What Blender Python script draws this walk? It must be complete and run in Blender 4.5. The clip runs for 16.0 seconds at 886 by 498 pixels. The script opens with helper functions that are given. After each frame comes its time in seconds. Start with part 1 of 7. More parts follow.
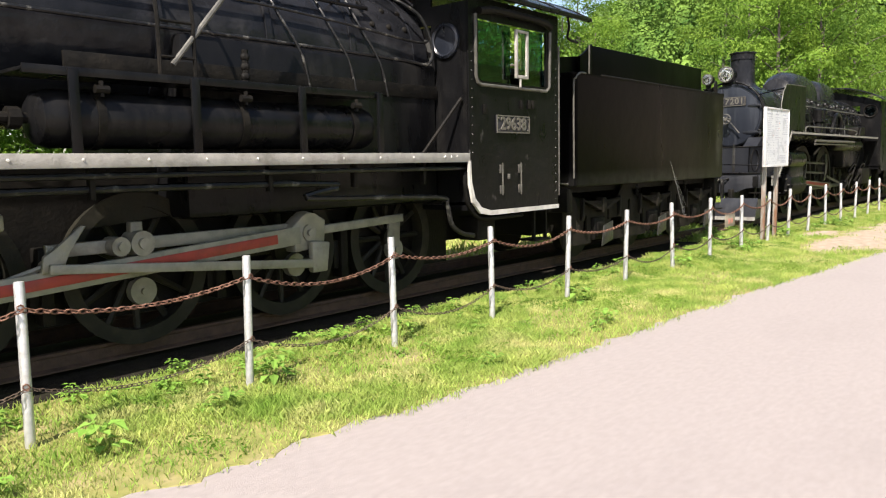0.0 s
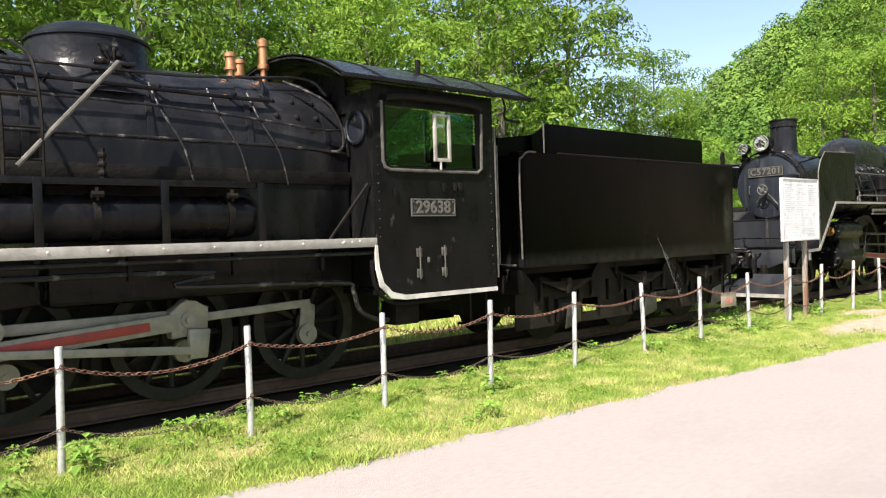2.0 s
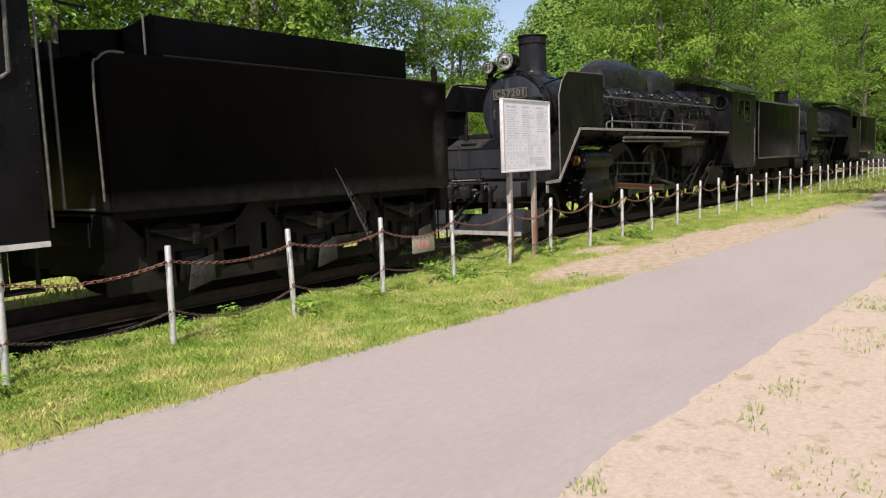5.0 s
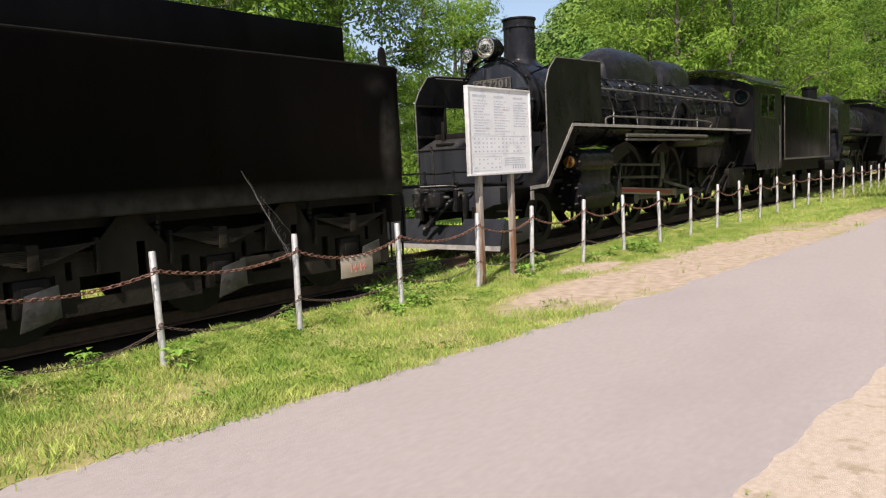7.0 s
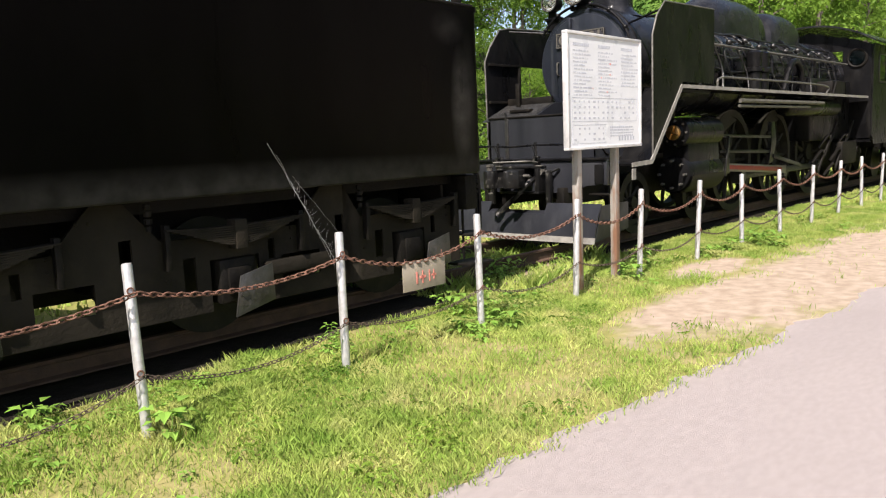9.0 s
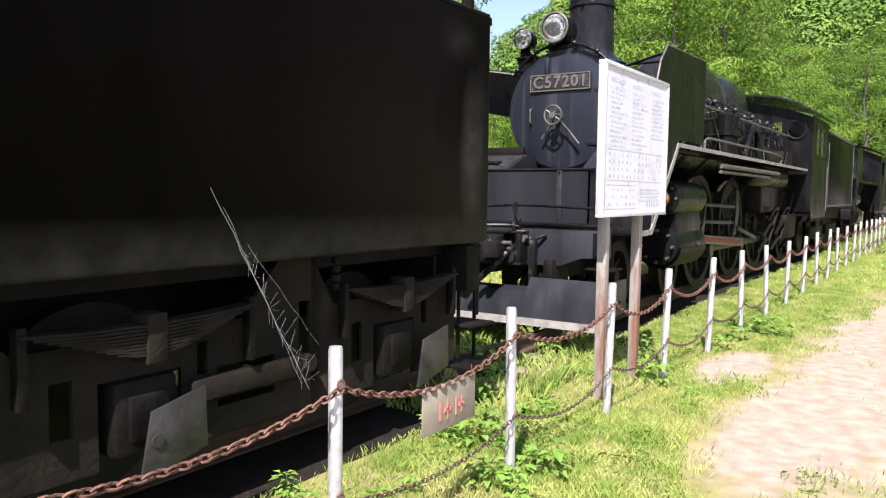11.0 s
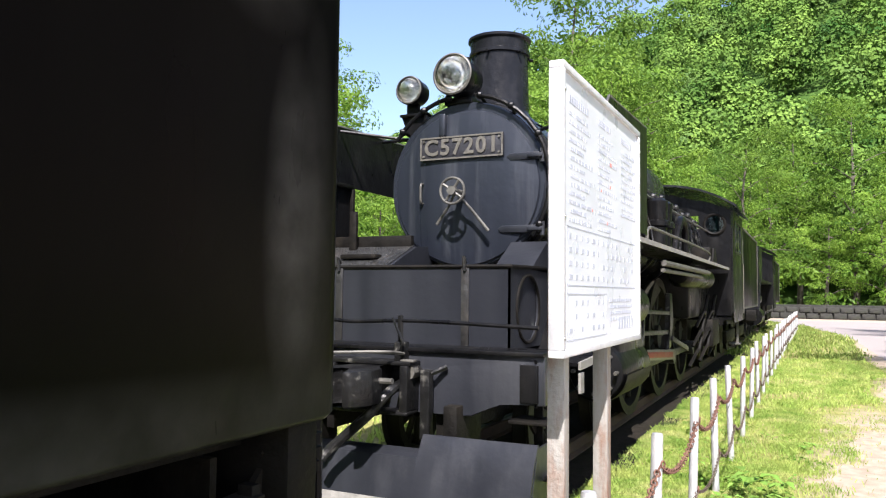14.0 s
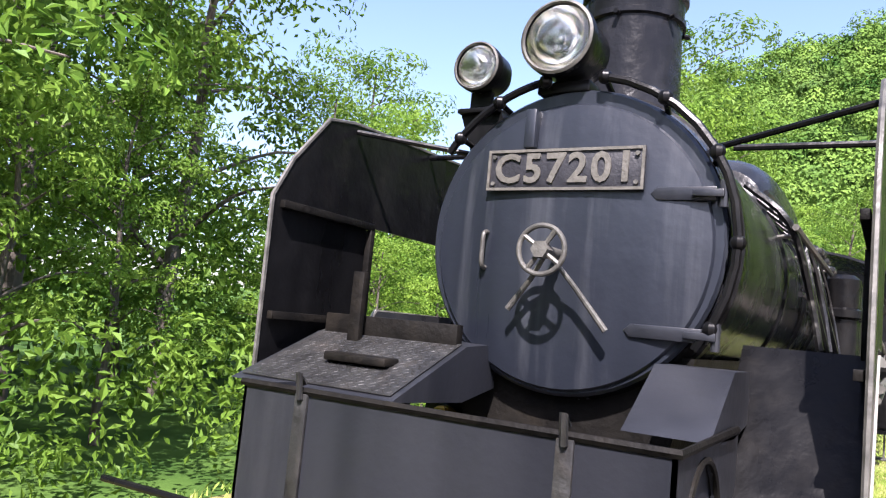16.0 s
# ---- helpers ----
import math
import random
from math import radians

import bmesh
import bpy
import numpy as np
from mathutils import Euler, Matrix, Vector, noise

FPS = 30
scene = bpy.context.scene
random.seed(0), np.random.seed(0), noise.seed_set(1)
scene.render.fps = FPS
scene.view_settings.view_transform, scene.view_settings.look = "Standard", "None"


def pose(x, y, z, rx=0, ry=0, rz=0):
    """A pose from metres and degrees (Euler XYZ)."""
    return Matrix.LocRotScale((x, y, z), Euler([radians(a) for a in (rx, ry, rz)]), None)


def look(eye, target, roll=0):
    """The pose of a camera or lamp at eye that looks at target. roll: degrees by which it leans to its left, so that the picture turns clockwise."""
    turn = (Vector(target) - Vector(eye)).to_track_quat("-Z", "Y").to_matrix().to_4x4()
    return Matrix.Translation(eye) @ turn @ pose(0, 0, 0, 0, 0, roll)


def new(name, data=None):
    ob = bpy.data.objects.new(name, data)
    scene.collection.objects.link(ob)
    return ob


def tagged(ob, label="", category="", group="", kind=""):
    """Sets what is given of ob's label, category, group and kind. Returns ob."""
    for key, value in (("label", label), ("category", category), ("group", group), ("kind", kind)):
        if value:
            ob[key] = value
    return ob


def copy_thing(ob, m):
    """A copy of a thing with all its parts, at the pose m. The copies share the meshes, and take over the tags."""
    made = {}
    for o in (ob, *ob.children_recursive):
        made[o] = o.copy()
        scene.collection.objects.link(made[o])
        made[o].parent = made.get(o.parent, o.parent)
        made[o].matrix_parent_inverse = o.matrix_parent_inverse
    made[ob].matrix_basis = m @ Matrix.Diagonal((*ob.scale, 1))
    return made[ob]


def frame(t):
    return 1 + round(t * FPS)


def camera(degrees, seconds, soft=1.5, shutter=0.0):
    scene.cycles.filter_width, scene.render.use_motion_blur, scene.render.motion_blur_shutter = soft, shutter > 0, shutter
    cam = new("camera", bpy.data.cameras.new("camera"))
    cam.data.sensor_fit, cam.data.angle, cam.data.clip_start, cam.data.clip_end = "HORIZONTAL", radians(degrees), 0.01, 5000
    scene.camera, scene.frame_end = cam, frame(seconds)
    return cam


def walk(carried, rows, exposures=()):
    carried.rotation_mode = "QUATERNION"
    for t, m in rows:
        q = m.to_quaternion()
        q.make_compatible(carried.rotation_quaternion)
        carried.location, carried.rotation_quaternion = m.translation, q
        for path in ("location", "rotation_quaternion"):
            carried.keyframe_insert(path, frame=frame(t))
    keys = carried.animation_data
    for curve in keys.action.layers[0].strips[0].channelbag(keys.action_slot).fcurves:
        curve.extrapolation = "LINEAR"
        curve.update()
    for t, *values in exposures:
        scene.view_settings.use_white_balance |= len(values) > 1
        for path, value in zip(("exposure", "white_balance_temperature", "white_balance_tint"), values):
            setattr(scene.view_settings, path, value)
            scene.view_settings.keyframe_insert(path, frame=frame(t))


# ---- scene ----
cam = camera(60.4, 16.0, 1.2)
PATH = [
    (0, (-1.184, -6.713, 1.621), (0.332, -5.427, 1.401), -1.1),
    (0.5, (-0.715, -7.235, 1.587), (0.782, -5.916, 1.449), -0.2),
    (1, (-0.273, -7.57, 1.588), (1.159, -6.182, 1.438), -2.7),
    (1.5, (0.171, -7.919, 1.665), (1.509, -6.432, 1.619), -2.0),
    (2, (0.587, -8.304, 1.705), (1.891, -6.787, 1.679), -1.9),
    (2.5, (1.174, -8.379, 1.7), (2.642, -7.024, 1.598), -2.9),
    (3, (1.724, -8.486, 1.667), (3.223, -7.169, 1.539), -4.5),
    (3.5, (2.301, -8.589, 1.648), (3.812, -7.287, 1.497), -3.3),
    (4, (2.89, -8.571, 1.662), (4.47, -7.359, 1.475), -1.6),
    (6.5, (5.856, -7.984, 1.594), (7.405, -6.747, 1.331), -2.9),
    (7, (6.342, -7.831, 1.551), (7.88, -6.57, 1.345), -2.7),
    (7.5, (6.745, -7.587, 1.567), (8.14, -6.169, 1.356), -2.4),
    (8, (7.169, -7.182, 1.551), (8.581, -5.785, 1.322), -2.4),
    (10.5, (8.579, -4.449, 1.625), (10.151, -3.237, 1.375), -0.1),
    (11, (8.874, -4.053, 1.624), (10.532, -2.944, 1.477), 0.7),
    (11.5, (9.11, -3.675, 1.66), (10.816, -2.64, 1.527), -0.3),
    (12, (9.474, -3.311, 1.697), (11.25, -2.392, 1.719), -0.9),
    (12.5, (9.902, -3.117, 1.685), (11.71, -2.267, 1.774), 0.0),
    (13, (10.405, -2.957, 1.643), (12.234, -2.146, 1.664), 0.0),
    (13.5, (10.854, -2.769, 1.704), (12.689, -1.975, 1.751), -0.2),
    (14, (11.386, -2.746, 1.704), (13.186, -1.881, 1.817), 0.6),
    (14.5, (11.794, -2.626, 1.692), (13.553, -1.688, 1.854), 1.3),
    (15.0, (12.230, -2.520, 1.760), (13.948, -1.510, 1.928), 2.3),
    (15.5, (13.000, -2.100, 1.950), (14.680, -1.025, 2.090), 3.4),
    (16.0, (14.110, -1.385, 2.195), (15.805, -0.365, 2.390), 5.6),
]
EXPOSURES = [(0, 1.12, 6650, 12), (1, 1.1, 6650, 12), (2, 1.27, 6650, 11), (2.5, 0.98, 6650, 13), (3, 0.78, 6650, 14), (3.5, 0.66, 6650, 15), (4, 0.58, 6650, 16), (6.3, 0.58, 6650, 17),
             (8.2, 0.87, 6700, 15), (10.3, 1.1, 6300, 20), (11, 1.25, 6150, 22), (12, 1.38, 6100, 19), (14.5, 1.34, 6100, 16), (15.0, 1.25, 6200, 16), (15.5, 1.38, 6050, 22), (16, 1.7, 6050, 23)]
walk(cam, [(t, look(eye, target, roll)) for t, eye, target, roll in PATH], EXPOSURES)

# ---- daylight: clear morning sky and one sun ----
SUN_EL, SUN_AZ = radians(50), radians(200.6)     # azimuth counted from +x towards +y
to_sun = Vector((math.cos(SUN_EL) * math.cos(SUN_AZ), math.cos(SUN_EL) * math.sin(SUN_AZ), math.sin(SUN_EL)))
world = bpy.data.worlds.new("sky")
scene.world = world
world.use_nodes = True
wn = world.node_tree.nodes
sky = wn.new("ShaderNodeTexSky")
sky.sky_type, sky.sun_disc = "NISHITA", False
sky.dust_density, sky.ozone_density = 1.6, 0.2
sky.sun_elevation, sky.sun_rotation = SUN_EL, radians(90) - SUN_AZ
wn["Background"].inputs["Strength"].default_value = 0.105
world.node_tree.links.new(sky.outputs[0], wn["Background"].inputs["Color"])
sun_data = bpy.data.lights.new("sun", "SUN")
sun_data.energy, sun_data.angle, sun_data.color = 5.0, radians(0.53), (1.0, 0.94, 0.85)
sun = new("sun", sun_data)
sun.matrix_world = look((0, 0, 40), Vector((0, 0, 40)) - to_sun)

# ---- tools for meshes ----
ORG = {}


def box(bm, x0, x1, y0, y1, z0, z1, bev=0.0):
    v = [bm.verts.new((x, y, z)) for x in (x0, x1) for y in (y0, y1) for z in (z0, z1)]
    fs = [bm.faces.new([v[i] for i in f]) for f in ((0, 1, 3, 2), (4, 6, 7, 5), (0, 4, 5, 1), (2, 3, 7, 6), (0, 2, 6, 4), (1, 5, 7, 3))]
    if bev:
        es = list({e for f in fs for e in f.edges})
        bmesh.ops.bevel(bm, geom=es, offset=bev, segments=2, affect="EDGES", profile=0.5)
    return bm


def frame_of(d):
    d = Vector(d).normalized()
    a = d.orthogonal().normalized() if abs(d.z) > 0.9 else Vector((0, 0, 1)).cross(d).normalized()
    return d, a, d.cross(a)


def cyl(bm, p0, p1, r0, r1=None, n=16, caps=True):
    r1 = r0 if r1 is None else r1
    p0, p1 = Vector(p0), Vector(p1)
    d, a, b = frame_of(p1 - p0)
    rings = []
    for p, r in ((p0, r0), (p1, r1)):
        rings.append([bm.verts.new(p + a * (r * math.cos(k * math.tau / n)) + b * (r * math.sin(k * math.tau / n))) for k in range(n)])
    for k in range(n):
        bm.faces.new((rings[0][k], rings[0][(k + 1) % n], rings[1][(k + 1) % n], rings[1][k]))
    if caps:
        bm.faces.new(rings[0][::-1])
        bm.faces.new(rings[1])
    return bm


def tube(bm, pts, r, n=8, r_end=None, closed=False):
    pts = [Vector(p) for p in pts]
    rings, side = [], None
    m = len(pts)
    for i, p in enumerate(pts):
        if closed:
            d = (pts[(i + 1) % m] - pts[i - 1]).normalized()
        else:
            d = (pts[min(i + 1, m - 1)] - pts[max(i - 1, 0)]).normalized()
        if side is None:
            side = frame_of(d)[1]
        side = (side - d * side.dot(d)).normalized()
        up = d.cross(side)
        rr = r if r_end is None else r + (r_end - r) * i / (m - 1)
        rings.append([bm.verts.new(p + side * (rr * math.cos(k * math.tau / n)) + up * (rr * math.sin(k * math.tau / n))) for k in range(n)])
    for i in range(m if closed else m - 1):
        a, b = rings[i], rings[(i + 1) % m]
        for k in range(n):
            bm.faces.new((a[k], a[(k + 1) % n], b[(k + 1) % n], b[k]))
    if not closed:
        bm.faces.new(rings[0][::-1])
        bm.faces.new(rings[-1])
    return bm


def smooth_path(pts, steps=5):
    """A rounded line through the points."""
    pts = [Vector(p) for p in pts]
    q = [pts[0] * 2 - pts[1]] + pts + [pts[-1] * 2 - pts[-2]]
    out = []
    for i in range(1, len(q) - 2):
        a, b, c, d = q[i - 1:i + 3]
        for s in range(steps):
            t = s / steps
            out.append(0.5 * (2 * b + (c - a) * t + (2 * a - 5 * b + 4 * c - d) * t * t + (3 * b - a - 3 * c + d) * t ** 3))
    return out + [pts[-1]]


def revolve(bm, o, axis, prof, n=32, arc=(0, math.tau)):
    """prof: (distance along the axis, radius)."""
    o = Vector(o)
    d, a, b = {"x": (Vector((1, 0, 0)), Vector((0, 1, 0)), Vector((0, 0, 1))), "y": (Vector((0, 1, 0)), Vector((0, 0, 1)), Vector((1, 0, 0))),
               "z": (Vector((0, 0, 1)), Vector((1, 0, 0)), Vector((0, 1, 0)))}[axis]
    full = arc[1] - arc[0] > math.tau - 1e-3
    cols = n if full else n + 1
    rings = []
    for s, r in prof:
        if r < 1e-6:
            rings.append([bm.verts.new(o + d * s)])
        else:
            rings.append([bm.verts.new(o + d * s + a * (r * math.cos(arc[0] + k * (arc[1] - arc[0]) / n)) + b * (r * math.sin(arc[0] + k * (arc[1] - arc[0]) / n))) for k in range(cols)])
    for p, q in zip(rings, rings[1:]):
        for k in range(n):
            j = (k + 1) % cols
            f = [p[k % len(p)], p[j % len(p)], q[j % len(q)], q[k % len(q)]]
            f = list(dict.fromkeys(f))
            if len(f) > 2:
                bm.faces.new(f)
    return bm


def prism(bm, pts, plane, a, b, bev=0.0):
    """The outline pts pulled from a to b: plane 'xz' along y, 'yz' along x, 'xy' along z."""
    put = {"xz": lambda p, s: (p[0], s, p[1]), "yz": lambda p, s: (s, p[0], p[1]), "xy": lambda p, s: (p[0], p[1], s)}[plane]
    v0, v1 = ([bm.verts.new(put(p, s)) for p in pts] for s in (a, b))
    fs = [bm.faces.new(v0), bm.faces.new(v1[::-1])]
    n = len(pts)
    for k in range(n):
        fs.append(bm.faces.new((v0[k], v1[k], v1[(k + 1) % n], v0[(k + 1) % n])))
    if bev:
        bmesh.ops.bevel(bm, geom=list({e for f in fs for e in f.edges}), offset=bev, segments=2, affect="EDGES", profile=0.5)
    return bm


def ring_plate(bm, outer, inner, plane, a, b):
    """A plate with a hole: both outlines have the same number of points."""
    put = {"xz": lambda p, s: (p[0], s, p[1]), "yz": lambda p, s: (s, p[0], p[1])}[plane]
    vo0, vi0, vo1, vi1 = ([bm.verts.new(put(p, s)) for p in pts] for pts, s in ((outer, a), (inner, a), (outer, b), (inner, b)))
    n = len(outer)
    for k in range(n):
        j = (k + 1) % n
        bm.faces.new((vo0[k], vo0[j], vi0[j], vi0[k]))
        bm.faces.new((vo1[k], vi1[k], vi1[j], vo1[j]))
        bm.faces.new((vo0[k], vo1[k], vo1[j], vo0[j]))
        bm.faces.new((vi0[k], vi0[j], vi1[j], vi1[k]))
    return bm


def ball(bm, c, r, n=12, sq=(1, 1, 1)):
    c = Vector(c)
    before = set(bm.verts)
    bmesh.ops.create_uvsphere(bm, u_segments=n, v_segments=max(6, n // 2), radius=r)
    for v in bm.verts:
        if v not in before:
            v.co = Vector((v.co.x * sq[0], v.co.y * sq[1], v.co.z * sq[2])) + c
    return bm


def thing(name, base, label, category, group="", kind=""):
    ob = new(name)
    ob.location = base
    ob.empty_display_size = 0.2
    ORG[ob] = Vector(base)
    return tagged(ob, label, category, group, kind)


def mesh_of(bm, name, material, sharp=32):
    bmesh.ops.recalc_face_normals(bm, faces=bm.faces)
    me = bpy.data.meshes.new(name)
    bm.to_mesh(me)
    bm.free()
    me.materials.append(material)
    me.polygons.foreach_set("use_smooth", [True] * len(me.polygons))
    me.set_sharp_from_angle(angle=radians(sharp))
    return me


def part(name, bm, material, parent, label="", sharp=32):
    base = ORG[parent]
    bmesh.ops.translate(bm, verts=bm.verts, vec=-base)
    ob = new(name, mesh_of(bm, name, material, sharp))
    ob.parent = parent
    ORG[ob] = base
    return tagged(ob, label)


def pieces(name, bm, material, parent, label="", sharp=32):
    """Every separate shape in bm becomes a part of its own."""
    bmesh.ops.recalc_face_normals(bm, faces=bm.faces)
    bm.verts.ensure_lookup_table()
    seen, made = set(), []
    base = ORG[parent]
    for v0 in bm.verts:
        if v0 in seen:
            continue
        stack, isle = [v0], []
        seen.add(v0)
        while stack:
            v = stack.pop()
            isle.append(v)
            for e in v.link_edges:
                w = e.other_vert(v)
                if w not in seen:
                    seen.add(w)
                    stack.append(w)
        idx = {v: i for i, v in enumerate(isle)}
        faces = {f for v in isle for f in v.link_faces}
        me = bpy.data.meshes.new(name)
        me.from_pydata([v.co - base for v in isle], [], [[idx[v] for v in f.verts] for f in sorted(faces, key=lambda f: f.index)])
        me.materials.append(material)
        me.polygons.foreach_set("use_smooth", [True] * len(me.polygons))
        me.set_sharp_from_angle(angle=radians(sharp))
        ob = new(name, me)
        ob.parent = parent
        ORG[ob] = base
        made.append(tagged(ob, label))
    bm.free()
    return made


def single(name, bm, material, base, label, category, group="", kind="", sharp=32):
    bmesh.ops.translate(bm, verts=bm.verts, vec=-Vector(base))
    ob = new(name, mesh_of(bm, name, material, sharp))
    ob.location = base
    ORG[ob] = Vector(base)
    return tagged(ob, label, category, group, kind)


def raw(name, verts, faces, material, parent=None, smooth=False):
    me = bpy.data.meshes.new(name)
    me.from_pydata(verts, [], faces)
    me.materials.append(material)
    if smooth:
        me.polygons.foreach_set("use_smooth", [True] * len(me.polygons))
    ob = new(name, me)
    ob.parent = parent
    return ob


def words(text, size, material, name, parent, m, depth=0.006, label="", spacing=1.0, bold=0.0):
    """Raised lettering as a mesh under parent; m is its pose in the world."""
    cu = bpy.data.curves.new(name, "FONT")
    cu.body, cu.size, cu.extrude, cu.align_x, cu.align_y, cu.space_character = text, size, depth, "CENTER", "CENTER", spacing
    cu.resolution_u, cu.offset = 3, bold
    tmp = bpy.data.objects.new(name, cu)
    me = bpy.data.meshes.new_from_object(tmp)
    bpy.data.objects.remove(tmp)
    me.transform(Matrix.Translation(-ORG[parent]) @ m)
    me.materials.clear()
    me.materials.append(material)
    ob = new(name, me)
    ob.parent = parent
    return tagged(ob, label)


# ---- materials ----
def surface(name, c1, c2, rough=0.6, metal=0.0, scale=8.0, bump=0.0, bump_scale=60.0, stain=None, stain_scale=1.2, stain_amount=0.5, stretch=(1, 1, 1),
            rough_var=0.15, spec=0.5, vary=0.0, trans=0.0, stain_at=(0.52, 0.72)):
    m = bpy.data.materials.new(name)
    m.use_nodes = True
    nt, n = m.node_tree, m.node_tree.nodes
    bs = n["Principled BSDF"]
    link = nt.links.new
    co = n.new("ShaderNodeTexCoord")
    mp = n.new("ShaderNodeMapping")
    mp.inputs["Scale"].default_value = stretch
    link(co.outputs["Object"], mp.inputs["Vector"])
    nz = n.new("ShaderNodeTexNoise")
    nz.inputs["Scale"].default_value, nz.inputs["Detail"].default_value = scale, 6
    link(mp.outputs[0], nz.inputs["Vector"])
    rp = n.new("ShaderNodeValToRGB")
    rp.color_ramp.elements[0].position, rp.color_ramp.elements[1].position = 0.3, 0.7
    rp.color_ramp.elements[0].color, rp.color_ramp.elements[1].color = (*c1, 1), (*c2, 1)
    link(nz.outputs["Fac"], rp.inputs["Fac"])
    col = rp.outputs["Color"]
    if stain:
        n2 = n.new("ShaderNodeTexNoise")
        n2.inputs["Scale"].default_value, n2.inputs["Detail"].default_value = stain_scale, 8
        n2.inputs["Roughness"].default_value = 0.65
        link(mp.outputs[0], n2.inputs["Vector"])
        r2 = n.new("ShaderNodeValToRGB")
        r2.color_ramp.elements[0].position, r2.color_ramp.elements[1].position = stain_at
        link(n2.outputs["Fac"], r2.inputs["Fac"])
        sc = n.new("ShaderNodeMath")
        sc.operation = "MULTIPLY"
        sc.inputs[1].default_value = stain_amount
        link(r2.outputs["Color"], sc.inputs[0])
        mx = n.new("ShaderNodeMixRGB")
        mx.inputs["Color2"].default_value = (*stain, 1)
        link(sc.outputs[0], mx.inputs["Fac"])
        link(col, mx.inputs["Color1"])
        col = mx.outputs["Color"]
    if vary:
        gi = n.new("ShaderNodeNewGeometry")
        oi = n.new("ShaderNodeObjectInfo")
        ad = n.new("ShaderNodeMath")
        ad.operation = "ADD"
        link(gi.outputs["Random Per Island"], ad.inputs[0])
        link(oi.outputs["Random"], ad.inputs[1])
        mr = n.new("ShaderNodeMapRange")
        mr.inputs["From Max"].default_value = 2.0
        mr.inputs["To Min"].default_value, mr.inputs["To Max"].default_value = 1 - vary, 1 + vary
        link(ad.outputs[0], mr.inputs["Value"])
        hs = n.new("ShaderNodeHueSaturation")
        link(mr.outputs[0], hs.inputs["Value"])
        link(col, hs.inputs["Color"])
        col = hs.outputs["Color"]
    link(col, bs.inputs["Base Color"])
    rr = n.new("ShaderNodeMapRange")
    rr.inputs["To Min"].default_value, rr.inputs["To Max"].default_value = max(0.02, rough - rough_var), min(1, rough + rough_var)
    link(nz.outputs["Fac"], rr.inputs["Value"])
    link(rr.outputs[0], bs.inputs["Roughness"])
    bs.inputs["Metallic"].default_value = metal
    bs.inputs["Specular IOR Level"].default_value = spec
    if bump:
        n3 = n.new("ShaderNodeTexNoise")
        n3.inputs["Scale"].default_value, n3.inputs["Detail"].default_value = bump_scale, 5
        link(co.outputs["Object"], n3.inputs["Vector"])
        bp = n.new("ShaderNodeBump")
        bp.inputs["Strength"].default_value, bp.inputs["Distance"].default_value = bump, 0.02
        link(n3.outputs["Fac"], bp.inputs["Height"])
        link(bp.outputs[0], bs.inputs["Normal"])
    if trans:
        tr = n.new("ShaderNodeBsdfTranslucent")
        link(col, tr.inputs["Color"])
        ms = n.new("ShaderNodeMixShader")
        ms.inputs[0].default_value = trans
        link(bs.outputs[0], ms.inputs[1])
        link(tr.outputs[0], ms.inputs[2])
        link(ms.outputs[0], n["Material Output"].inputs["Surface"])
    return m


M_BLACK = surface("black_paint", (0.0034, 0.0034, 0.0038), (0.0075, 0.0075, 0.008), 0.30, 0.0, 5, 0.45, 7, (0.030, 0.028, 0.025), 3.4, 0.35, (1, 1, 0.3), spec=0.13, rough_var=0.16)
M_CAB = surface("scuffed_cab_paint", (0.0030, 0.0030, 0.0033), (0.0065, 0.0065, 0.0068), 0.32, 0.0, 5, 0.35, 9, (0.085, 0.08, 0.075), 6.5, 0.5, (1, 1, 0.5), spec=0.11, rough_var=0.16, stain_at=(0.63, 0.70))
M_SATIN = surface("satin_black", (0.0130, 0.0142, 0.0180), (0.0225, 0.0240, 0.0290), 0.33, 0.0, 4, 0.25, 7, (0.065, 0.066, 0.070), 3.0, 0.35, (1, 1, 0.12), spec=0.36, rough_var=0.14)
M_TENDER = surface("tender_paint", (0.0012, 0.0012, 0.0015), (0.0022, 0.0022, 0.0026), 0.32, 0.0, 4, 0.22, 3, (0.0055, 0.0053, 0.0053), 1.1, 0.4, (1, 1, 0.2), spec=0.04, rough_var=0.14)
M_BOIL = surface("boiler_black", (0.0070, 0.0075, 0.0092), (0.0170, 0.0175, 0.0205), 0.25, 0.0, 5, 0.6, 7, (0.060, 0.059, 0.060), 3.4, 0.4, (0.5, 1, 0.5), spec=0.13, rough_var=0.15)
M_SMOKE = surface("smokebox_paint", (0.0095, 0.0115, 0.0165), (0.0180, 0.0210, 0.0290), 0.31, 0.0, 3, 0.25, 6, (0.090, 0.095, 0.105), 4.0, 0.45, (1, 1, 0.07), spec=0.42, rough_var=0.12, stain_at=(0.55, 0.76))
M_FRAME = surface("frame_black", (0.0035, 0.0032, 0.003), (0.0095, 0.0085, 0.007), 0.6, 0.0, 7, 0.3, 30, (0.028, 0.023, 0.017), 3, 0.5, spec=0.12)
M_DUSTY = surface("dusty_frame_steel", (0.010, 0.009, 0.0068), (0.024, 0.0205, 0.0155), 0.85, 0.0, 3, 0.3, 30, (0.040, 0.033, 0.022), 2.2, 0.55, spec=0.1)
M_WHEEL = surface("wheel_steel", (0.0085, 0.0083, 0.006), (0.020, 0.0185, 0.013), 0.6, 0.0, 6, 0.2, 30, (0.045, 0.04, 0.024), 3, 0.5, spec=0.2)
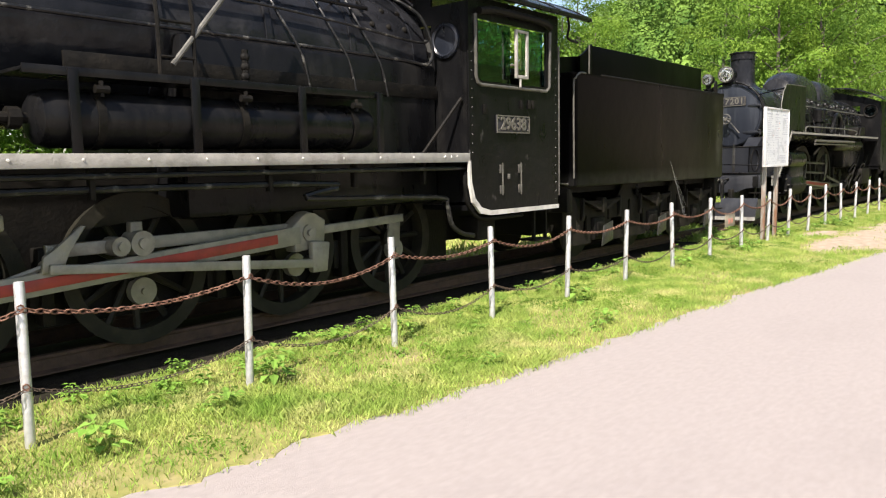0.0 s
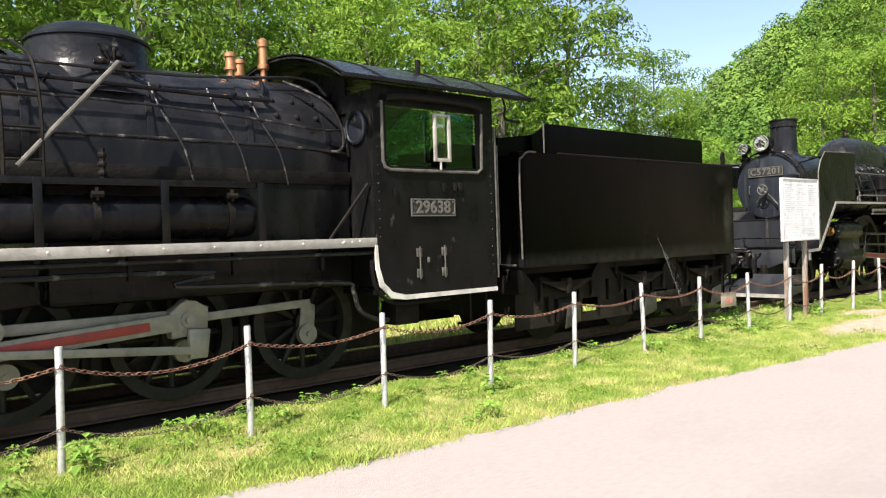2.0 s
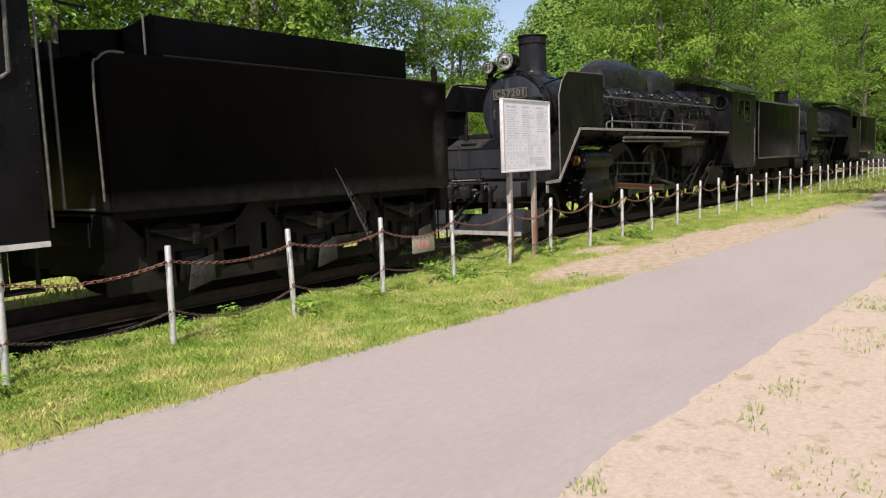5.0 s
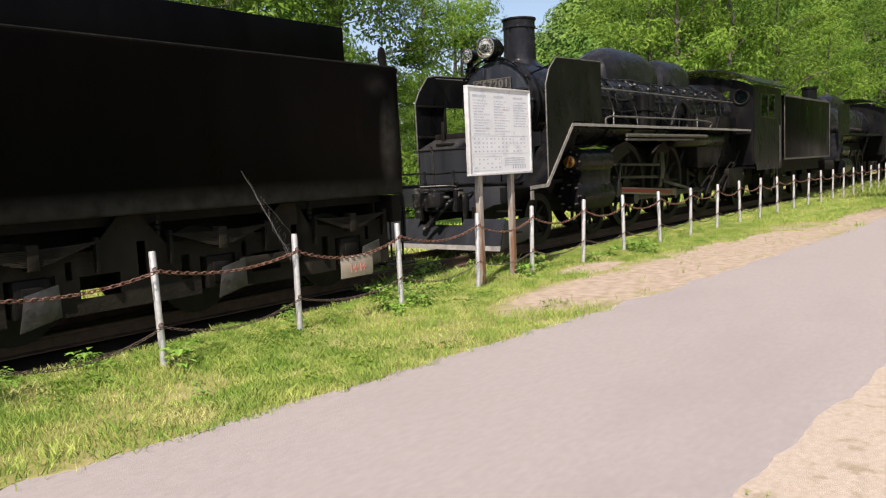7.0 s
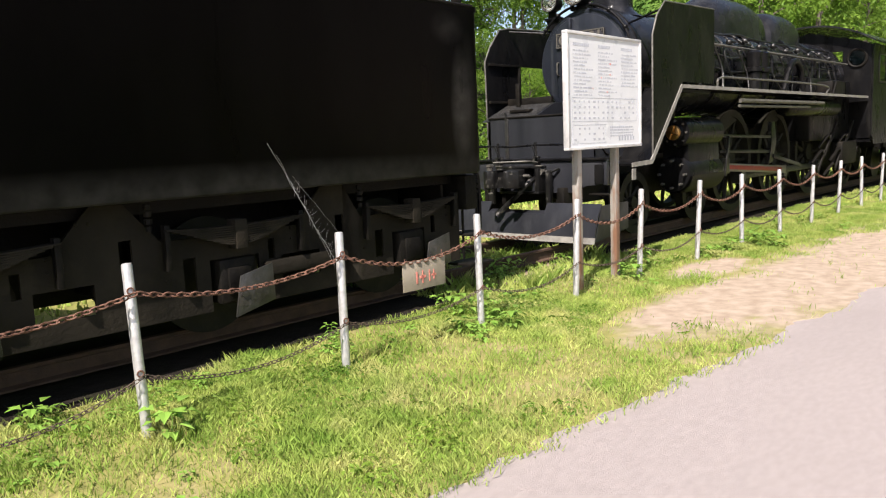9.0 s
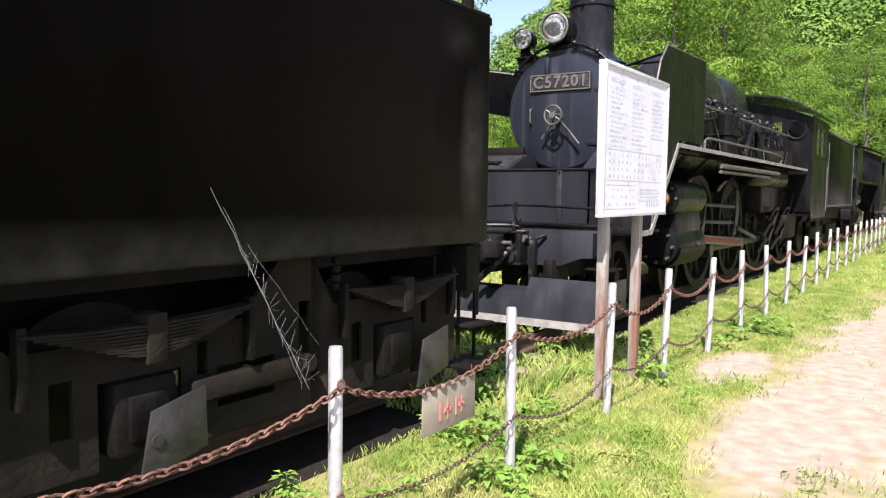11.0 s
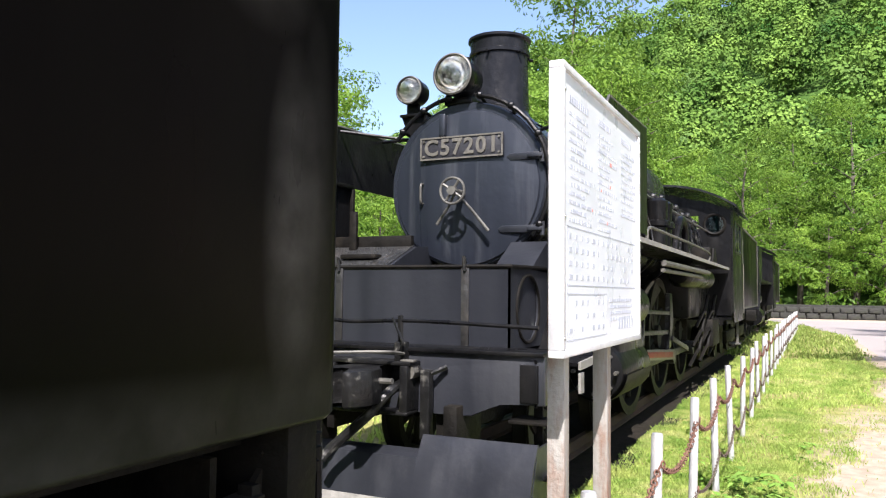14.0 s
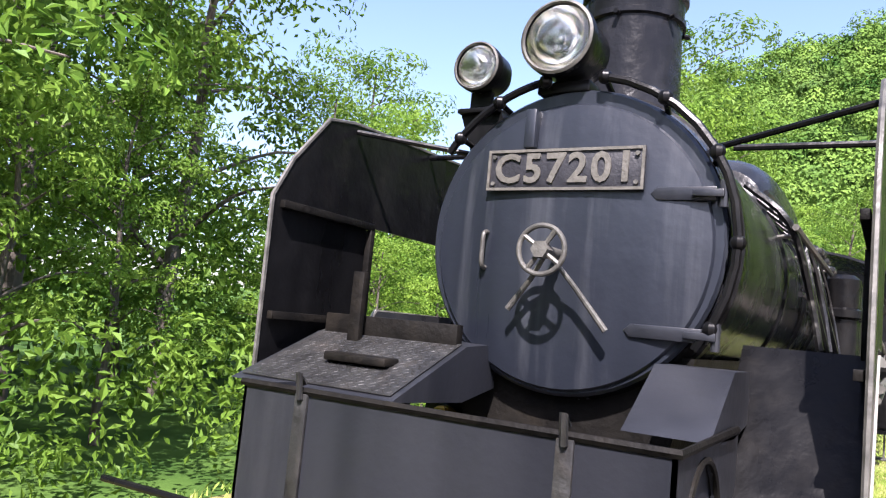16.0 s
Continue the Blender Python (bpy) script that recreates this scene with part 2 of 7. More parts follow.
M_ROD = surface("grey_rod", (0.16, 0.16, 0.13), (0.24, 0.23, 0.19), 0.5, 0.3, 9, 0.2, 40, (0.07, 0.06, 0.05), 4, 0.6)
M_RED = surface("red_paint", (0.20, 0.018, 0.014), (0.28, 0.03, 0.02), 0.5, 0.0, 9, 0.1, 40, (0.08, 0.03, 0.02), 5, 0.5)
M_WHITE = surface("white_line", (0.42, 0.41, 0.38), (0.60, 0.58, 0.54), 0.6, 0.0, 12, 0.2, 60, (0.14, 0.12, 0.10), 6, 0.7)
M_EDGE = surface("edge_paint", (0.24, 0.23, 0.21), (0.36, 0.34, 0.31), 0.6, 0.0, 10, 0.2, 60, (0.10, 0.08, 0.06), 4, 0.7)
M_CHIPPED = surface("chipped_edge", (0.15, 0.145, 0.13), (0.27, 0.26, 0.235), 0.6, 0.0, 14, 0.2, 60, (0.05, 0.045, 0.04), 7, 0.8)
M_WEAR = surface("worn_edge", (0.05, 0.048, 0.042), (0.12, 0.115, 0.10), 0.5, 0.2, 12, 0.2, 50, (0.025, 0.022, 0.02), 5, 0.7)
M_PIPE = surface("chipped_pipe_paint", (0.006, 0.006, 0.0062), (0.015, 0.0148, 0.0145), 0.34, 0.1, 8, 0.3, 30, (0.13, 0.125, 0.11), 8.0, 0.7, spec=0.32, stain_at=(0.57, 0.66))
M_GUARD = surface("dull_guard_steel", (0.022, 0.022, 0.022), (0.045, 0.045, 0.043), 0.35, 0.3, 9, 0.4, 20, (0.08, 0.07, 0.06), 5, 0.5)
M_BRASS = surface("brass", (0.48, 0.27, 0.09), (0.62, 0.36, 0.13), 0.35, 0.9, 10, 0.1, 40, (0.16, 0.08, 0.04), 6, 0.6)
M_COPPER = surface("copper", (0.45, 0.21, 0.10), (0.55, 0.28, 0.14), 0.4, 0.8, 10, 0.1, 40, (0.2, 0.1, 0.05), 6, 0.5)
M_STEEL = surface("bright_steel", (0.42, 0.42, 0.40), (0.55, 0.55, 0.52), 0.3, 0.9, 14, 0.1, 40, (0.2, 0.17, 0.13), 6, 0.5)
M_PLATE = surface("plate_black", (0.016, 0.016, 0.020), (0.026, 0.026, 0.03), 0.5, 0.0, 20, 0.2, 60, spec=0.3)
M_LETTER = surface("plate_letters", (0.075, 0.070, 0.058), (0.12, 0.112, 0.095), 0.5, 0.1, 30, 0.2, 60, (0.05, 0.045, 0.035), 15, 0.5)
M_GALV = surface("galvanised_post", (0.46, 0.46, 0.46), (0.62, 0.62, 0.62), 0.42, 0.55, 25, 0.1, 60, (0.30, 0.27, 0.24), 9, 0.5)
M_RUST = surface("rusty_chain", (0.10, 0.045, 0.03), (0.21, 0.11, 0.075), 0.75, 0.3, 30, 0.4, 90, (0.06, 0.03, 0.02), 14, 0.6, vary=0.3)
M_OLDCHAIN = surface("dull_old_chain", (0.06, 0.042, 0.030), (0.13, 0.095, 0.07), 0.85, 0.2, 30, 0.4, 90, vary=0.3)
M_SIGN = surface("sign_white", (0.58, 0.60, 0.63), (0.64, 0.66, 0.68), 0.3, 0.0, 4, 0, 60, (0.55, 0.55, 0.56), 3, 0.4)
M_SIGNFR = surface("sign_frame", (0.50, 0.50, 0.51), (0.60, 0.60, 0.60), 0.4, 0.2, 14, 0.1, 60, (0.34, 0.32, 0.30), 8, 0.4)
M_INK = surface("sign_ink", (0.33, 0.35, 0.40), (0.43, 0.45, 0.49), 0.6)
M_INKRED = surface("sign_ink_red", (0.55, 0.16, 0.12), (0.62, 0.24, 0.20), 0.6)
M_LEG = surface("grey_painted_leg", (0.25, 0.235, 0.21), (0.36, 0.34, 0.31), 0.6, 0.1, 9, 0.25, 40, (0.19, 0.075, 0.032), 5.5, 0.85, (1, 1, 0.22), stain_at=(0.47, 0.60))
M_TAG = surface("weathered_tag", (0.22, 0.19, 0.145), (0.32, 0.28, 0.22), 0.7, 0.0, 8, 0.1, 60, (0.16, 0.12, 0.08), 6, 0.5)
M_ASPHALT = surface("pale_asphalt", (0.268, 0.236, 0.226), (0.305, 0.270, 0.257), 0.9, 0.0, 26, 0.30, 420, (0.225, 0.198, 0.190), 0.42, 0.5, (0.45, 1, 1), spec=0.2)
M_SOIL = surface("sandy_soil", (0.33, 0.275, 0.22), (0.41, 0.345, 0.28), 0.95, 0.0, 30, 0.35, 180, (0.215, 0.175, 0.105), 4.2, 0.6, spec=0.1, stain_at=(0.55, 0.64))
M_TURF = surface("turf", (0.155, 0.170, 0.048), (0.275, 0.250, 0.092), 0.95, 0.0, 6, 0.35, 110, (0.36, 0.28, 0.17), 1.6, 0.75, spec=0.1)
# bed colour darkened to carry the shade beneath the engines
M_BALLAST = surface("shade_dark_track_bed", (0.010, 0.0085, 0.0065), (0.026, 0.022, 0.017), 0.95, 0.0, 9, 0.9, 40, (0.022, 0.026, 0.010), 3, 0.6, spec=0.1)
M_GRASS = surface("grass_blades", (0.15, 0.26, 0.040), (0.39, 0.44, 0.12), 0.6, 0.0, 2.6, 0, 60, (0.54, 0.46, 0.25), 1.3, 0.65, spec=0.2, vary=0.6, trans=0.3)
M_WEED = surface("weed_leaves", (0.13, 0.25, 0.035), (0.22, 0.36, 0.07), 0.55, 0.0, 3, 0, 60, vary=0.35, trans=0.3, spec=0.25)
M_LEAF = surface("tree_leaves", (0.045, 0.115, 0.013), (0.190, 0.300, 0.042), 0.5, 0.0, 0.55, 0, 60, (0.028, 0.075, 0.010), 0.25, 0.6, vary=0.2, trans=0.42, spec=0.16)
M_LEAF2 = surface("pale_tree_leaves", (0.095, 0.205, 0.024), (0.270, 0.400, 0.062), 0.5, 0.0, 0.55, 0, 60, (0.055, 0.13, 0.017), 0.25, 0.55, vary=0.2, trans=0.46, spec=0.16)
M_LEAFFAR = surface("hill_leaves", (0.026, 0.078, 0.014), (0.190, 0.300, 0.058), 0.7, 0.0, 0.14, 0, 60, (0.24, 0.31, 0.16), 0.05, 0.4, vary=0.12, trans=0.10, spec=0.05)
M_BARK = surface("bark", (0.055, 0.045, 0.035), (0.13, 0.11, 0.09), 0.9, 0.0, 5, 0.6, 30, stretch=(1, 1, 0.3))
# mossy stone, its colour lowered to stand for tree shade on the wall
M_STONE = surface("shade_dark_stone", (0.014, 0.014, 0.012), (0.040, 0.039, 0.033), 0.9, 0.0, 4, 0.5, 20, (0.018, 0.028, 0.010), 1.4, 0.6, vary=0.25)
M_HILL = surface("forest_floor", (0.025, 0.060, 0.012), (0.080, 0.140, 0.030), 1.0, 0.0, 0.6, 0.4, 3, spec=0.05)
M_WOOD = surface("old_wood", (0.16, 0.12, 0.08), (0.26, 0.20, 0.14), 0.85, 0.0, 6, 0.3, 40, stretch=(1, 6, 6))
M_RAIL = surface("rusted_rail", (0.055, 0.032, 0.021), (0.10, 0.06, 0.04), 0.8, 0.2, 10, 0.3, 50, (0.02, 0.014, 0.01), 2.0, 0.6)
M_WEB = surface("dusty_web", (0.22, 0.22, 0.21), (0.34, 0.34, 0.33), 0.8, 0.0, 30)
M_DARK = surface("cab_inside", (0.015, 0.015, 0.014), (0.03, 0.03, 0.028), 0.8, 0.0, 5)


def bare_ground(m, spots):
    """Mixes trodden sandy earth into a turf material over soft-edged oval spots (x, y, half length, half width)."""
    nt, n = m.node_tree, m.node_tree.nodes
    link = nt.links.new
    bs = n["Principled BSDF"]
    turf = bs.inputs["Base Color"].links[0].from_socket
    co = n.new("ShaderNodeTexCoord")
    total = None
    for x, y, rx, ry in spots:
        mp = n.new("ShaderNodeMapping")
        mp.inputs["Location"].default_value = (-x / rx, -y / ry, 0)
        mp.inputs["Scale"].default_value = (1 / rx, 1 / ry, 0)
        link(co.outputs["Object"], mp.inputs["Vector"])
        ln = n.new("ShaderNodeVectorMath")
        ln.operation = "LENGTH"
        link(mp.outputs[0], ln.inputs[0])
        mr = n.new("ShaderNodeMapRange")
        mr.inputs["From Min"].default_value, mr.inputs["From Max"].default_value = 0.2, 1.3
        mr.inputs["To Min"].default_value, mr.inputs["To Max"].default_value = 1, 0
        link(ln.outputs["Value"], mr.inputs["Value"])
        if total is None:
            total = mr.outputs[0]
        else:
            mx = n.new("ShaderNodeMath")
            mx.operation = "MAXIMUM"
            link(total, mx.inputs[0])
            link(mr.outputs[0], mx.inputs[1])
            total = mx.outputs[0]
    nz = n.new("ShaderNodeTexNoise")
    nz.inputs["Scale"].default_value, nz.inputs["Detail"].default_value, nz.inputs["Roughness"].default_value = 2.2, 9, 0.7
    link(co.outputs["Object"], nz.inputs["Vector"])
    ad = n.new("ShaderNodeMath")
    ad.operation = "ADD"
    link(total, ad.inputs[0])
    link(nz.outputs["Fac"], ad.inputs[1])
    rp = n.new("ShaderNodeValToRGB")
    rp.color_ramp.elements[0].position, rp.color_ramp.elements[1].position = 0.72, 1.0
    link(ad.outputs[0], rp.inputs["Fac"])
    n2 = n.new("ShaderNodeTexNoise")
    n2.inputs["Scale"].default_value, n2.inputs["Detail"].default_value = 7, 8
    link(co.outputs["Object"], n2.inputs["Vector"])
    r2 = n.new("ShaderNodeValToRGB")
    r2.color_ramp.elements[0].position, r2.color_ramp.elements[1].position = 0.35, 0.65
    r2.color_ramp.elements[0].color, r2.color_ramp.elements[1].color = (0.275, 0.215, 0.160, 1), (0.375, 0.305, 0.238, 1)
    link(n2.outputs["Fac"], r2.inputs["Fac"])
    mx = n.new("ShaderNodeMixRGB")
    link(rp.outputs["Color"], mx.inputs["Fac"])
    link(turf, mx.inputs["Color1"])
    link(r2.outputs["Color"], mx.inputs["Color2"])
    link(mx.outputs["Color"], bs.inputs["Base Color"])


BARE = [(19.0, -3.72, 5.8, 1.05), (26, -4.35, 4.0, 0.6), (14.9, -3.25, 2.0, 0.6), (16.4, -2.4, 0.9, 0.35), (38, -4.6, 9, 0.5)]
bare_ground(M_TURF, BARE)


def pale_smears(m, marks, colour):
    """Soft oval pale smears (x, z, half width, half height, amount) on a painted side."""
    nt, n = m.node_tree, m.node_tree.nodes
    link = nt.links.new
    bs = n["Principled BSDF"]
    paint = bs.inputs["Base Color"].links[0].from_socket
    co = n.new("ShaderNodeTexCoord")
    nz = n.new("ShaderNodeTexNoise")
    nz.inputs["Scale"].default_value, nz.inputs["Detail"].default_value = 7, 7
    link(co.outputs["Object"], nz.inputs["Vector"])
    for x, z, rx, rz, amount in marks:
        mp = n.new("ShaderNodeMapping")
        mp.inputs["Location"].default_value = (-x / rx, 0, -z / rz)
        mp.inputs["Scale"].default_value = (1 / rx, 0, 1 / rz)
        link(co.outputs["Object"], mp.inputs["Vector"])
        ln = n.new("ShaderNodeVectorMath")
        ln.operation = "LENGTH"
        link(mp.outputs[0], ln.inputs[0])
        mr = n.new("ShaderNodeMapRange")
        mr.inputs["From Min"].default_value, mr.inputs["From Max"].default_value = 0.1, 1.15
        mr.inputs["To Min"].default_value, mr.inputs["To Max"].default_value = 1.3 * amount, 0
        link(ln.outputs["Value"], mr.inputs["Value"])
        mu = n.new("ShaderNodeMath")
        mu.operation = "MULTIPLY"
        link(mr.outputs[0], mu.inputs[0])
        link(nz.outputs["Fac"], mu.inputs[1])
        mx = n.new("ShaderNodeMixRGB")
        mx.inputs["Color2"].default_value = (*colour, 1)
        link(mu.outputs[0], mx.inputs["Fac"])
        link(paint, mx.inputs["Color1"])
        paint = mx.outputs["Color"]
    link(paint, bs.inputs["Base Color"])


# paler upright smears near the rear corner and a paler band along the bottom
pale_smears(M_TENDER, [(2.50, 1.70, 0.13, 0.52, 1.5), (2.62, 1.75, 0.10, 0.6, 0.7), (2.35, 2.42, 0.22, 0.14, 0.45), (0.0, 1.12, 4.5, 0.17, 0.8)], (0.06, 0.058, 0.057))


def glass(name, tint, rough=0.02):
    m = bpy.data.materials.new(name)
    m.use_nodes = True
    bs = m.node_tree.nodes["Principled BSDF"]
    bs.inputs["Base Color"].default_value = (*tint, 1)
    bs.inputs["Roughness"].default_value = rough
    bs.inputs["Transmission Weight"].default_value = 1.0
    bs.inputs["IOR"].default_value = 1.45
    return m


M_GLASS = glass("greenish_glass", (0.07, 0.24, 0.235))
M_CLEAR = glass("lamp_glass", (0.95, 0.96, 0.95), 0.05)
M_MIRROR = surface("reflector", (0.80, 0.80, 0.78), (0.88, 0.88, 0.86), 0.12, 1.0, 6, rough_var=0.05)


# ---- ground, road, track ----
def sheet(name, xs, y_of, z, material, label, category):
    """A flat strip between two lines y_of(x) = (y0, y1), cut fine enough to undulate."""
    verts, faces = [], []
    cols = 8
    for x in xs:
        a, b = y_of(x)
        for k in range(cols - 1):
            verts.append((x, a + (b - a) * k / (cols - 2), z))
        verts.append((x, b - 0.012, z - 0.012))
    for i in range(len(xs) - 1):
        for k in range(cols - 1):
            p = i * cols + k
            faces.append((p, p + cols, p + cols + 1, p + 1))
    ob = raw(name, verts, faces, material)
    return tagged(ob, label, category, kind="structure")


def lerp_table(table, x):
    for (x0, y0), (x1, y1) in zip(table, table[1:]):
        if x <= x1:
            return y0 + (y1 - y0) * max(0.0, (x - x0) / (x1 - x0))
    return table[-1][1]


GRASS_EDGE = [(-40, -2.9), (0, -3.1), (4, -3.4), (6.5, -3.5), (8, -3.57), (10, -3.76), (12, -3.9), (14.8, -4.15), (18, -4.32), (23, -4.58), (34, -4.6), (46, -4.3), (58, -2.6), (70, 1.0)]
ROAD_EDGE = [(-40, -6.3), (0, -6.42), (6, -6.54), (9, -6.63), (13, -6.88), (18, -7.05), (34, -7.4), (46, -8.4), (58, -13), (70, -22)]


def wob(x, k):
    return 0.11 * noise.noise((x * 1.3, k, 0)) + 0.07 * noise.noise((x * 4.1, k, 2)) + 0.04 * noise.noise((x * 13, k, 5))


XS = [-40 + i * 0.25 for i in range(148)] + [-3 + i * 0.05 for i in range(500)] + [22 + i * 0.25 for i in range(193)]
tagged(raw("ground", [(-900, -900, -0.01), (900, -900, -0.01), (900, 900, -0.01), (-900, 900, -0.01)], [(0, 1, 2, 3)], M_SOIL),
       "pale sandy ground with sparse dry grass", "ground", kind="structure")
sheet("lawn", XS, lambda x: (9.0, lerp_table(GRASS_EDGE, x) + wob(x, 1)), -0.002, M_TURF, "sunlit mown grass strip with bare patches", "grass")
sheet("road", XS, lambda x: (lerp_table(GRASS_EDGE, x) + wob(x, 1) + 0.05, lerp_table(ROAD_EDGE, x) + 0.5 * wob(x, 9)), -0.007, M_ASPHALT,
      "pale worn asphalt path with frayed edges", "path")


tagged(raw("forest_floor", [(-60, 5.2, 0.004), (73, 5.2, 0.004), (73, 90, 0.004), (-60, 90, 0.004)], [(0, 1, 2, 3)], M_HILL), "shaded leafy forest floor behind the track", "forest floor", kind="structure")
RAIL = 0.2
sheet("track_bed", [-20 + i for i in range(81)], lambda x: (1.2, -1.12 + 0.12 * noise.noise((x * 0.9, 3, 1))), 0.012, M_BALLAST, "gravel track bed overgrown with weeds, darkened for the shade under the engines", "track bed")
for side in (-0.5335, 0.5335):
    bm = bmesh.new()
    prism(bm, [(side - 0.06, 0.05), (side + 0.06, 0.05), (side + 0.06, 0.065), (side + 0.012, 0.08), (side + 0.012, 0.165), (side + 0.032, 0.175), (side + 0.032, RAIL),
               (side - 0.032, RAIL), (side - 0.032, 0.175), (side - 0.012, 0.165), (side - 0.012, 0.08), (side - 0.06, 0.065)], "yz", -20, 60)
    single("rail", bm, M_RAIL, (20, side, 0.05), "rusty steel rail half hidden in weeds", "rail", "rails", "structure")
sl = None
for i in range(5):
    x = 13.75 + i * 0.62
    if sl is None:
        bm = bmesh.new()
        box(bm, -0.1, 0.1, -1.05, 1.05, 0, 0.1, 0.012)
        sl = single("sleeper", bm, M_WOOD, (0, 0, 0), "weathered wooden railway sleeper under the rails", "sleeper", "sleepers", "structure")
        sl.location = (x, 0, -0.075)
    else:
        copy_thing(sl, pose(x, 0, -0.075 + 0.01 * noise.noise((x, 0, 0)), 0, 0, 1.5 * noise.noise((x, 4, 0))))

# low stone wall at the foot of the wooded hill
stone_wall = thing("wall_far", (74, -10, 0), "low mossy stone wall, darkened for tree shade, at the foot of the wooded hill", "wall", kind="structure")
rs = random.Random(5)
bm = bmesh.new()
box(bm, 74.2, 74.9, -40, 24, 0, 1.05)
part("core", bm, M_STONE, stone_wall)
stones = []
for v in range(3):
    bm = bmesh.new()
    box(bm, -0.12, 0.16, -0.42 + 0.05 * v, 0.42, -0.21, 0.21 - 0.02 * v, 0.05)
    stones.append(mesh_of(bm, "stone", M_STONE))
for row in range(2):
    for k in range(70):
        ob = new("stone", stones[rs.randrange(3)])
        ob.parent = stone_wall
        ob.location = (0.12 + rs.uniform(-0.04, 0.04), -29 + k * 0.9 + (0.45 if row % 2 else 0), 0.24 + row * 0.46)


# wooded hill
def hill_height(x, y):
    r = math.hypot(x - 10, y + 3)
    az = math.degrees(math.atan2(y + 3, x - 10))
    top = lerp_table([(-70, 20), (-30, 24), (-10, 23), (0, 21), (11, 18.6), (20, 16.5), (25, 13.5), (29, 10.5), (33, 5), (40, 2), (80, 1)], az)
    h = math.tan(radians(top)) * 190 * min(1.0, max(0.0, (r - 68) / 122)) ** 1.15
    return h * (1 + 0.10 * noise.noise((x * 0.02, y * 0.02, 7))) - 0.3


hv, hf = [], []
NR, NA = 30, 60
for i in range(NR):
    r = 68 + (190 - 68) * i / (NR - 1)
    for k in range(NA):
        a = radians(-62 + 120 * k / (NA - 1))
        x, y = 10 + r * math.cos(a), -3 + r * math.sin(a)
        hv.append((x, y, hill_height(x, y)))
for i in range(NR - 1):
    for k in range(NA - 1):
        p = i * NA + k
        hf.append((p, p + NA, p + NA + 1, p + 1))
tagged(raw("hill", hv, hf, M_HILL, smooth=True), "steep hill of dark forest floor under dense woods", "hill", kind="structure")


def leaf_clump(verts, faces, c, rx, rz, count, size, rnd, wide=1.0):
    """Leaves scattered through a flattened shell round c."""
    for _ in range(count):
        u, a = rnd.uniform(-0.55, 1), rnd.uniform(0, math.tau)
        s = math.sqrt(max(0, 1 - u * u)) * rnd.uniform(0.72, 1.05)
        p = Vector((c[0] + rx * s * math.cos(a), c[1] + rx * s * math.sin(a), c[2] + rz * u * rnd.uniform(0.75, 1.05)))
        n = Vector((s * math.cos(a) + rnd.gauss(0, 0.15), s * math.sin(a) + rnd.gauss(0, 0.15), 0.25 + u * 0.85 + rnd.gauss(0, 0.15))).normalized()
        t = n.cross(Vector((rnd.gauss(0, 1), rnd.gauss(0, 1), rnd.gauss(0, 1)))).normalized()
        b = n.cross(t)
        l, w = size * rnd.uniform(0.7, 1.3), size * wide * rnd.uniform(0.35, 0.6)
        k = len(verts)
        verts += [p - t * l * 0.5, p + b * w * 0.5 + n * 0.1 * l, p + t * l * 0.5 - n * 0.12 * l, p - b * w * 0.5 + n * 0.1 * l]
        faces.append((k, k + 1, k + 2, k + 3))


rs = random.Random(11)
fv, ff = [], []
for i in range(860):
    a = radians(rs.uniform(-26, 35))
    r = 70 + 124 * rs.random() ** 0.78
    x, y = 10 + r * math.cos(a), -3 + r * math.sin(a)
    z = hill_height(x, y)
    rx = rs.uniform(2.8, 5.2)
    tall = rs.uniform(4, 8.5)
    for k in range(4):
        q = rs.uniform(0, math.tau)
        o = rx * rs.uniform(0.2, 0.6) * (k > 0)
        leaf_clump(fv, ff, (x + o * math.cos(q), y + o * math.sin(q), z + tall * (1.0 if k == 0 else rs.uniform(0.35, 0.85))), rx * rs.uniform(0.45, 0.7), rx * rs.uniform(0.42, 0.62), 115, 0.60, rs, 1.8)
tagged(raw("hill_forest", fv, ff, M_LEAFFAR), "dense sunlit green broadleaf forest covering the hill", "forest", kind="stuff")


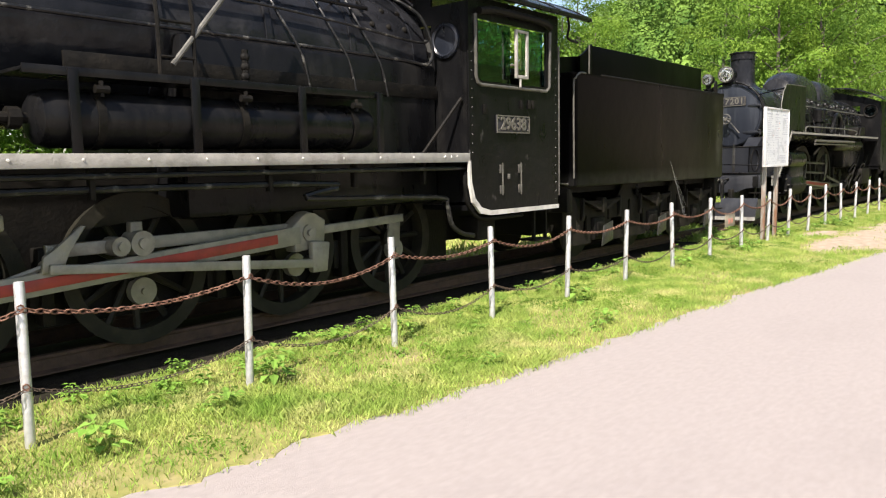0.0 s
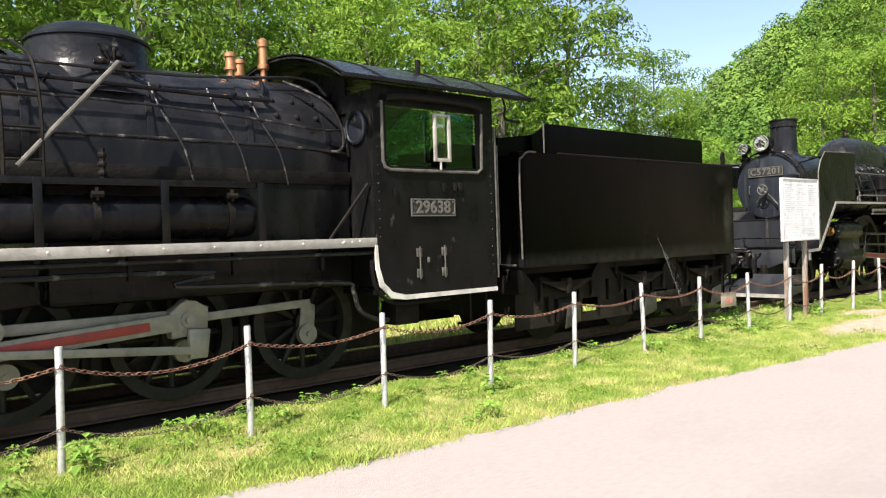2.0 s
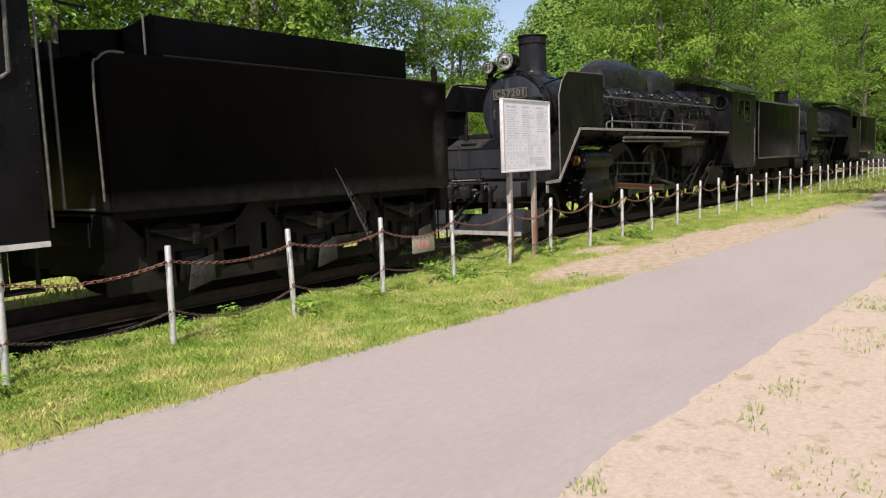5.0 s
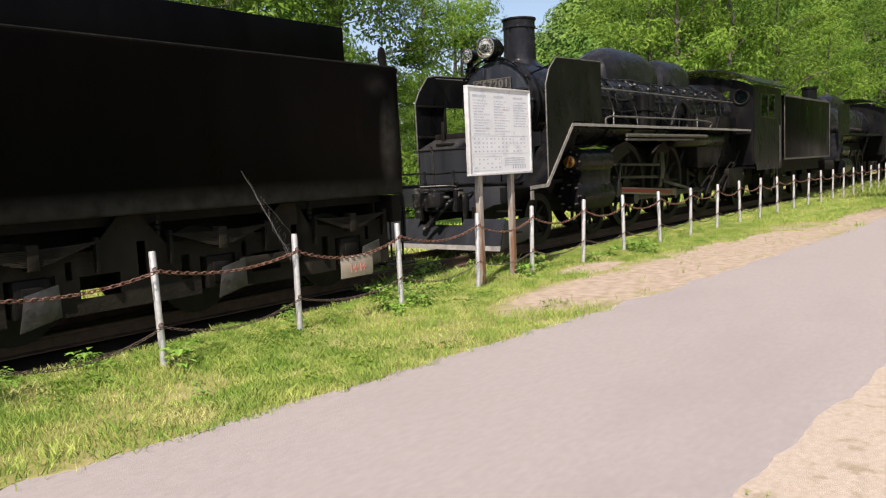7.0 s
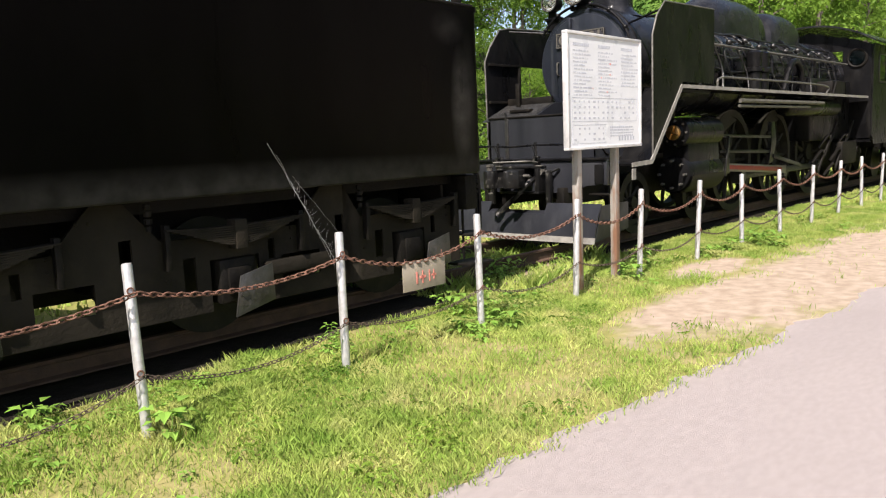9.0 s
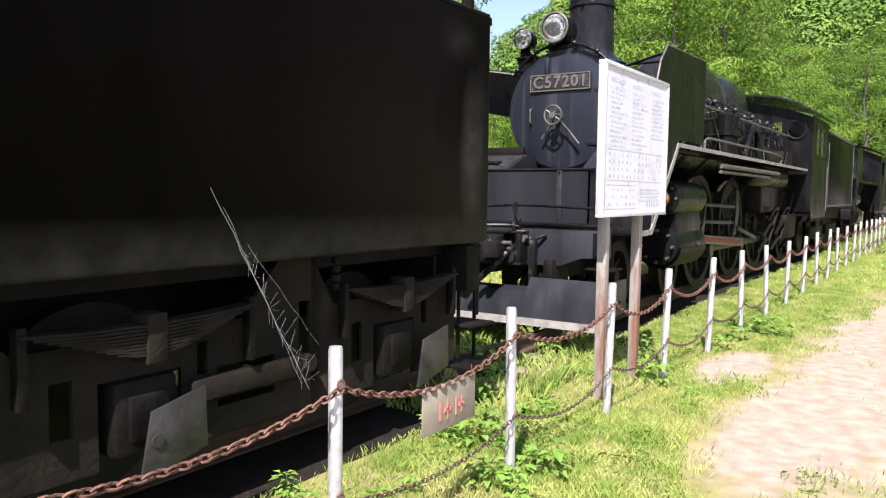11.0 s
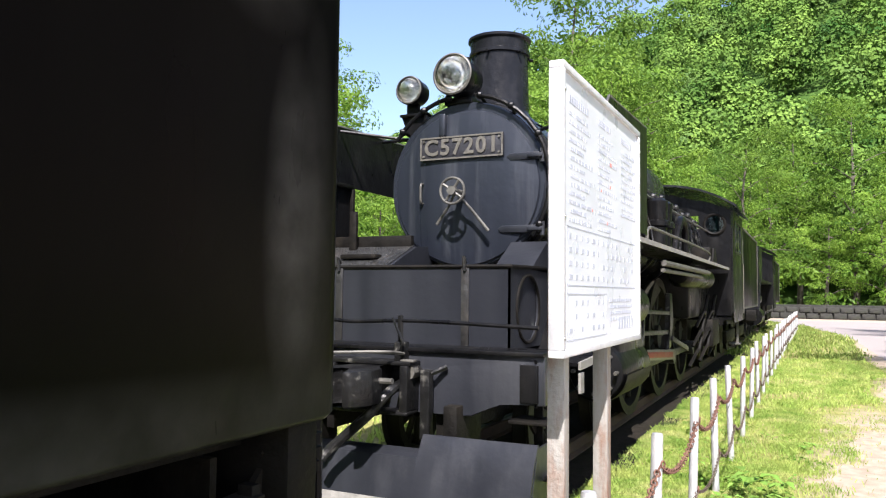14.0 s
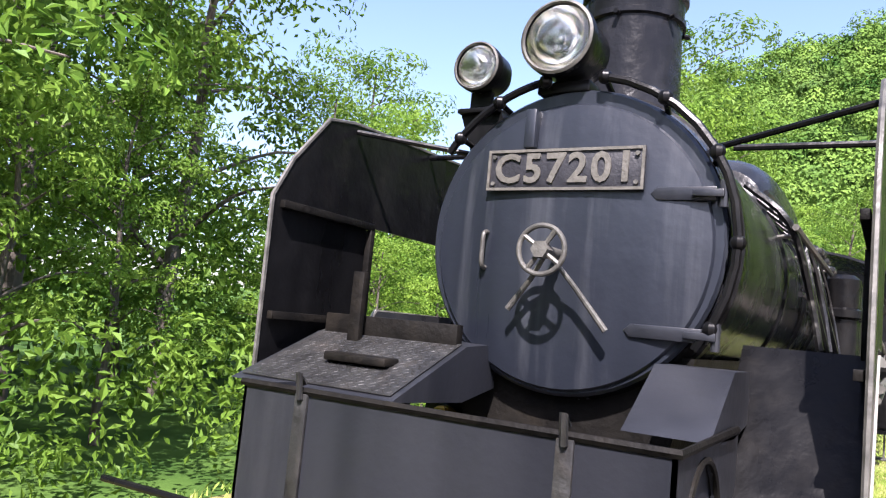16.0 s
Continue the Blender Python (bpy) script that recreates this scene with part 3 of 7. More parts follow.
# ---- locomotive parts ----
def spoked_wheel(parent, x, y, r, spokes, crank=0.0, weight_angle=90, boxpok=False):
    """A driving wheel, its outer face towards -y for y < 0."""
    z = RAIL + r
    s = -1 if y < 0 else 1
    bm = bmesh.new()
    revolve(bm, (x, y, z), "y", [(-0.07 * s, r - 0.09), (-0.07 * s, r - 0.005), (0.05 * s, r), (0.065 * s, r + 0.03), (0.085 * s, r + 0.03), (0.085 * s, r - 0.09), (-0.07 * s, r - 0.09)][::1], 40)
    wheel = part("wheel", bm, M_WHEEL, parent)
    bm = bmesh.new()
    revolve(bm, (x, y, z), "y", [(-0.10 * s, 0), (-0.10 * s, r * 0.17), (-0.04 * s, r * 0.2), (0.08 * s, r * 0.2), (0.08 * s, 0)], 20)
    part("hub", bm, M_WHEEL, wheel)
    bm = bmesh.new()
    for k in range(spokes):
        a = k * math.tau / spokes
        c, n = math.cos(a), math.sin(a)
        tube(bm, [(x + c * r * 0.15, y - 0.02 * s, z + n * r * 0.15), (x + c * (r - 0.08), y - 0.01 * s, z + n * (r - 0.08))], 0.05 if boxpok else 0.035, 6, 0.03)
    pieces("spoke", bm, M_WHEEL, wheel)
    bm = bmesh.new()
    a0 = radians(weight_angle)
    arc = [a0 - 0.75 + 1.5 * k / 12 for k in range(13)]
    prism(bm, [(x + (r - 0.08) * math.cos(a), z + (r - 0.08) * math.sin(a)) for a in arc], "xz", y - 0.055 * s * -1 - 0.09 * s * 0, y + 0.05 * s, 0.01)
    part("counterweight", bm, M_WHEEL, wheel)
    return wheel


def bar(bm, p0, p1, y, h0, h1, thick):
    """A flat rod on edge between two points of the xz plane."""
    (x0, z0), (x1, z1) = p0, p1
    d = Vector((x1 - x0, z1 - z0)).normalized()
    n = Vector((-d.y, d.x))
    pts = [(x0 - n.x * h0 / 2, z0 - n.y * h0 / 2), (x1 - n.x * h1 / 2, z1 - n.y * h1 / 2), (x1 + n.x * h1 / 2, z1 + n.y * h1 / 2), (x0 + n.x * h0 / 2, z0 + n.y * h0 / 2)]
    prism(bm, pts, "xz", y - thick / 2, y + thick / 2, 0.006)


def rivets(bm, pts, out, r=0.012):
    out = Vector(out)
    for p in pts:
        p = Vector(p)
        cyl(bm, p - out * 0.002, p + out * 0.008, r, r * 0.55, 6)


def leaf_spring(bm, x, y, top, half, n=9):
    """Flat stacked leaves, the longest on top, clamped by a buckle in the middle."""
    for k in range(n):
        w = half * (1 - 0.085 * k)
        z = top - 0.016 * k
        low = [(x + w * t, z - 0.012 - 0.025 * (1 - t * t)) for t in (-1, -0.5, 0, 0.5, 1)]
        prism(bm, low + [(px, pz + 0.0115) for px, pz in low[::-1]], "xz", y - 0.05, y + 0.05)
    box(bm, x - 0.05, x + 0.05, y - 0.062, y + 0.062, top - 0.20, top + 0.02, 0.008)


def number_plate(parent, text, cx, cy, cz, w, h, facing, size, spacing=1.0):
    """A cast plate with raised rim and figures. facing: '-y' or '-x'."""
    turn = 0 if facing == "-y" else -90
    at = Matrix.Translation((cx, cy, cz)) @ Matrix.Rotation(radians(turn), 4, "Z") @ Matrix.Rotation(radians(90), 4, "X")
    bm = bmesh.new()
    box(bm, -w / 2, w / 2, -h / 2, h / 2, -0.012, 0.004, 0.002)
    bm.transform(at)
    plate = part("number_plate", bm, M_PLATE, parent, "cast number plate reading " + text)
    bm = bmesh.new()
    for x0, x1, y0, y1 in ((-w / 2, w / 2, h / 2 - 0.014, h / 2), (-w / 2, w / 2, -h / 2, -h / 2 + 0.014), (-w / 2, -w / 2 + 0.014, -h / 2 + 0.014, h / 2 - 0.014), (w / 2 - 0.014, w / 2, -h / 2 + 0.014, h / 2 - 0.014)):
        box(bm, x0, x1, y0, y1, 0.004, 0.014)
    bm.transform(at)
    part("rim", bm, M_LETTER, plate)
    bm = bmesh.new()
    for sx in (-1, 1):
        for sy in (-1, 1):
            cyl(bm, (sx * (w / 2 - 0.035), sy * (h / 2 - 0.035), 0.002), (sx * (w / 2 - 0.035), sy * (h / 2 - 0.035), 0.018), 0.011, n=8)
    bm.transform(at)
    pieces("bolt", bm, M_WEAR, plate)
    words(text, size, M_LETTER, "raised_number", plate, at @ Matrix.Translation((0, 0, 0.006)), 0.008, spacing=spacing, bold=0.005)
    return plate


def dome(bm, cx, cz, half, wide, top, power=2.6, nx=18, na=14, y0=0.0):
    """A rounded casing along x standing on the boiler."""
    rows = []
    for i in range(nx + 1):
        u = -1 + 2 * i / nx
        s = max(0.0, 1 - abs(u) ** power) ** (1 / power)
        row = []
        for k in range(na + 1):
            a = math.pi * k / na
            row.append(bm.verts.new((cx + half * u, y0 + wide * (0.35 + 0.65 * s) * math.cos(a), cz + (top - cz) * s * math.sin(a) ** 0.7)))
        rows.append(row)
    for p, q in zip(rows, rows[1:]):
        for k in range(na):
            bm.faces.new((p[k], p[k + 1], q[k + 1], q[k]))
    return bm


# ==== older freight locomotive ====
loco = thing("steam_locomotive", (1, 0, 0.2), "black steam locomotive with silver edge, red rods and plate 29638", "locomotive", "preserved steam locomotives")
BZ = 2.79
bm = bmesh.new()
revolve(bm, (0, 0, BZ), "x", [(-6.0, 0), (-6.0, 0.74), (-5.9, 0.80), (-3.6, 0.80), (-3.58, 0.82), (2.2, 0.82), (2.22, 0.84), (5.5, 0.86), (5.5, 0)], 56)
boiler = part("boiler", bm, M_BOIL, loco)
bm = bmesh.new()
for x in (-5.0, -3.6, -2.2, -0.8, 0.6, 2.2, 3.3, 4.35, 5.3):
    revolve(bm, (x, 0, BZ), "x", [(-0.035, 0.855), (-0.03, 0.868 if x > 2 else 0.845), (0.03, 0.868 if x > 2 else 0.845), (0.035, 0.855)], 48)
pieces("boiler_band", bm, M_BOIL, boiler)
bm = bmesh.new()
box(bm, 2.3, 5.52, -0.98, 0.98, 1.2, 2.75, 0.06)
part("firebox", bm, M_BLACK, loco)
bm = bmesh.new()
revolve(bm, (3.0, 0, BZ + 0.42), "z", [(0, 0.82), (0.14, 0.72), (0.26, 0.64), (0.36, 0.61), (0.58, 0.585), (0.59, 0.605), (0.615, 0.605), (0.625, 0.575), (0.70, 0.51), (0.76, 0.38), (0.79, 0.2), (0.80, 0)], 48)
part("steam_dome", bm, M_BOIL, loco)
bm = bmesh.new()
dome(bm, 0.4, BZ + 0.55, 0.75, 0.5, 3.95, 3.0)
part("sand_dome", bm, M_BOIL, loco)
bm = bmesh.new()
revolve(bm, (-4.9, 0, 3.4), "z", [(0, 0.33), (0.12, 0.24), (0.5, 0.22), (0.56, 0.27), (0.62, 0.27), (0.62, 0.2), (0.1, 0.19)], 28)
part("chimney", bm, M_BLACK, loco)
# whistles and safety valves on the firebox
for x, z0, h, r, y in ((4.5, 3.6, 0.33, 0.06, -0.12), (4.72, 3.6, 0.32, 0.055, 0.1), (4.98, 3.6, 0.58, 0.055, 0.0)):
    bm = bmesh.new()
    revolve(bm, (x, y, z0), "z", [(0, r * 0.7), (h * 0.35, r * 0.7), (h * 0.36, r * 1.25), (h * 0.44, r * 1.25), (h * 0.46, r), (h * 0.8, r * 0.9), (h * 0.82, r * 1.2), (h * 0.95, r * 1.2), (h, r * 0.5), (h, 0)], 16)
    part("safety_valve" if h < 0.5 else "whistle", bm, M_COPPER, loco, "aged copper valve body")
# valve cluster beside the dome
bm = bmesh.new()
for dx, dz, r in ((0, 0, 0.07), (0.12, 0.03, 0.05), (-0.11, 0.04, 0.05), (0.05, 0.12, 0.05), (-0.05, -0.1, 0.05)):
    ball(bm, (3.05 + dx, -0.60 + 0.03 * dx, 3.50 + dz), r, 10)
for dx, dz in ((0.16, -0.06), (-0.15, -0.05), (0.0, 0.2), (0.1, -0.12), (-0.1, 0.15)):
    cyl(bm, (3.05 + dx, -0.68, 3.50 + dz), (3.05 + dx, -0.55, 3.50 + dz), 0.03, n=8)
    cyl(bm, (3.05 + dx * 1.5, -0.66, 3.50 + dz * 1.3), (3.05, -0.60, 3.50), 0.014, n=6)
cyl(bm, (2.86, -0.62, 3.53), (3.25, -0.62, 3.53), 0.025, n=8)
cyl(bm, (3.05, -0.72, 3.48), (3.05, -0.45, 3.55), 0.04, n=8)
part("clack_valve", bm, M_PIPE, boiler)
# handrails and pipes along the boiler
def rail_line(pts, r, mat, nm, parent, posts=(), steps=5):
    bm = bmesh.new()
    tube(bm, smooth_path(pts, steps), r, 8)
    part(nm, bm, mat, parent)


rail_line([(-5, -0.80, 3.30), (1, -0.80, 3.30), (4.3, -0.80, 3.27), (4.55, -0.74, 3.33), (4.62, -0.62, 3.50), (4.66, -0.45, 3.62)], 0.022, M_BLACK, "handrail", loco)
rail_line([(-5, -0.86, 3.12), (2, -0.86, 3.12), (3.9, -0.87, 3.08), (5.3, -0.92, 2.98), (5.42, -0.95, 3.1)], 0.014, M_PIPE, "thin_pipe", loco)
rail_line([(-5, -0.90, 2.78), (3.2, -0.90, 2.78), (4.9, -0.95, 2.76), (5.35, -1.0, 2.74), (5.42, -1.0, 2.95), (5.30, -0.95, 3.25), (5.1, -0.8, 3.42), (4.9, -0.6, 3.55)], 0.018, M_PIPE, "thin_pipe", loco)
rail_line([(-5, -0.72, 3.42), (2.6, -0.70, 3.44), (4.2, -0.62, 3.52), (5.2, -0.55, 3.62), (5.35, -0.8, 3.4)], 0.016, M_PIPE, "thin_pipe", loco)
for k, x in enumerate((-3, -1.4, 0.1, 1.3, 2.4, 3.4, 4.2)):
    bm = bmesh.new()
    cyl(bm, (x, -0.70, 3.27), (x, -0.80, 3.30), 0.016, n=8)
    ball(bm, (x, -0.80, 3.30), 0.034, 8)
    part("rail_knob", bm, M_BLACK, loco)
for x in (3.35, 3.95, 4.4):
    bm = bmesh.new()
    tube(bm, smooth_path([(x, -0.7, 3.35), (x + 0.06, -0.86, 3.05), (x + 0.22, -0.97, 2.7), (x + 0.3, -1.0, 2.35)], 4), 0.014, 6)
    part("thin_pipe", bm, M_PIPE, loco)
bm = bmesh.new()
for x in (4.7, 4.95, 5.2):
    for z in (3.30, 3.12):
        ball(bm, (x, -0.62 - (3.4 - z) * 0.6, z), 0.035, 8)
pieces("washout_plug", bm, M_FRAME, boiler)
# ladder by the dome
bm = bmesh.new()
for x in (1.93, 2.23):
    tube(bm, smooth_path([(x, -1.30, 2.3), (x, -1.28, 2.9), (x - 0.02, -1.12, 3.35), (x - 0.06, -0.6, 3.62)], 4), 0.016, 6)
for y, z in ((-1.30, 2.48), (-1.29, 2.75), (-1.26, 3.02), (-1.14, 3.3)):
    cyl(bm, (1.93, y, z), (2.23, y, z), 0.013, n=6)
part("ladder", bm, M_FRAME, loco)
bm = bmesh.new()
tube(bm, [(2.03, -1.31, 2.42), (2.9, -1.22, 3.40)], 0.022, 8)
part("diagonal_rod", bm, M_WEAR, loco, "worn bare steel rod")
# shelf, air reservoir and its straps
bm = bmesh.new()
box(bm, 0.9, 4.2, -1.40, -0.90, 2.29, 2.315, 0.004)
box(bm, 0.9, 4.2, -1.405, -1.385, 2.27, 2.33, 0.003)
part("upper_shelf", bm, M_BLACK, loco)
bm = bmesh.new()
box(bm, 1.35, 5.5, -1.0, -0.97, 2.36, 2.50, 0.004)
part("lagging_strip", bm, M_FRAME, loco)
bm = bmesh.new()
revolve(bm, (0, -1.19, 1.99), "x", [(0.98, 0), (0.99, 0.05), (1.0, 0.12), (1.04, 0.18), (1.12, 0.205), (4.05, 0.205), (4.13, 0.18), (4.17, 0.1), (4.18, 0)], 28)
res = part("air_reservoir", bm, M_BLACK, loco)
bm = bmesh.new()
cyl(bm, (0.72, -1.19, 1.99), (1.0, -1.19, 1.99), 0.04, n=10)
cyl(bm, (0.86, -1.19, 1.99), (0.94, -1.19, 1.99), 0.075, n=8)
part("pipe_union", bm, M_FRAME, res)
for x in (1.22, 2.15, 3.2, 4.16):
    bm = bmesh.new()
    box(bm, x - 0.035, x + 0.035, -1.425, -1.40, 1.74, 2.32, 0.004)
    part("shelf_support", bm, M_BLACK, loco)
for x in (1.42, 2.62, 3.86):
    bm = bmesh.new()
    revolve(bm, (x, -1.19, 1.99), "x", [(-0.03, 0.206), (-0.03, 0.218), (0.03, 0.218), (0.03, 0.206)], 28)
    cyl(bm, (x - 0.05, -1.40, 2.19), (x + 0.05, -1.40, 2.19), 0.03, n=8)
    cyl(bm, (x, -1.40, 2.14), (x, -1.40, 2.25), 0.018, n=6)
    part("strap", bm, M_FRAME, res)
bm = bmesh.new()
cyl(bm, (2.70, -1.30, 2.32), (2.70, -1.30, 2.60), 0.028, n=8)
for z in (2.38, 2.46, 2.54):
    ball(bm, (2.70, -1.30, z), 0.04, 8)
part("lubricator_valve", bm, M_FRAME, loco)
# running board
bm = bmesh.new()
box(bm, -5.2, 5.53, -1.42, -0.85, 1.71, 1.735, 0.003)
box(bm, -5.2, 5.53, 0.85, 1.42, 1.71, 1.735, 0.003)
rb = pieces("running_board", bm, M_BLACK, loco)[0]
bm = bmesh.new()
box(bm, -5.2, 5.53, -1.442, -1.421, 1.645, 1.745, 0.003)
part("edge_strip", bm, M_EDGE, rb, "dull silver painted edge")
bm = bmesh.new()
rivets(bm, [(-0.2 + 0.48 * k, -1.442, 1.70) for k in range(12)] + [(5.1, -1.442, 1.71), (5.2, -1.442, 1.705), (5.3, -1.442, 1.71)], (0, -1, 0), 0.014)
pieces("edge_bolt", bm, M_WHITE, rb)
rail_line([(-5, -1.36, 1.59), (5.35, -1.36, 1.58), (5.50, -1.38, 1.52), (5.52, -1.38, 1.40)], 0.024, M_PIPE, "brake_pipe", loco, steps=4)
rail_line([(-5, -1.28, 1.49), (3.1, -1.28, 1.48), (3.3, -1.28, 1.36), (3.5, -1.3, 1.33), (5.1, -1.30, 1.27), (5.28, -1.30, 1.18), (5.36, -1.30, 0.95), (5.55, -1.30, 0.84), (5.75, -1.3, 0.80)], 0.028, M_PIPE, "drain_pipe", loco, steps=4)
bm = bmesh.new()
for x in (0.4, 1.35, 2.9, 3.9, 4.9):
    box(bm, x - 0.02, x + 0.02, -1.32, -1.26, 1.42, 1.66, 0.003)
pieces("pipe_hanger", bm, M_FRAME, loco)
# frames under the boiler
bm = bmesh.new()
box(bm, -5.6, 6.2, -0.50, -0.44, 0.40, 1.65)
box(bm, -5.6, 6.2, 0.44, 0.50, 0.40, 1.65)
box(bm, 2.5, 5.4, -0.43, 0.43, 0.55, 1.25, 0.03)
box(bm, -5.4, 2.2, -0.43, 0.43, 1.15, 1.55, 0.03)
for x in (0.47, 1.99, 3.51, 5.03):
    cyl(bm, (x, -0.5, RAIL + 0.625), (x, 0.5, RAIL + 0.625), 0.09, n=12)
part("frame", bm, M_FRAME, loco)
for x in (-1.05, 0.47, 1.99, 3.51, 5.03):
    for s in (-1, 1):
        spoked_wheel(loco, x, 0.60 * s, 0.61, 12, weight_angle=95 if s < 0 else 20)
# rods
Y1 = -0.92
bm = bmesh.new()
bar(bm, (-2.6, 0.58), (3.42, 0.985), Y1 - 0.10, 0.15, 0.17, 0.05)
mr = part("main_rod", bm, M_ROD, loco, "grey connecting rod with red fluting")
bm = bmesh.new()
bar(bm, (-2.2, 0.607), (3.15, 0.967), Y1 - 0.128, 0.075, 0.085, 0.012)
part("fluting", bm, M_RED, mr)
bm = bmesh.new()
bar(bm, (1.15, 1.04), (3.35, 1.045), Y1, 0.10, 0.10, 0.05)
bar(bm, (3.65, 1.0), (4.95, 1.05), Y1, 0.085, 0.085, 0.05)
pieces("coupling_rod", bm, M_ROD, loco)
bm = bmesh.new()
bar(bm, (1.1, 0.93), (3.6, 0.70), Y1 - 0.18, 0.07, 0.08, 0.035)
part("eccentric_rod", bm, M_ROD, loco)
bm = bmesh.new()
prism(bm, [(3.36, 0.82), (3.72, 0.86), (3.74, 1.12), (3.60, 1.16), (3.52, 1.21), (3.44, 1.15), (3.34, 1.08)], "xz", Y1 - 0.12, Y1 + 0.04, 0.02)
prism(bm, [(3.50, 0.62), (3.68, 0.62), (3.72, 0.9), (3.5, 0.92)], "xz", Y1 - 0.20, Y1 - 0.125, 0.015)
part("crank_head", bm, M_ROD, loco)
bm = bmesh.new()
for x, z, r in ((1.84, 1.05, 0.10), (1.66, 1.04, 0.075), (3.52, 1.0, 0.075), (3.62, 0.71, 0.05), (1.16, 0.93, 0.05)):
    cyl(bm, (x, Y1 - 0.14, z), (x, Y1 + 0.05, z), r, n=18)
    cyl(bm, (x, Y1 - 0.17, z), (x, Y1 - 0.13, z), r * 0.45, n=12)
box(bm, 1.79, 1.89, Y1 - 0.05, Y1 + 0.03, 1.1, 1.22, 0.01)
pieces("rod_bearing", bm, M_ROD, loco)
bm = bmesh.new()
for x, z in ((1.99, 0.62), (3.60, 0.66), (5.03, 0.68)):
    cyl(bm, (x, -0.74, z), (x, -0.66, z), 0.115, n=20)
    cyl(bm, (x, -0.77, z), (x, -0.73, z), 0.03, n=10)
prism(bm, [(4.93, 0.62), (5.13, 0.62), (5.16, 1.0), (4.98, 1.06)], "xz", -0.70, -0.66, 0.01)
pieces("crank_pin", bm, M_ROD, loco)
bm = bmesh.new()
prism(bm, [(1.06, 0.90), (1.22, 0.92), (1.26, 1.05), (1.40, 1.22), (1.36, 1.23), (1.18, 1.08), (1.08, 1.02)], "xz", Y1 - 0.15, Y1 - 0.11, 0.008)
box(bm, 0.5, 0.85, -1.05, -0.8, 1.22, 1.34, 0.02)
cyl(bm, (0.72, -1.08, 1.28), (0.72, -1.0, 1.28), 0.045, n=10)
cyl(bm, (0.3, -1.0, 0.72), (1.12, -1.0, 0.95), 0.02, n=6)
pieces("valve_link", bm, M_ROD, loco)
bm = bmesh.new()
for x in (-0.29, 1.23, 2.75, 4.27):
    box(bm, x - 0.05, x + 0.05, -0.72, -0.56, 0.45, 1.05, 0.015)
    box(bm, x - 0.12, x - 0.04, -0.68, -0.58, 0.55, 0.85, 0.02)
pieces("brake_shoe", bm, M_FRAME, loco)
bm = bmesh.new()
revolve(bm, (-3.2, -1.05, 0.85), "x", [(0, 0), (0, 0.34), (0.9, 0.34), (0.9, 0)], 24)
part("cylinder", bm, M_BLACK, loco)

# cab
CY = 1.44
bm = bmesh.new()
outer2 = [(5.53, 1.66), (5.54, 1.40), (5.60, 1.22), (5.90, 1.06), (6.6, 1.06), (7.37, 1.06), (7.37, 3.46), (5.53, 3.46)]
inner2 = [(5.70, 2.75), (5.70, 2.65), (5.71, 2.59), (5.75, 2.55), (6.4, 2.55), (7.09, 2.56), (7.09, 3.23), (5.70, 3.23)]
ring_plate(bm, outer2, inner2, "xz", -CY, -CY + 0.025)
cab = part("cab", bm, M_CAB, loco)
bm = bmesh.new()
ring_plate(bm, outer2, inner2, "xz", CY, CY - 0.025)
prism(bm, [(-CY + 0.03, 1.2), (-0.9, 1.2), (-0.9, 3.4), (-CY + 0.03, 3.4)], "yz", 5.53, 5.56)
prism(bm, [(CY - 0.03, 1.2), (0.9, 1.2), (0.9, 3.4), (CY - 0.03, 3.4)], "yz", 5.53, 5.56)
prism(bm, [(-0.9, 3.2), (0.9, 3.2), (0.9, 3.6), (0, 3.85), (-0.9, 3.6)], "yz", 5.53, 5.56)
box(bm, 5.56, 7.37, -CY + 0.03, CY - 0.03, 1.10, 1.16)
pieces("cab_panel", bm, M_BLACK, cab)
bm = bmesh.new()
arc = []
for k in range(17):
    a = -1 + 2 * k / 16
    arc.append((a * 1.56, 3.93 - 0.43 * abs(a) ** 2.1))
prism(bm, arc + [(y, z - 0.04) for y, z in arc[::-1]], "yz", 5.05, 7.98)
part("cab_roof", bm, M_BOIL, cab)
bm = bmesh.new()
for x in (5.07, 5.6, 6.55, 7.3, 7.94):
    prism(bm, [(y, z + 0.012) for y, z in arc] + [(y, z - 0.02) for y, z in arc[::-1]], "yz", x - 0.02, x + 0.02)
cyl(bm, (6.55, -1.0, 3.72), (6.55, -1.0, 3.92), 0.035, n=8)
tube(bm, smooth_path([(7.5, -1.50, 3.50), (7.55, -1.5, 3.35), (7.6, -1.45, 3.22), (7.9, -1.42, 3.20)], 4), 0.016, 6)
pieces("roof_rib", bm, M_FRAME, cab)
bm = bmesh.new()
box(bm, 5.05, 7.98, -1.60, -1.54, 3.45, 3.50, 0.01)
part("gutter", bm, M_BLACK, cab)
# window surround, panes, bright inner frame
bm = bmesh.new()
tube(bm, [(5.64, -CY - 0.012, 3.27), (5.64, -CY - 0.012, 2.60), (5.67, -CY - 0.012, 2.53), (5.74, -CY - 0.012, 2.505), (7.08, -CY - 0.012, 2.51), (7.15, -CY - 0.012, 2.56), (7.17, -CY - 0.012, 3.24)], 0.02, 8)
part("window_beading", bm, M_WEAR, cab, "worn rounded window moulding")
bm = bmesh.new()
tube(bm, smooth_path([(5.66, -CY - 0.05, 3.30), (6.0, -CY - 0.06, 3.34), (6.9, -CY - 0.06, 3.33), (7.12, -CY - 0.05, 3.29)], 4), 0.045, 8)
part("rolled_blind", bm, M_FRAME, cab, "rolled dark canvas blind above the window")
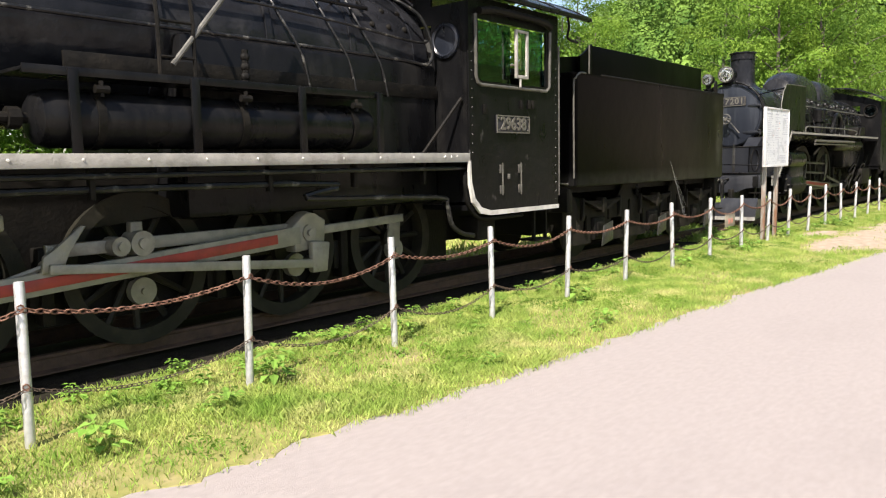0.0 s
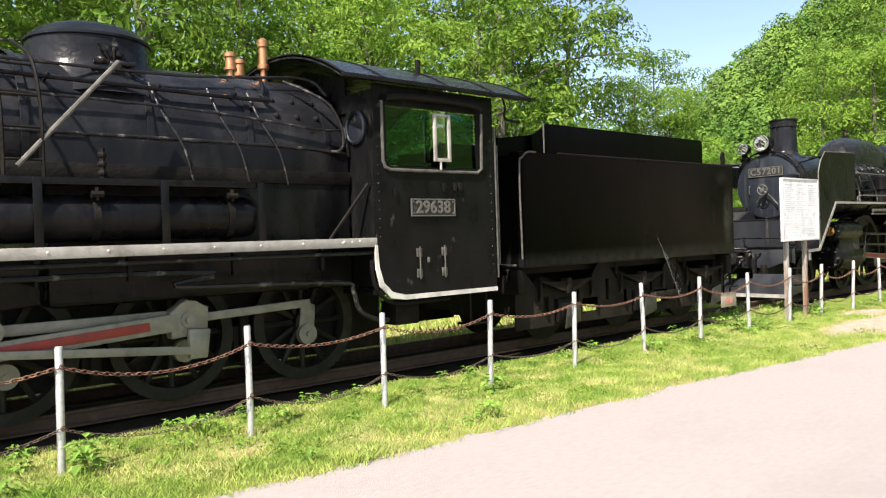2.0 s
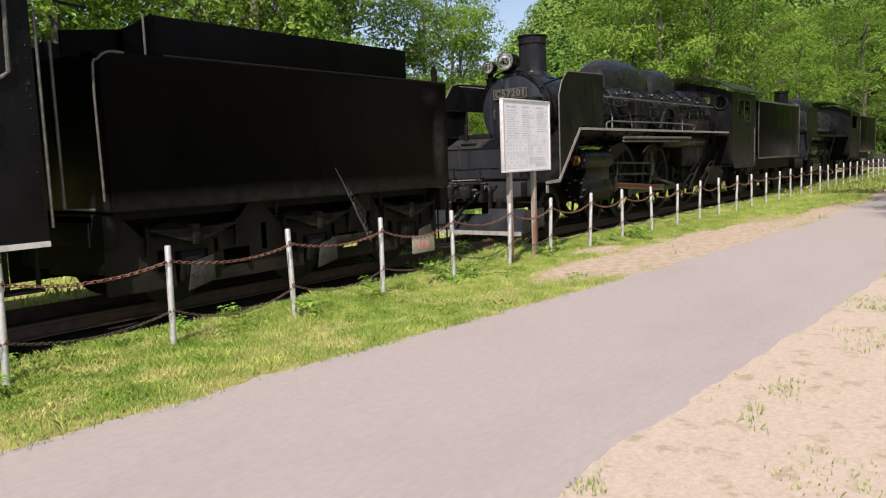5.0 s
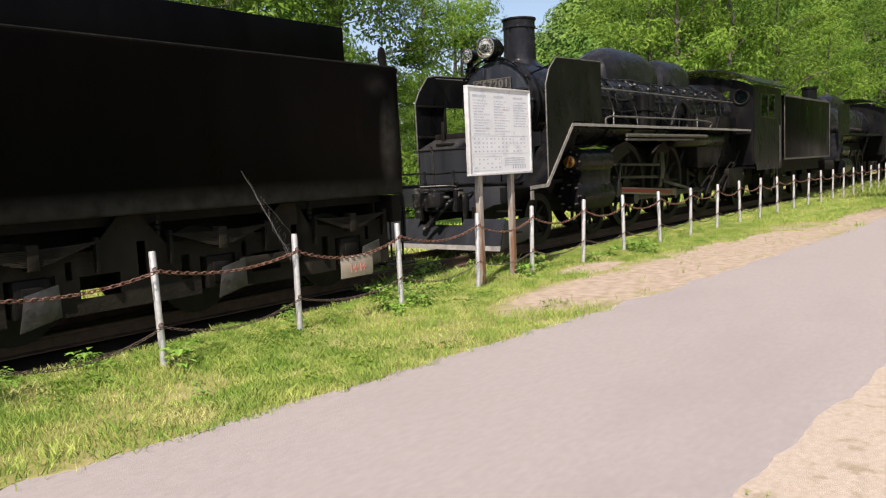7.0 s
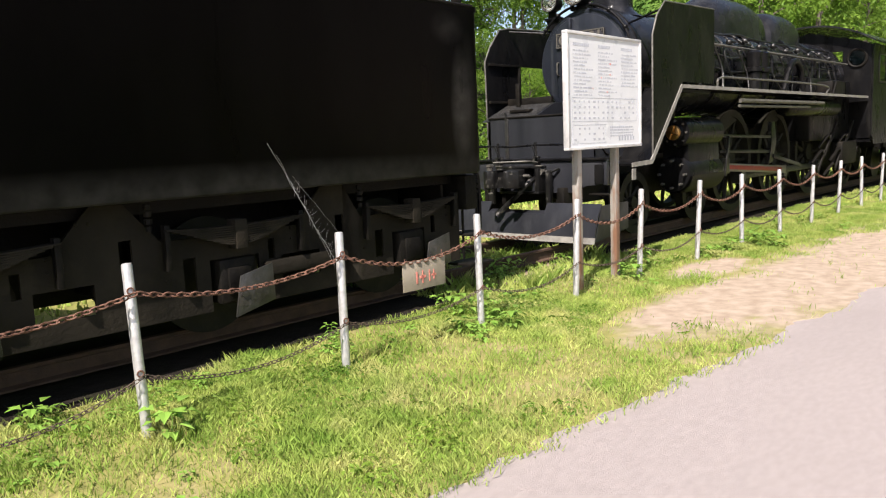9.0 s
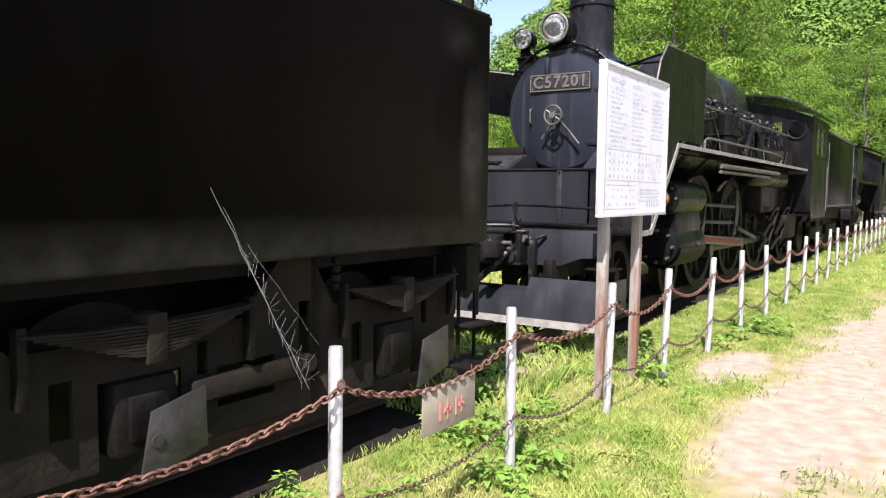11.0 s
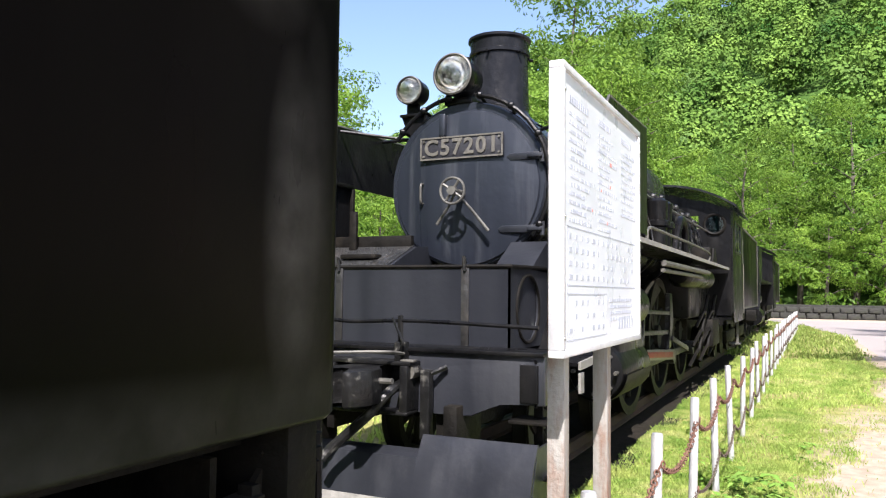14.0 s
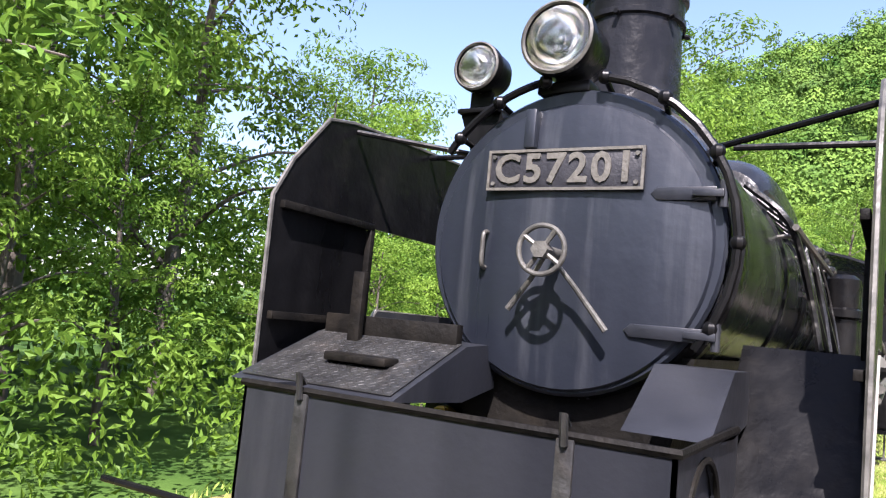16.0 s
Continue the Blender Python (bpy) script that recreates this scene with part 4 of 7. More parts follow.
for nm, x0, x1 in (("window_pane", 5.72, 6.38), ("window_pane", 6.62, 7.08)):
    bm = bmesh.new()
    box(bm, x0, x1, -CY + 0.045, -CY + 0.05, 2.56, 3.22)
    pn = part(nm, bm, M_GLASS, cab, "greenish window glass")
    pn.visible_shadow = False
bm = bmesh.new()
for x0, x1, z0, z1 in ((6.36, 6.40, 2.62, 3.18), (6.58, 6.62, 2.62, 3.18), (6.40, 6.58, 3.15, 3.18), (6.40, 6.58, 2.62, 2.66)):
    box(bm, x0, x1, -CY - 0.06, -CY - 0.03, z0, z1, 0.004)
cyl(bm, (6.46, -CY - 0.045, 2.52), (6.46, -CY - 0.045, 2.63), 0.015, n=8)
wd = part("wind_deflector", bm, M_EDGE, cab, "narrow glazed wind deflector with pale frame")
bm = bmesh.new()
box(bm, 6.40, 6.58, -CY - 0.048, -CY - 0.044, 2.66, 3.15)
pn = part("deflector_pane", bm, M_CLEAR, wd)
pn.visible_shadow = False
bm = bmesh.new()
revolve(bm, (5.53, -1.12, 3.0), "x", [(-0.03, 0.15), (-0.045, 0.17), (-0.03, 0.195), (0, 0.195)], 24)
revolve(bm, (5.53, -1.12, 3.0), "x", [(-0.012, 0), (-0.012, 0.16)], 24)
part("round_front_window", bm, M_SMOKE, cab, "round front window with steel ring")
number_plate(cab, "29638", 6.345, -CY - 0.016, 2.08, 0.67, 0.205, "-y", 0.205, 1.03)
bm = bmesh.new()
rivets(bm, [(5.58, -CY, 1.75 + 0.1 * k) for k in range(17)] + [(7.32, -CY, 1.15 + 0.11 * k) for k in range(21)] + [(5.7 + 0.11 * k, -CY, 3.41) for k in range(15)], (0, -1, 0), 0.013)
tagged(part("cab_rivets", bm, M_CAB, cab), kind="stuff")
bm = bmesh.new()
for x in (6.12, 6.50):
    for z in (1.32, 1.56):
        box(bm, x - 0.04, x + 0.04, -CY - 0.012, -CY, z - 0.05, z + 0.05, 0.003)
    tube(bm, [(x, -CY - 0.02, 1.25), (x, -CY - 0.02, 1.63)], 0.009, 6)
box(bm, 6.24, 6.26, -CY - 0.03, -CY, 1.44, 1.5, 0.003)
pieces("tool_door_hinge", bm, M_WEAR, cab)
bm = bmesh.new()
for x, z in ((6.53, 2.32), (6.70, 2.33), (6.78, 2.33), (5.8, 2.24)):
    box(bm, x - 0.025, x + 0.025, -CY - 0.025, -CY, z - 0.05, z + 0.05, 0.003)
pieces("plate_hook", bm, M_FRAME, cab)
bm = bmesh.new()
pts = [(5.53, 1.66), (5.545, 1.42), (5.60, 1.24), (5.72, 1.13), (5.90, 1.085), (7.37, 1.085)]
inn = [(5.50, 1.66), (5.505, 1.40), (5.56, 1.19), (5.70, 1.06), (5.90, 1.03), (7.37, 1.035)]
prism(bm, pts + inn[::-1], "xz", -CY - 0.012, -CY + 0.02)
part("white_edge", bm, M_WHITE, cab, "white painted lower edge")
bm = bmesh.new()
tube(bm, smooth_path([(5.47, -1.40, 1.5), (5.48, -1.40, 1.36), (5.53, -1.40, 1.17), (5.68, -1.40, 1.03), (5.9, -1.40, 0.99), (6.6, -1.40, 0.99)], 4), 0.022, 8)
part("lower_pipe", bm, M_FRAME, cab)
bm = bmesh.new()
tube(bm, [(5.15, -1.05, 1.72), (5.5, -1.35, 2.35)], 0.02, 6)
part("cab_stay", bm, M_FRAME, cab)
bm = bmesh.new()
tube(bm, [(7.42, -CY + 0.02, 3.1), (7.42, -CY + 0.02, 1.2)], 0.016, 8)
tube(bm, [(7.62, -1.25, 2.9), (7.62, -1.25, 1.35), (7.9, -1.27, 1.32)], 0.016, 8)
pieces("door_handrail", bm, M_WEAR, cab)
bm = bmesh.new()
box(bm, 7.0, 7.34, -1.34, -1.08, 0.62, 0.645, 0.004)
box(bm, 7.02, 7.05, -1.3, -1.26, 0.645, 1.06)
box(bm, 7.29, 7.32, -1.3, -1.26, 0.645, 1.06)
box(bm, 5.9, 6.25, -1.25, -0.95, 0.72, 1.0, 0.02)
pieces("cab_step", bm, M_FRAME, cab)
bm = bmesh.new()
box(bm, 5.6, 7.2, -0.95, 0.95, 1.16, 1.5)
box(bm, 5.58, 5.75, -0.85, 0.85, 1.5, 3.2, 0.05)
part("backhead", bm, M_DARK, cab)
bm = bmesh.new()
box(bm, 6.2, 6.6, -1.2, -0.75, 1.85, 1.95, 0.03)
box(bm, 6.55, 6.6, -1.2, -0.75, 1.95, 2.4, 0.02)
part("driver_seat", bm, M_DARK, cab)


# ==== its tender ====
tender = thing("tender", (10.8, 0, 0.2), "plain black coal and water tender with flat riveted sides", "tender", "tenders")
TW = 1.31
bm = bmesh.new()
xs = [8.02, 13.60]
corner = 0.09
def plan(inset):
    o = []
    for cx, cy, a0 in ((xs[1] - corner, -TW + corner, -90), (xs[1] - corner, TW - corner, 0), (xs[0] + corner, TW - corner, 90), (xs[0] + corner, -TW + corner, 180)):
        for k in range(6):
            a = radians(a0 + 90 * k / 5)
            o.append((cx + (corner - inset) * math.cos(a), cy + (corner - inset) * math.sin(a)))
    return o


rings = []
for z, inset in ((1.28, 0.02), (1.30, 0), (2.79, 0), (2.80, -0.012), (2.84, -0.012), (2.845, 0.02), (2.80, 0.05)):
    rings.append([bm.verts.new((x, y, z)) for x, y in plan(inset)])
for p, q in zip(rings, rings[1:]):
    for k in range(len(p)):
        bm.faces.new((p[k], p[(k + 1) % len(p)], q[(k + 1) % len(q)], q[k]))
bm.faces.new(rings[0][::-1])
bm.faces.new(rings[-1])
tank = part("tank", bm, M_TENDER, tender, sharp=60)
bm = bmesh.new()
bun = [(8.72, 2.80), (8.72, 3.28), (12.80, 3.28), (12.80, 2.80)]
for s in (-1, 1):
    prism(bm, bun, "xz", s * 1.16, s * 1.12, 0.006)
prism(bm, [(-1.12, 2.80), (1.12, 2.80), (1.12, 3.28), (-1.12, 3.28)], "yz", 12.76, 12.80)
prism(bm, [(-1.12, 2.80), (1.12, 2.80), (1.12, 3.0), (-1.12, 3.0)], "yz", 8.72, 8.76)
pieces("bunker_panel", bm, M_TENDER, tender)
bm = bmesh.new()
for s in (-1, 1):
    prism(bm, [(7.80, 2.80), (7.80, 3.03), (8.72, 3.14), (8.72, 2.80)], "xz", s * 1.10, s * 1.07)
    prism(bm, [(8.4, 2.85), (8.4, 3.10), (8.52, 3.16), (8.74, 3.3), (8.74, 2.85)], "xz", s * 1.17, s * 1.14)
pieces("front_shield", bm, M_TENDER, tender)
bm = bmesh.new()
tube(bm, [(8.62, -1.19, 2.86), (8.62, -1.19, 3.27)], 0.012, 6)
tube(bm, smooth_path([(7.98, -TW - 0.01, 1.40), (7.97, -TW - 0.01, 2.6), (8.03, -TW - 0.01, 2.76), (8.14, -TW - 0.01, 2.835), (8.3, -TW - 0.01, 2.84)], 4), 0.013, 8)
pieces("front_handrail", bm, M_WEAR, tender)
bm = bmesh.new()
tube(bm, [(8.75, -TW - 0.006, 2.845), (13.5, -TW - 0.006, 2.845)], 0.014, 6)
part("top_beading", bm, M_FRAME, tender)
bm = bmesh.new()
for y in (-1.20, 1.20):
    prism(bm, [(13.36, 2.82), (13.48, 2.82), (13.47, 3.02), (13.44, 3.09), (13.40, 3.11), (13.36, 3.08), (13.34, 3.02)], "xz", y - 0.015, y + 0.015, 0.006)
pieces("lifting_eye", bm, M_FRAME, tender)
# frame, axles, springs
TENDER_AXLES = (9.05, 10.9, 12.74)
FRAME_TOP = [(8.0, 1.26), (8.2, 1.26), (8.48, 0.98), (9.60, 0.98), (9.86, 1.265), (10.08, 1.265), (10.33, 0.98), (11.48, 0.98), (11.74, 1.265), (11.98, 1.265), (12.16, 0.98), (13.32, 0.98), (13.5, 1.16)]


def plate_with_windows(bm, x0, x1, z0, y0, y1, windows):
    """A side plate under the line FRAME_TOP, with rectangular openings (x0, x1, z0, z1)."""
    cut = sorted({x0, x1, *(w[0] for w in windows), *(w[1] for w in windows), *(p[0] for p in FRAME_TOP if x0 < p[0] < x1)})
    for a, b in zip(cut, cut[1:]):
        z = z0
        for c0, c1 in sorted((w[2], w[3]) for w in windows if w[0] < b - 1e-6 and w[1] > a + 1e-6):
            if c0 > z:
                box(bm, a, b, y0, y1, z, c0)
            z = max(z, c1)
        prism(bm, [(a, z), (b, z), (b, lerp_table(FRAME_TOP, b)), (a, lerp_table(FRAME_TOP, a))], "xz", y0, y1)
    bmesh.ops.remove_doubles(bm, verts=bm.verts, dist=1e-5)


WINDOWS = []
for x in TENDER_AXLES:
    WINDOWS += [(x - 0.21, x + 0.21, 0.3, 0.80), (x + 0.30, x + 0.36, 0.74, 0.90), (x + 0.42, x + 0.80, 0.56, 0.76), (x + 0.98, x + 1.07, 0.70, 1.02), (x - 0.42, x - 0.32, 0.60, 0.84)]
WINDOWS = [w for w in WINDOWS if w[1] < 13.45]
for s in (-1, 1):
    bm = bmesh.new()
    plate_with_windows(bm, 8.05, 13.45, 0.42, min(s * 1.07, s * 1.095), max(s * 1.07, s * 1.095), WINDOWS)
    part("side_frame", bm, M_DUSTY, tender, "dusty steel side frame with cut-out windows")
    bm = bmesh.new()
    rivets(bm, [(x + d, s * 1.095, z) for x in TENDER_AXLES for d, z in ((0.52, 0.88), (0.52, 0.96), (0.72, 1.16), (0.80, 1.16), (-0.55, 0.70), (0.88, 0.62))], (0, s, 0), 0.016)
    tagged(part("frame_rivets", bm, M_DUSTY, tender), kind="stuff")
bm = bmesh.new()
box(bm, 13.45, 13.62, -1.2, 1.2, 0.92, 1.26, 0.02)
box(bm, 8.0, 8.15, -1.2, 1.2, 0.92, 1.26, 0.02)
box(bm, 8.0, 13.5, -1.0, 1.0, 1.18, 1.27)
box(bm, 8.2, 10.35, -0.45, 0.45, 0.55, 1.18, 0.02)
box(bm, 10.5, 13.4, -0.45, 0.45, 0.6, 1.18, 0.02)
for x in (8.16, 9.97, 11.86, 13.25):
    box(bm, x, x + 0.03, -1.05, 1.05, 0.62, 1.175)
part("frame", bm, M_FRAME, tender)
bm = bmesh.new()
for x in (9.97, 11.86, 13.40):
    for z in (1.24, 1.19, 1.14, 1.09):
        cyl(bm, (x + 0.25, -1.16, z - 0.02), (x + 0.25, -1.16, z + 0.015), 0.028 if z > 1.1 else 0.02, n=10)
pieces("spring_stop", bm, M_FRAME, tender)
bm = bmesh.new()
box(bm, 11.12, 11.92, -1.165, -1.135, 0.62, 0.74, 0.02)
cyl(bm, (11.88, -1.19, 0.69), (11.88, -1.12, 0.69), 0.045, n=14)
part("brake_beam", bm, M_DUSTY, tender)
for x in TENDER_AXLES:
    for s in (-1, 1):
        z = RAIL + 0.43
        bm = bmesh.new()
        revolve(bm, (x, 0.6 * s, z), "y", [(-0.07 * s, 0), (-0.07 * s, 0.42), (0.05 * s, 0.43), (0.07 * s, 0.46), (0.09 * s, 0.46), (0.09 * s, 0)], 32)
        part("wheel", bm, M_WHEEL, tender)
        bm = bmesh.new()
        box(bm, x - 0.16, x + 0.16, s * 1.02 - 0.12, s * 1.02 + 0.12, z - 0.17, z + 0.17, 0.03)
        ab = part("axle_box", bm, M_FRAME, tender)
        bm = bmesh.new()
        box(bm, x - 0.10, x + 0.10, s * 1.15 - 0.012, s * 1.15 + 0.012, z - 0.10, z + 0.10, 0.008)
        part("axle_box_lid", bm, M_FRAME, ab)
        bm = bmesh.new()
        leaf_spring(bm, x, s * 1.16, 1.07, 0.58)
        part("leaf_spring", bm, M_DUSTY, tender)
        bm = bmesh.new()
        for d in (-0.565, 0.565):
            box(bm, x + d - 0.02, x + d + 0.02, s * 1.16 - 0.03, s * 1.16 + 0.03, 0.78, 1.10, 0.004)
        pieces("spring_hanger", bm, M_FRAME, tender)
for x in (9.05, 10.95, 12.95):
    bm = bmesh.new()
    prism(bm, [(x - 0.18, 0.38), (x + 0.17, 0.46), (x + 0.16, 0.74), (x - 0.12, 0.68)], "xz", -1.27, -1.255, 0.003)
    cyl(bm, (x - 0.1, -1.28, 0.55), (x - 0.1, -1.255, 0.55), 0.03, n=10)
    part("guard_plate", bm, M_GUARD, tender, "bent steel guard plate")
bm = bmesh.new()
tube(bm, [(13.5, -1.1, 0.95), (13.5, -1.1, 0.42)], 0.015, 6)
tube(bm, [(13.72, -1.1, 1.05), (13.72, -1.1, 0.40)], 0.015, 6)
box(bm, 13.42, 13.8, -1.25, -0.95, 0.36, 0.385, 0.004)
box(bm, 13.45, 13.76, -1.25, -0.95, 0.66, 0.68, 0.004)
part("rear_step", bm, M_FRAME, tender)
bm = bmesh.new()
tube(bm, smooth_path([(13.62, -1.12, 2.02), (13.70, -1.12, 2.04), (13.73, -1.12, 1.98), (13.73, -1.12, 1.55), (13.70, -1.12, 1.48), (13.62, -1.12, 1.46)], 4), 0.022, 8)
tube(bm, smooth_path([(13.60, -1.05, 1.30), (13.78, -1.05, 1.27), (13.82, -1.05, 1.1), (13.82, -1.05, 0.7)], 4), 0.025, 8)
pieces("rear_grab_rail", bm, M_BLACK, tender)
bm = bmesh.new()
cyl(bm, (13.6, 0, 1.07), (13.95, 0, 1.07), 0.10, n=12)
box(bm, 13.85, 14.12, -0.14, 0.14, 0.92, 1.22, 0.04)
part("coupler", bm, M_FRAME, tender)


# ==== express locomotive ====
ex = thing("steam_locomotive", (22, 0, 0.2), "large black express steam locomotive with smoke deflectors and plate C57201", "locomotive", "preserved steam locomotives")
SZ = 2.66
bm = bmesh.new()
revolve(bm, (0, 0, SZ), "x", [(17.62, 0), (17.62, 0.72), (17.60, 0.755), (17.72, 0.775), (19.4, 0.775), (19.42, 0.75), (24.0, 0.76), (26.0, 0.82), (27.3, 0.84), (27.3, 0)], 64)
eb = part("boiler", bm, M_BOIL, ex)
bm = bmesh.new()
for x in (17.78, 19.4, 20.6, 21.8, 23.0, 24.2, 25.4, 26.6):
    revolve(bm, (x, 0, SZ), "x", [(-0.04, 0.77), (-0.035, 0.79 if x < 24 else 0.84), (0.035, 0.79 if x < 24 else 0.845), (0.04, 0.77)], 48)
pieces("boiler_band", bm, M_BLACK, eb)
bm = bmesh.new()
box(bm, 24.6, 27.4, -0.95, 0.95, 1.3, 2.6, 0.05)
part("firebox", bm, M_BLACK, ex)
# smokebox front, door and fittings
bm = bmesh.new()
revolve(bm, (0, 0, SZ), "x", [(17.64, 0.74), (17.57, 0.75), (17.55, 0.735), (17.55, 0.66), (17.60, 0.64)], 64)
front = part("smokebox_front", bm, M_SMOKE, ex, "dark blue-grey smokebox front ring")
bm = bmesh.new()
DZ = 2.635
revolve(bm, (0, 0, DZ), "x", [(17.56, 0.695), (17.545, 0.70), (17.53, 0.69), (17.515, 0.60), (17.50, 0.45), (17.49, 0.25), (17.485, 0.0)], 64)
door = part("smokebox_door", bm, M_SMOKE, ex, "round dished door of weathered blue-grey steel")
bm = bmesh.new()
for z, w in ((2.875, 0.26), (2.25, 0.34)):
    prism(bm, [(-0.70, z - 0.032), (-0.70, z + 0.032), (-0.70 + w, z + 0.03), (-0.70 + w + 0.03, z), (-0.70 + w, z - 0.03)], "yz", 17.497, 17.525, 0.005)
    prism(bm, [(-0.735, z - 0.018), (-0.735, z + 0.018), (-0.60, z + 0.014), (-0.60, z - 0.014)], "yz", 17.478, 17.496, 0.004)
    cyl(bm, (17.51, -0.73, z - 0.06), (17.51, -0.73, z + 0.06), 0.02, n=10)
pieces("door_hinge", bm, M_SATIN, door)
bm = bmesh.new()
hub = Vector((17.28, 0, 2.573))
cyl(bm, hub + Vector((0.25, 0, 0)), hub - Vector((0.01, 0, 0)), 0.03, n=12)
cyl(bm, hub + Vector((0.03, 0, 0)), hub - Vector((0.04, 0, 0)), 0.042, n=6)
part("lock_spindle", bm, M_WEAR, door)
bm = bmesh.new()
revolve(bm, (17.27, 0, 2.573), "x", [(0.0125 * math.cos(a), 0.112 + 0.0125 * math.sin(a)) for a in [k * math.tau / 10 for k in range(11)]], 36)
for a in (35, 125, 215, 305):
    d = Vector((0, math.cos(radians(a)), math.sin(radians(a))))
    tube(bm, [hub - Vector((0.01, 0, 0)) + d * 0.03, hub - Vector((0.01, 0, 0)) + d * 0.112], 0.011, 6, 0.013)
part("handwheel", bm, M_WEAR, door, "worn steel handwheel")
bm = bmesh.new()
for y, z in ((0.215, 2.30), (-0.275, 2.235)):
    tube(bm, [(17.34, 0, 2.573), (17.40, y * 0.45, 2.573 + (z - 2.573) * 0.45), (17.42, y, z)], 0.010, 8, 0.015)
pieces("lock_handle", bm, M_WEAR, door, "bare steel lock lever")
bm = bmesh.new()
tube(bm, smooth_path([(17.515, 0.40, 2.68), (17.46, 0.40, 2.67), (17.455, 0.40, 2.60), (17.46, 0.40, 2.51), (17.515, 0.40, 2.50)], 4), 0.012, 8)
part("door_grip", bm, M_WEAR, door)
number_plate(ex, "C57201", 17.478, 0.015, 2.99, 0.80, 0.205, "-x", 0.20, 1.16)
bm = bmesh.new()
for y in (-0.25, 0.28):
    box(bm, 17.49, 17.58, y - 0.03, y + 0.03, 2.96, 3.02)
box(bm, 17.46, 17.60, 0.17, 0.23, 3.10, 3.30, 0.01)
pieces("plate_bracket", bm, M_SMOKE, door)
# hand rails round the smokebox front
bm = bmesh.new()
for a0, a1 in ((33, 80), (100, 216)):
    pts = [(17.50, 0.80 * math.cos(radians(a)), SZ + 0.80 * math.sin(radians(a))) for a in [a0 + (a1 - a0) * k / 12 for k in range(13)]]
    tube(bm, pts, 0.021, 8)
pieces("front_handrail", bm, M_BLACK, ex)
bm = bmesh.new()
for a in (40, 60, 79, 101, 124, 150, 180, 208):
    y, z = math.cos(radians(a)), math.sin(radians(a))
    cyl(bm, (17.66, 0.76 * y, SZ + 0.76 * z), (17.50, 0.80 * y, SZ + 0.80 * z), 0.015, n=8)
    ball(bm, (17.50, 0.80 * y, SZ + 0.80 * z), 0.036, 8)
pieces("rail_knob", bm, M_BLACK, ex)
# lamps
def head_lamp(x, y, z, r, deep, parent, name):
    bm = bmesh.new()
    revolve(bm, (x, y, z), "x", [(0, r * 0.9), (0, r), (0.02, r * 1.03), (0.05, r * 1.03), (0.055, r * 0.97), (deep * 0.7, r * 0.93), (deep * 0.92, r * 0.7), (deep, r * 0.35), (deep, 0)], 36)
    lamp = part(name, bm, M_BLACK, parent, "round black headlamp with clear lens")
    bm = bmesh.new()
    revolve(bm, (x, y, z), "x", [(0.02, r * 0.9), (deep * 0.25, r * 0.75), (deep * 0.4, r * 0.45), (deep * 0.5, 0.0)], 32)
    part("reflector", bm, M_MIRROR, lamp)
    bm = bmesh.new()
    revolve(bm, (x, y, z), "x", [(0.012, r * 0.92), (0.0, r * 0.6), (-0.012, 0), ], 32)
    revolve(bm, (x, y, z), "x", [(0.018, r * 0.92), (0.006, r * 0.6), (-0.006, 0), ], 32)
    g = part("lens", bm, M_CLEAR, lamp)
    g.visible_shadow = False
    bm = bmesh.new()
    revolve(bm, (x, y, z), "x", [(-0.004, r * 0.9), (-0.014, r * 0.95), (-0.006, r * 1.02), (0.004, r * 1.0)], 36)
    part("lens_ring", bm, M_WEAR, lamp)
    bm = bmesh.new()
    ball(bm, (x + deep * 0.28, y, z), 0.028, 8)
    cyl(bm, (x + deep * 0.28, y, z), (x + deep * 0.5, y, z), 0.02, n=8)
    part("bulb", bm, M_CLEAR, lamp)
    return lamp


head_lamp(17.42, 0.08, 3.64, 0.185, 0.42, ex, "headlamp")
head_lamp(17.50, 0.56, 3.565, 0.13, 0.26, ex, "side_lamp")
bm = bmesh.new()
box(bm, 17.55, 17.85, -0.06, 0.22, 3.40, 3.46, 0.01)
prism(bm, [(-0.02, 3.40), (0.18, 3.40), (0.13, 3.52), (0.03, 3.52)], "yz", 17.6, 17.75)
box(bm, 17.55, 17.72, 0.44, 0.68, 3.33, 3.355, 0.005)
prism(bm, [(0.42, 3.28), (0.60, 3.12), (0.68, 3.33), (0.44, 3.34)], "yz", 17.60, 17.66)
box(bm, 17.58, 17.62, 0.50, 0.62, 3.35, 3.45)
pieces("lamp_bracket", bm, M_BLACK, ex)
# chimney
bm = bmesh.new()
revolve(bm, (18.43, 0.03, 3.33), "z", [(0.0, 0.46), (0.06, 0.38), (0.12, 0.315), (0.17, 0.30), (0.72, 0.285), (0.73, 0.305), (0.76, 0.305), (0.77, 0.29), (0.86, 0.295), (0.88, 0.315), (0.905, 0.315), (0.905, 0.27), (0.5, 0.26)], 44)
part("chimney", bm, M_BOIL, ex)
bm = bmesh.new()
for a in (0, 60, 120, 180, 240, 300):
    cyl(bm, (18.43 + 0.30 * math.cos(radians(a)), 0.03 + 0.30 * math.sin(radians(a)), 4.05), (18.43 + 0.34 * math.cos(radians(a)), 0.03 + 0.34 * math.sin(radians(a)), 4.05), 0.015, n=6)
pieces("chimney_bolt", bm, M_BLACK, ex)
# long dome casing
bm = bmesh.new()
dome(bm, 22.3, SZ + 0.62, 1.45, 0.50, 4.03, 3.2)
part("dome_casing", bm, M_BOIL, ex)
bm = bmesh.new()
dome(bm, 24.75, SZ + 0.65, 0.95, 0.46, 3.97, 4.0)
part("sand_dome", bm, M_BOIL, ex)
